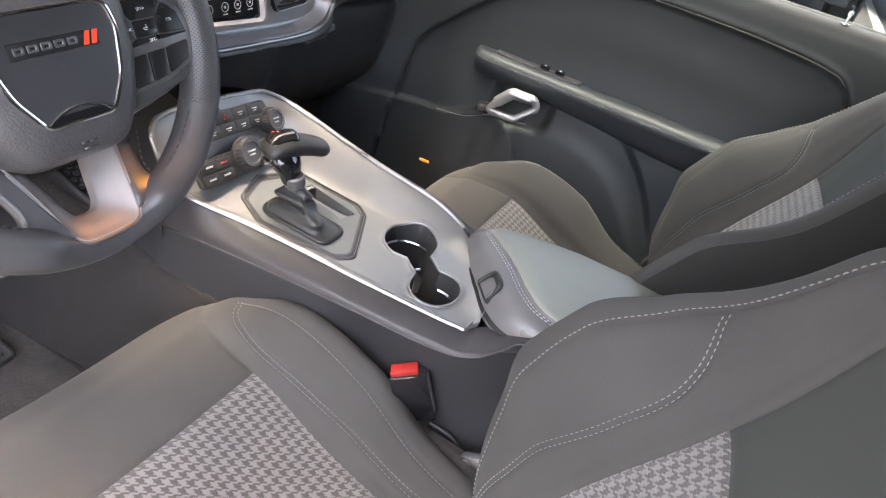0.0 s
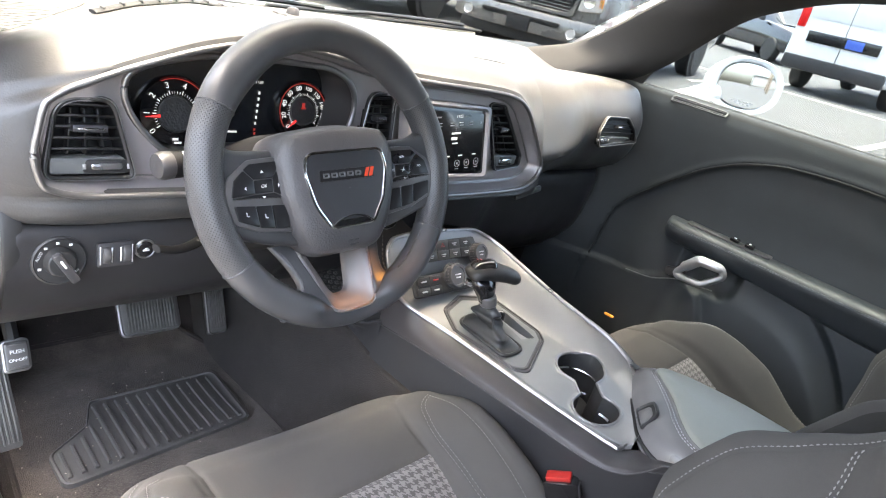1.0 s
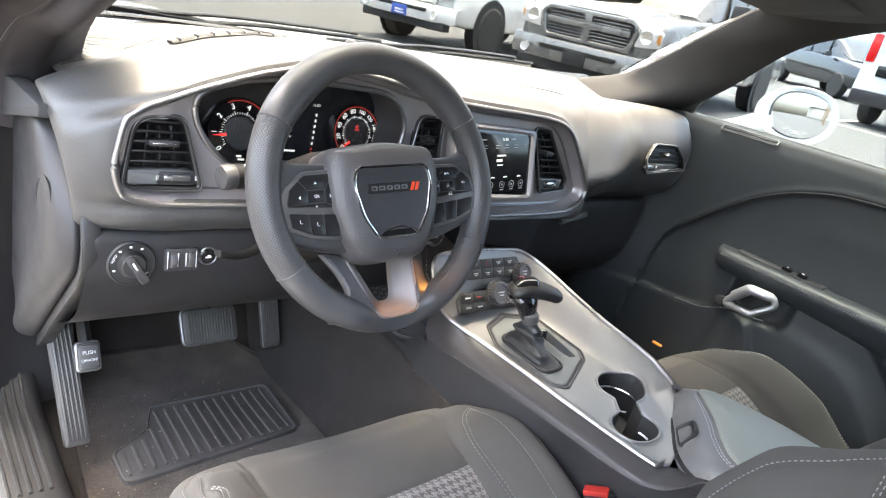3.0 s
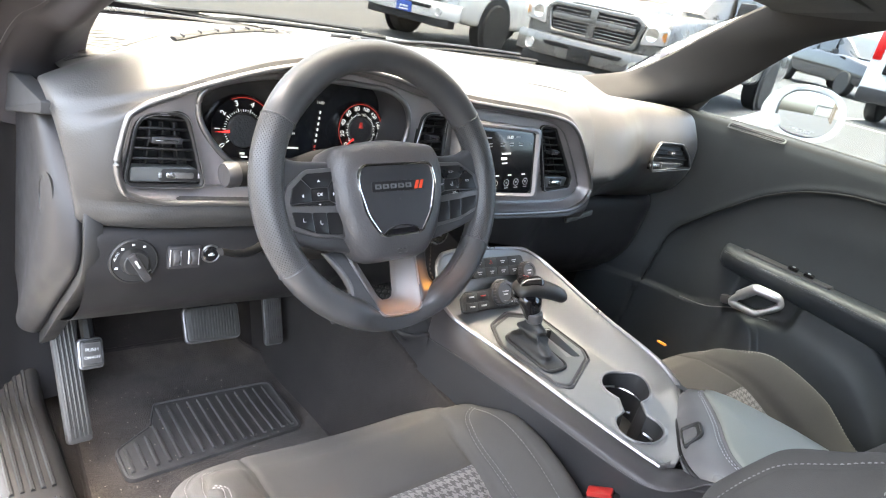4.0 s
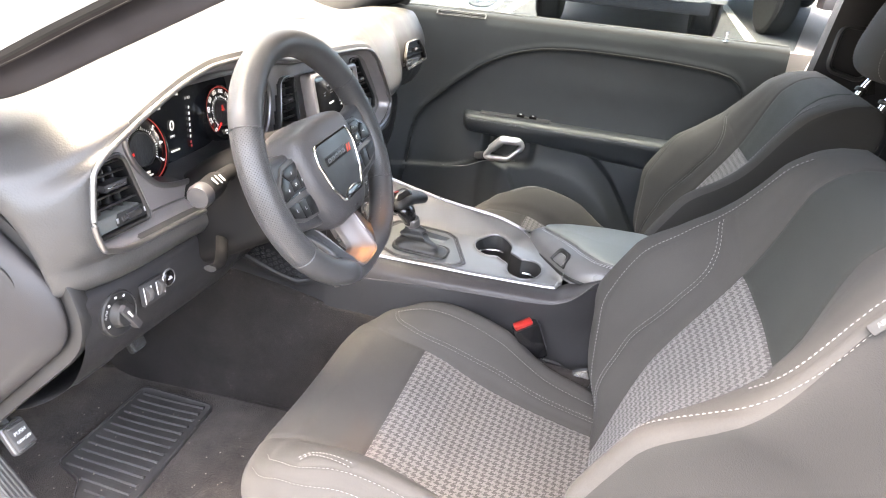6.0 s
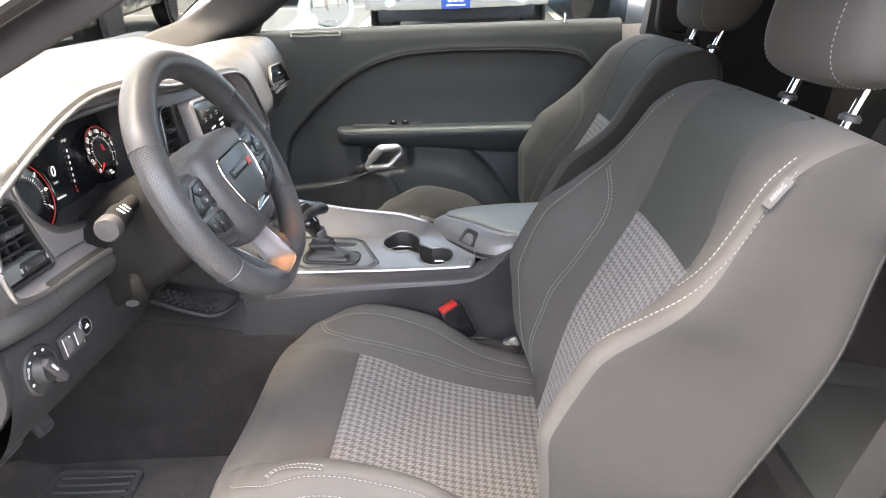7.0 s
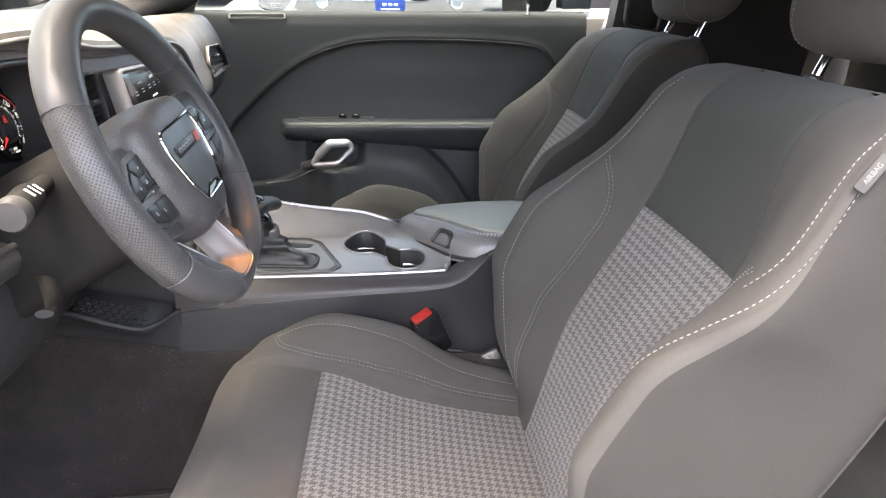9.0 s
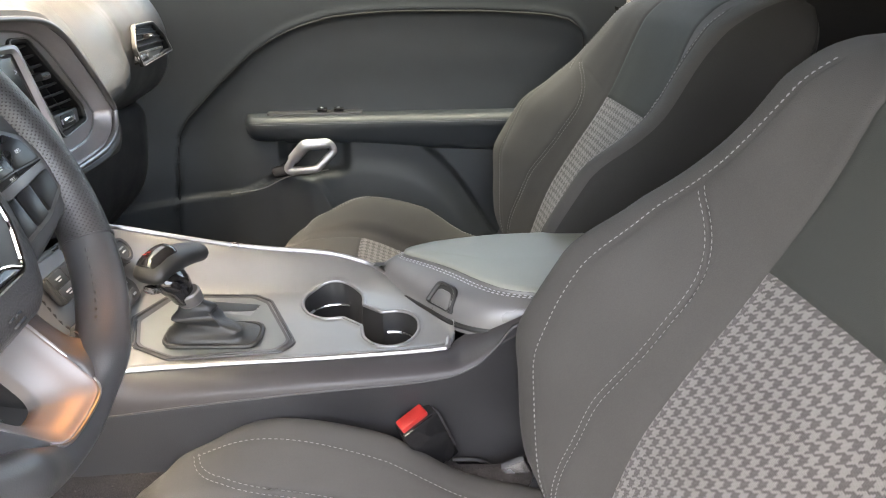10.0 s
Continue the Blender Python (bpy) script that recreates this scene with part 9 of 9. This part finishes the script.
        for sg in (1, -1):
            hl_ = plate("headlamp", outline([(sg * 0.62, 0.80), (sg * 0.93, 0.84), (sg * 0.93, 1.03), (sg * 0.68, 1.05)], 0.04, 5), 0.06, F @ Matrix.Translation((0, 0, -0.02)), LAMP_GLASS, ob, "clear headlamp", bevel=0.02)
            lathe("lamp_bowl", [(0.075, 0), (0.075, 0.012), (0.055, 0.006), (0, 0.004)], F @ Matrix.Translation((sg * 0.76, 0.94, 0.036)), CHROME, hl_, n=20)
            block("marker", (0.05, 0.10, 0.02), F @ Matrix.Translation((sg * 0.90, 0.94, 0.03)), AMBER, hl_, bevel=0.005)
            lathe("fog_lamp", [(0.06, 0), (0.06, 0.02), (0.05, 0.012), (0, 0.01)], F @ Matrix.Translation((sg * 0.70, 0.56, 0.19)), LAMP_GLASS, ob, "round fog lamp", n=20)
        rows = []
        mm = np.array(F)
        for xx in np.linspace(-1.0, 1.0, 41):
            cv_ = 0.17 - 0.16 * abs(xx) ** 3
            rows.append(np.array([(xx, 0.45, cv_ - 0.10), (xx, 0.455, cv_ - 0.01), (xx, 0.50, cv_ + 0.01), (xx, 0.66, cv_ + 0.005), (xx, 0.70, cv_ - 0.02), (xx, 0.71, cv_ - 0.16)]) @ mm[:3, :3].T + mm[:3, 3])
        sheet("front_bumper", rows, bright, ob, "bright front bumper")
        plate("bumper_opening", outline([(-0.50, 0.58), (0.50, 0.58), (0.54, 0.635), (-0.54, 0.635)], 0.02, 4), 0.02, F @ Matrix.Translation((0, 0, 0.165)), DEEP, ob, "dark opening", bevel=0.006)
        block("valance", (1.7, 0.14, 0.2), F @ Matrix.Translation((0, 0.40, 0.0)), HARD, ob, "dark lower valance", bevel=0.03)
        block("number_plate", (0.31, 0.16, 0.012), F @ Matrix.Translation((0, 0.535, 0.188)), plate_c or HARD, ob, "plate on the bumper", bevel=0.004)
        if plate_c:
            bars("plate_marks", [(-0.06 + 0.06 * k, 0.0, 0.045, 0.03) for k in range(3)] + [(0, -0.045, 0.2, 0.018)], F @ Matrix.Translation((0, 0.535, 0.1945)), WHITE_MARK, ob)
    else:
        tall = {"suv": 1.72, "van": 2.35, "minivan": 1.75}[kind]
        if kind == "van":
            st = [(-0.05, 0.85, 0.75, 0.45, 0.95), (-0.5, 0.98, 0.88, 0.4, 1.15), (-0.9, 0.98, 0.85, 0.4, 1.6), (-1.5, 0.98, 0.86, 0.4, 2.25), (-2.0, 0.98, 0.88, 0.4, 2.35), (-5.1, 0.98, 0.86, 0.4, 2.33), (-5.2, 0.96, 0.84, 0.42, 2.28)]
        else:
            st = [(-0.05, 0.82, 0.75, 0.45, 0.82), (-0.3, 0.93, 0.84, 0.35, 0.98), (-1.2, 0.95, 0.88, 0.32, 1.08), (-1.6, 0.96, 0.90, 0.32, 1.12), (-4.3, 0.96, 0.90, 0.34, 1.15), (-long_ + 0.1, 0.94, 0.88, 0.36, 1.13), (-long_, 0.90, 0.84, 0.45, 1.05)]
        loft_box("body", st, paint, ob, M, "painted body", 0.14)
        if kind != "van":
            loft_box("cabin", [(-1.1, 0.80, 0.62, 1.0, 1.1), (-1.7, 0.86, 0.66, 1.0, 1.5), (-2.2, 0.87, 0.68, 1.0, tall - 0.03), (-3.2, 0.87, 0.68, 1.0, tall), (-4.4, 0.86, 0.66, 1.0, tall - 0.04), (-long_ + 0.15, 0.82, 0.62, 1.0, tall - 0.25)], paint, ob, M, "painted cabin", 0.1)
            loft_box("windscreen", [(-1.13, 0.72, 0.60, 1.06, 1.12), (-1.68, 0.78, 0.62, 1.15, 1.5), (-2.1, 0.80, 0.64, 1.35, tall - 0.07)], DARK_GLASS, ob, M, "tinted windscreen", 0.04)
        mm = np.array(M)
        for sg in (1, -1):
            wins = ((-1.1, -1.9),) if kind == "van" else ((-1.95, -2.75), (-2.85, -3.6), (-3.7, -4.4))
            for x0, x1 in wins:
                z0, z1, yy0, yy1 = (1.25, 1.85, 0.985, 0.93) if kind == "van" else (1.12, tall - 0.16, 0.892, 0.745)
                v = np.array([(x0, sg * yy0, z0), (x1, sg * yy0, z0), (x1, sg * yy1, z1), (x0 - 0.15, sg * yy1, z1)])
                raw("side_window", v @ mm[:3, :3].T + mm[:3, 3], [(0, 1, 2, 3)] if sg < 0 else [(3, 2, 1, 0)], DARK_GLASS, ob, "tinted side window", 0)
            block("mirror", (0.10, 0.18, 0.15), M @ Matrix.Translation((-1.65, sg * 1.05, 1.15 if kind != "van" else 1.35)), HARD_SMOOTH, ob, "door mirror", bevel=0.03)
            for ax in (-0.95, -long_ + 1.05):
                road_wheel(ob, M @ Matrix.Translation((ax, sg * 0.86, 0.35)) @ (Matrix.Identity(4) if sg < 0 else pose(0, 0, 0, 0, 0, 180)), 0.35, 0.24)
        F = M @ pose(0, 0, 0, 90, 0, 90)
        plate("grille", outline([(-0.45, 0.62), (0.45, 0.62), (0.52, 0.84), (-0.52, 0.84)], 0.05, 5), 0.03, F @ Matrix.Translation((0, 0, 0.0)), DEEP, ob, "dark grille", bevel=0.01)
        for sg in (1, -1):
            plate("headlamp", outline([(sg * 0.52, 0.70), (sg * 0.84, 0.74), (sg * 0.86, 0.88), (sg * 0.56, 0.86)], 0.04, 5), 0.06, F @ Matrix.Translation((0, 0, -0.06)), LAMP_GLASS, ob, "clear headlamp", bevel=0.02)
        block("front_bumper", (1.75, 0.2, 0.2), F @ Matrix.Translation((0, 0.46, -0.04)), paint, ob, "painted bumper", bevel=0.06)
        block("number_plate", (0.31, 0.16, 0.012), F @ Matrix.Translation((0, 0.50, 0.07)), plate_c or HARD, ob, "plate on the bumper", bevel=0.004)
        # tail
        B = M @ Matrix.Translation((-long_, 0, 0)) @ pose(0, 0, 0, 90, 0, -90)
        zt0 = 1.05 if kind != "van" else 1.15
        block("rear_bumper", (1.86, 0.26, 0.22), B @ Matrix.Translation((0, 0.52, -0.02)), HARD, ob, "dark rear bumper", bevel=0.05)
        for sg in (1, -1):
            block("tail_lamp", (0.16, 0.50 if kind == "van" else 0.34, 0.10), B @ Matrix.Translation((sg * 0.84, zt0 + (0.25 if kind == "van" else -0.06), -0.02)), TAIL_RED, ob, "red tail lamp", bevel=0.03)
        if kind == "van":
            block("rear_strip", (1.3, 0.20, 0.04), B @ Matrix.Translation((0, 1.02, 0.01)), GLOSS, ob, "gloss black strip on the rear doors", bevel=0.015)
            plate("rear_window", outline([(-0.75, 1.35), (0.75, 1.35), (0.70, 2.0), (-0.70, 2.0)], 0.06, 5), 0.02, B @ Matrix.Translation((0, 0, -0.01)), WHITE_PAINT, ob, "blank rear door panel", bevel=0.006)
            block("door_gap", (0.012, 1.6, 0.02), B @ Matrix.Translation((0, 1.4, 0.002)), DEEP, ob, bevel=0.002)
        else:
            plate("rear_window", outline([(-0.62, 1.16), (0.62, 1.16), (0.54, 1.5), (-0.54, 1.5)], 0.06, 5), 0.03, B @ Matrix.Translation((0, 0, -0.14)), DARK_GLASS, ob, "tinted rear window", bevel=0.006)
        block("number_plate", (0.31, 0.16, 0.012), B @ Matrix.Translation((0.22 if kind == "van" else 0, 1.02 if kind == "van" else 0.85, 0.035)), PLATE_BLUE, ob, "blue plate", bevel=0.004)
    return ob


parked("pickup_truck", "maroon pickup with chrome bumper and blue plate across the lane", 0.12, 6.5, -90, MAROON_PAINT, "pickup", 0.03, CHROME, PLATE_BLUE)
parked("pickup_truck", "silver-grey pickup with a bright barred grille parked ahead", -4.8, 5.8, -78, SILVER_PAINT, "pickup", 0.0, SILVER_PAINT)
parked("pickup_truck", "black lifted pickup with large tyres beside the maroon one", 3.0, 7.6, -78, BLACK_PAINT, "pickup", 0.12, HARD)
parked("pickup_truck", "white pickup with a blue plate parked beyond the bonnet", -8.75, 6.0, -74, WHITE_PAINT, "pickup", 0.0, WHITE_PAINT, PLATE_BLUE)
parked("minivan", "black minivan parked with its side to the lane", -6.0, 20.6, -36, BLACK_PAINT, "minivan")
parked("suv", "dark car farther along the row", -13.5, 27.5, 120, GREY_PAINT, "suv")
parked("delivery_van", "white delivery van with dark bumper seen from behind", -3.3, 18.6, 88, WHITE_PAINT, "van")
parked("suv", "white car in the row behind", 9.0, 9.0, 250, WHITE_PAINT, "suv")
parked("suv", "silver car in the row behind", 12.2, 9.5, 250, SILVER_PAINT, "suv")
# painted bay lines
ln = thing("bay_line", (0, 9, lot(9)), "worn white painted bay line", "road marking", group="bay lines")
LM = raw("line_paint", [(-0.06, -2.6, 0.005 - 2.6 * SLOPE), (0.06, -2.6, 0.005 - 2.6 * SLOPE), (0.06, 2.6, 0.005 + 2.6 * SLOPE), (-0.06, 2.6, 0.005 + 2.6 * SLOPE)], [(0, 1, 2, 3)], WHITE_LINE, None, "", 0)
LM.parent = ln
ln.location = (-1.35, 10.2, lot(10.2) + 0.006)
for px, py in ((1.6, 10.2), (4.6, 10.2), (-4.4, 12.4), (-7.0, 9.0)):
    copy_thing(ln, pose(px, py, lot(py) + 0.006))
cross_line = thing("bay_line", (-2.5, 12.6, lot(12.6)), "worn white painted lane line", "road marking", group="bay lines")
raw("line_paint", [(-9.0, 12.55, lot(12.55) + 0.006), (6.0, 12.55, lot(12.55) + 0.006), (6.0, 12.68, lot(12.68) + 0.006), (-9.0, 12.68, lot(12.68) + 0.006)], [(0, 1, 2, 3)], WHITE_LINE, cross_line, "", 0)

# palms, seen small in the door mirror
TRUNK = surf("palm_trunk", (0.22, 0.16, 0.11), 0.9, grain=0.02, grain_size=0.08, vary=0.3, vary_size=0.3)
FROND = surf("palm_leaf", (0.06, 0.10, 0.03), 0.6, vary=0.35, vary_size=0.2)


def palm(x, y, h):
    ob = thing("palm_tree", (x, y, lot(min(y, 40))), "tall fan palm at the edge of the lot", "tree", group="palms")
    z0 = lot(min(y, 40)) - 0.1
    rs = np.random.RandomState(int(abs(x * 7 + y * 3)))
    tube("trunk", cr([(x, y, z0), (x + 0.1, y, z0 + h * 0.4), (x + 0.25, y + 0.1, z0 + h)], 14), np.linspace(0.24, 0.15, 14), TRUNK, ob, "ringed grey trunk", n=12)
    v, f = [], []
    top_ = np.array((x + 0.25, y + 0.1, z0 + h))
    for k in range(46):
        a, e = rs.uniform(0, 2 * np.pi), rs.uniform(-0.9, 1.2)
        d = np.array((math.cos(a) * math.cos(e), math.sin(a) * math.cos(e), math.sin(e)))
        s_ = np.cross(d, (0, 0, 1))
        s_ /= np.linalg.norm(s_) + 1e-9
        L_ = rs.uniform(0.9, 1.5)
        tip = top_ + d * L_ * 0.55
        for j in range(9):
            b_ = (j - 4) / 4
            end = tip + d * L_ * 0.5 * (1 - 0.25 * b_ * b_) + s_ * b_ * 0.55 + np.array((0, 0, -0.18 * abs(b_)))
            i0 = len(v)
            v += [tip - s_ * 0.02, tip + s_ * 0.02, end + s_ * 0.03, end - s_ * 0.03]
            f.append((i0, i0 + 1, i0 + 2, i0 + 3))
        i0 = len(v)
        v += [top_ - s_ * 0.02, top_ + s_ * 0.02, tip + s_ * 0.015, tip - s_ * 0.015]
        f.append((i0, i0 + 1, i0 + 2, i0 + 3))
    raw("crown", v, f, FROND, ob, "fan leaves", 0)


for x, y, h in ((34, 14, 9.5), (38, 20, 11), (30, 9, 8), (44, 12, 10), (36, 27, 9), (48, 22, 11)):
    palm(x, y, h)
# low showroom far behind
bl = thing("showroom_building", (92, 30, lot(30)), "low pale stucco showroom building across the lot", "building")
STUCCO = surf("pale_stucco", (0.45, 0.42, 0.38), 0.9, grain=0.01, grain_size=0.05, vary=0.1, vary_size=1.0)
block("wall", (8, 30, 4.2), Matrix.Translation((96, 30, lot(30) + 1.9)), STUCCO, bl, "pale stucco wall", bevel=0.05)
block("roof_edge", (8.6, 30.6, 0.4), Matrix.Translation((96, 30, lot(30) + 4.1)), GREY_PAINT, bl, "dark roof edge", bevel=0.05)
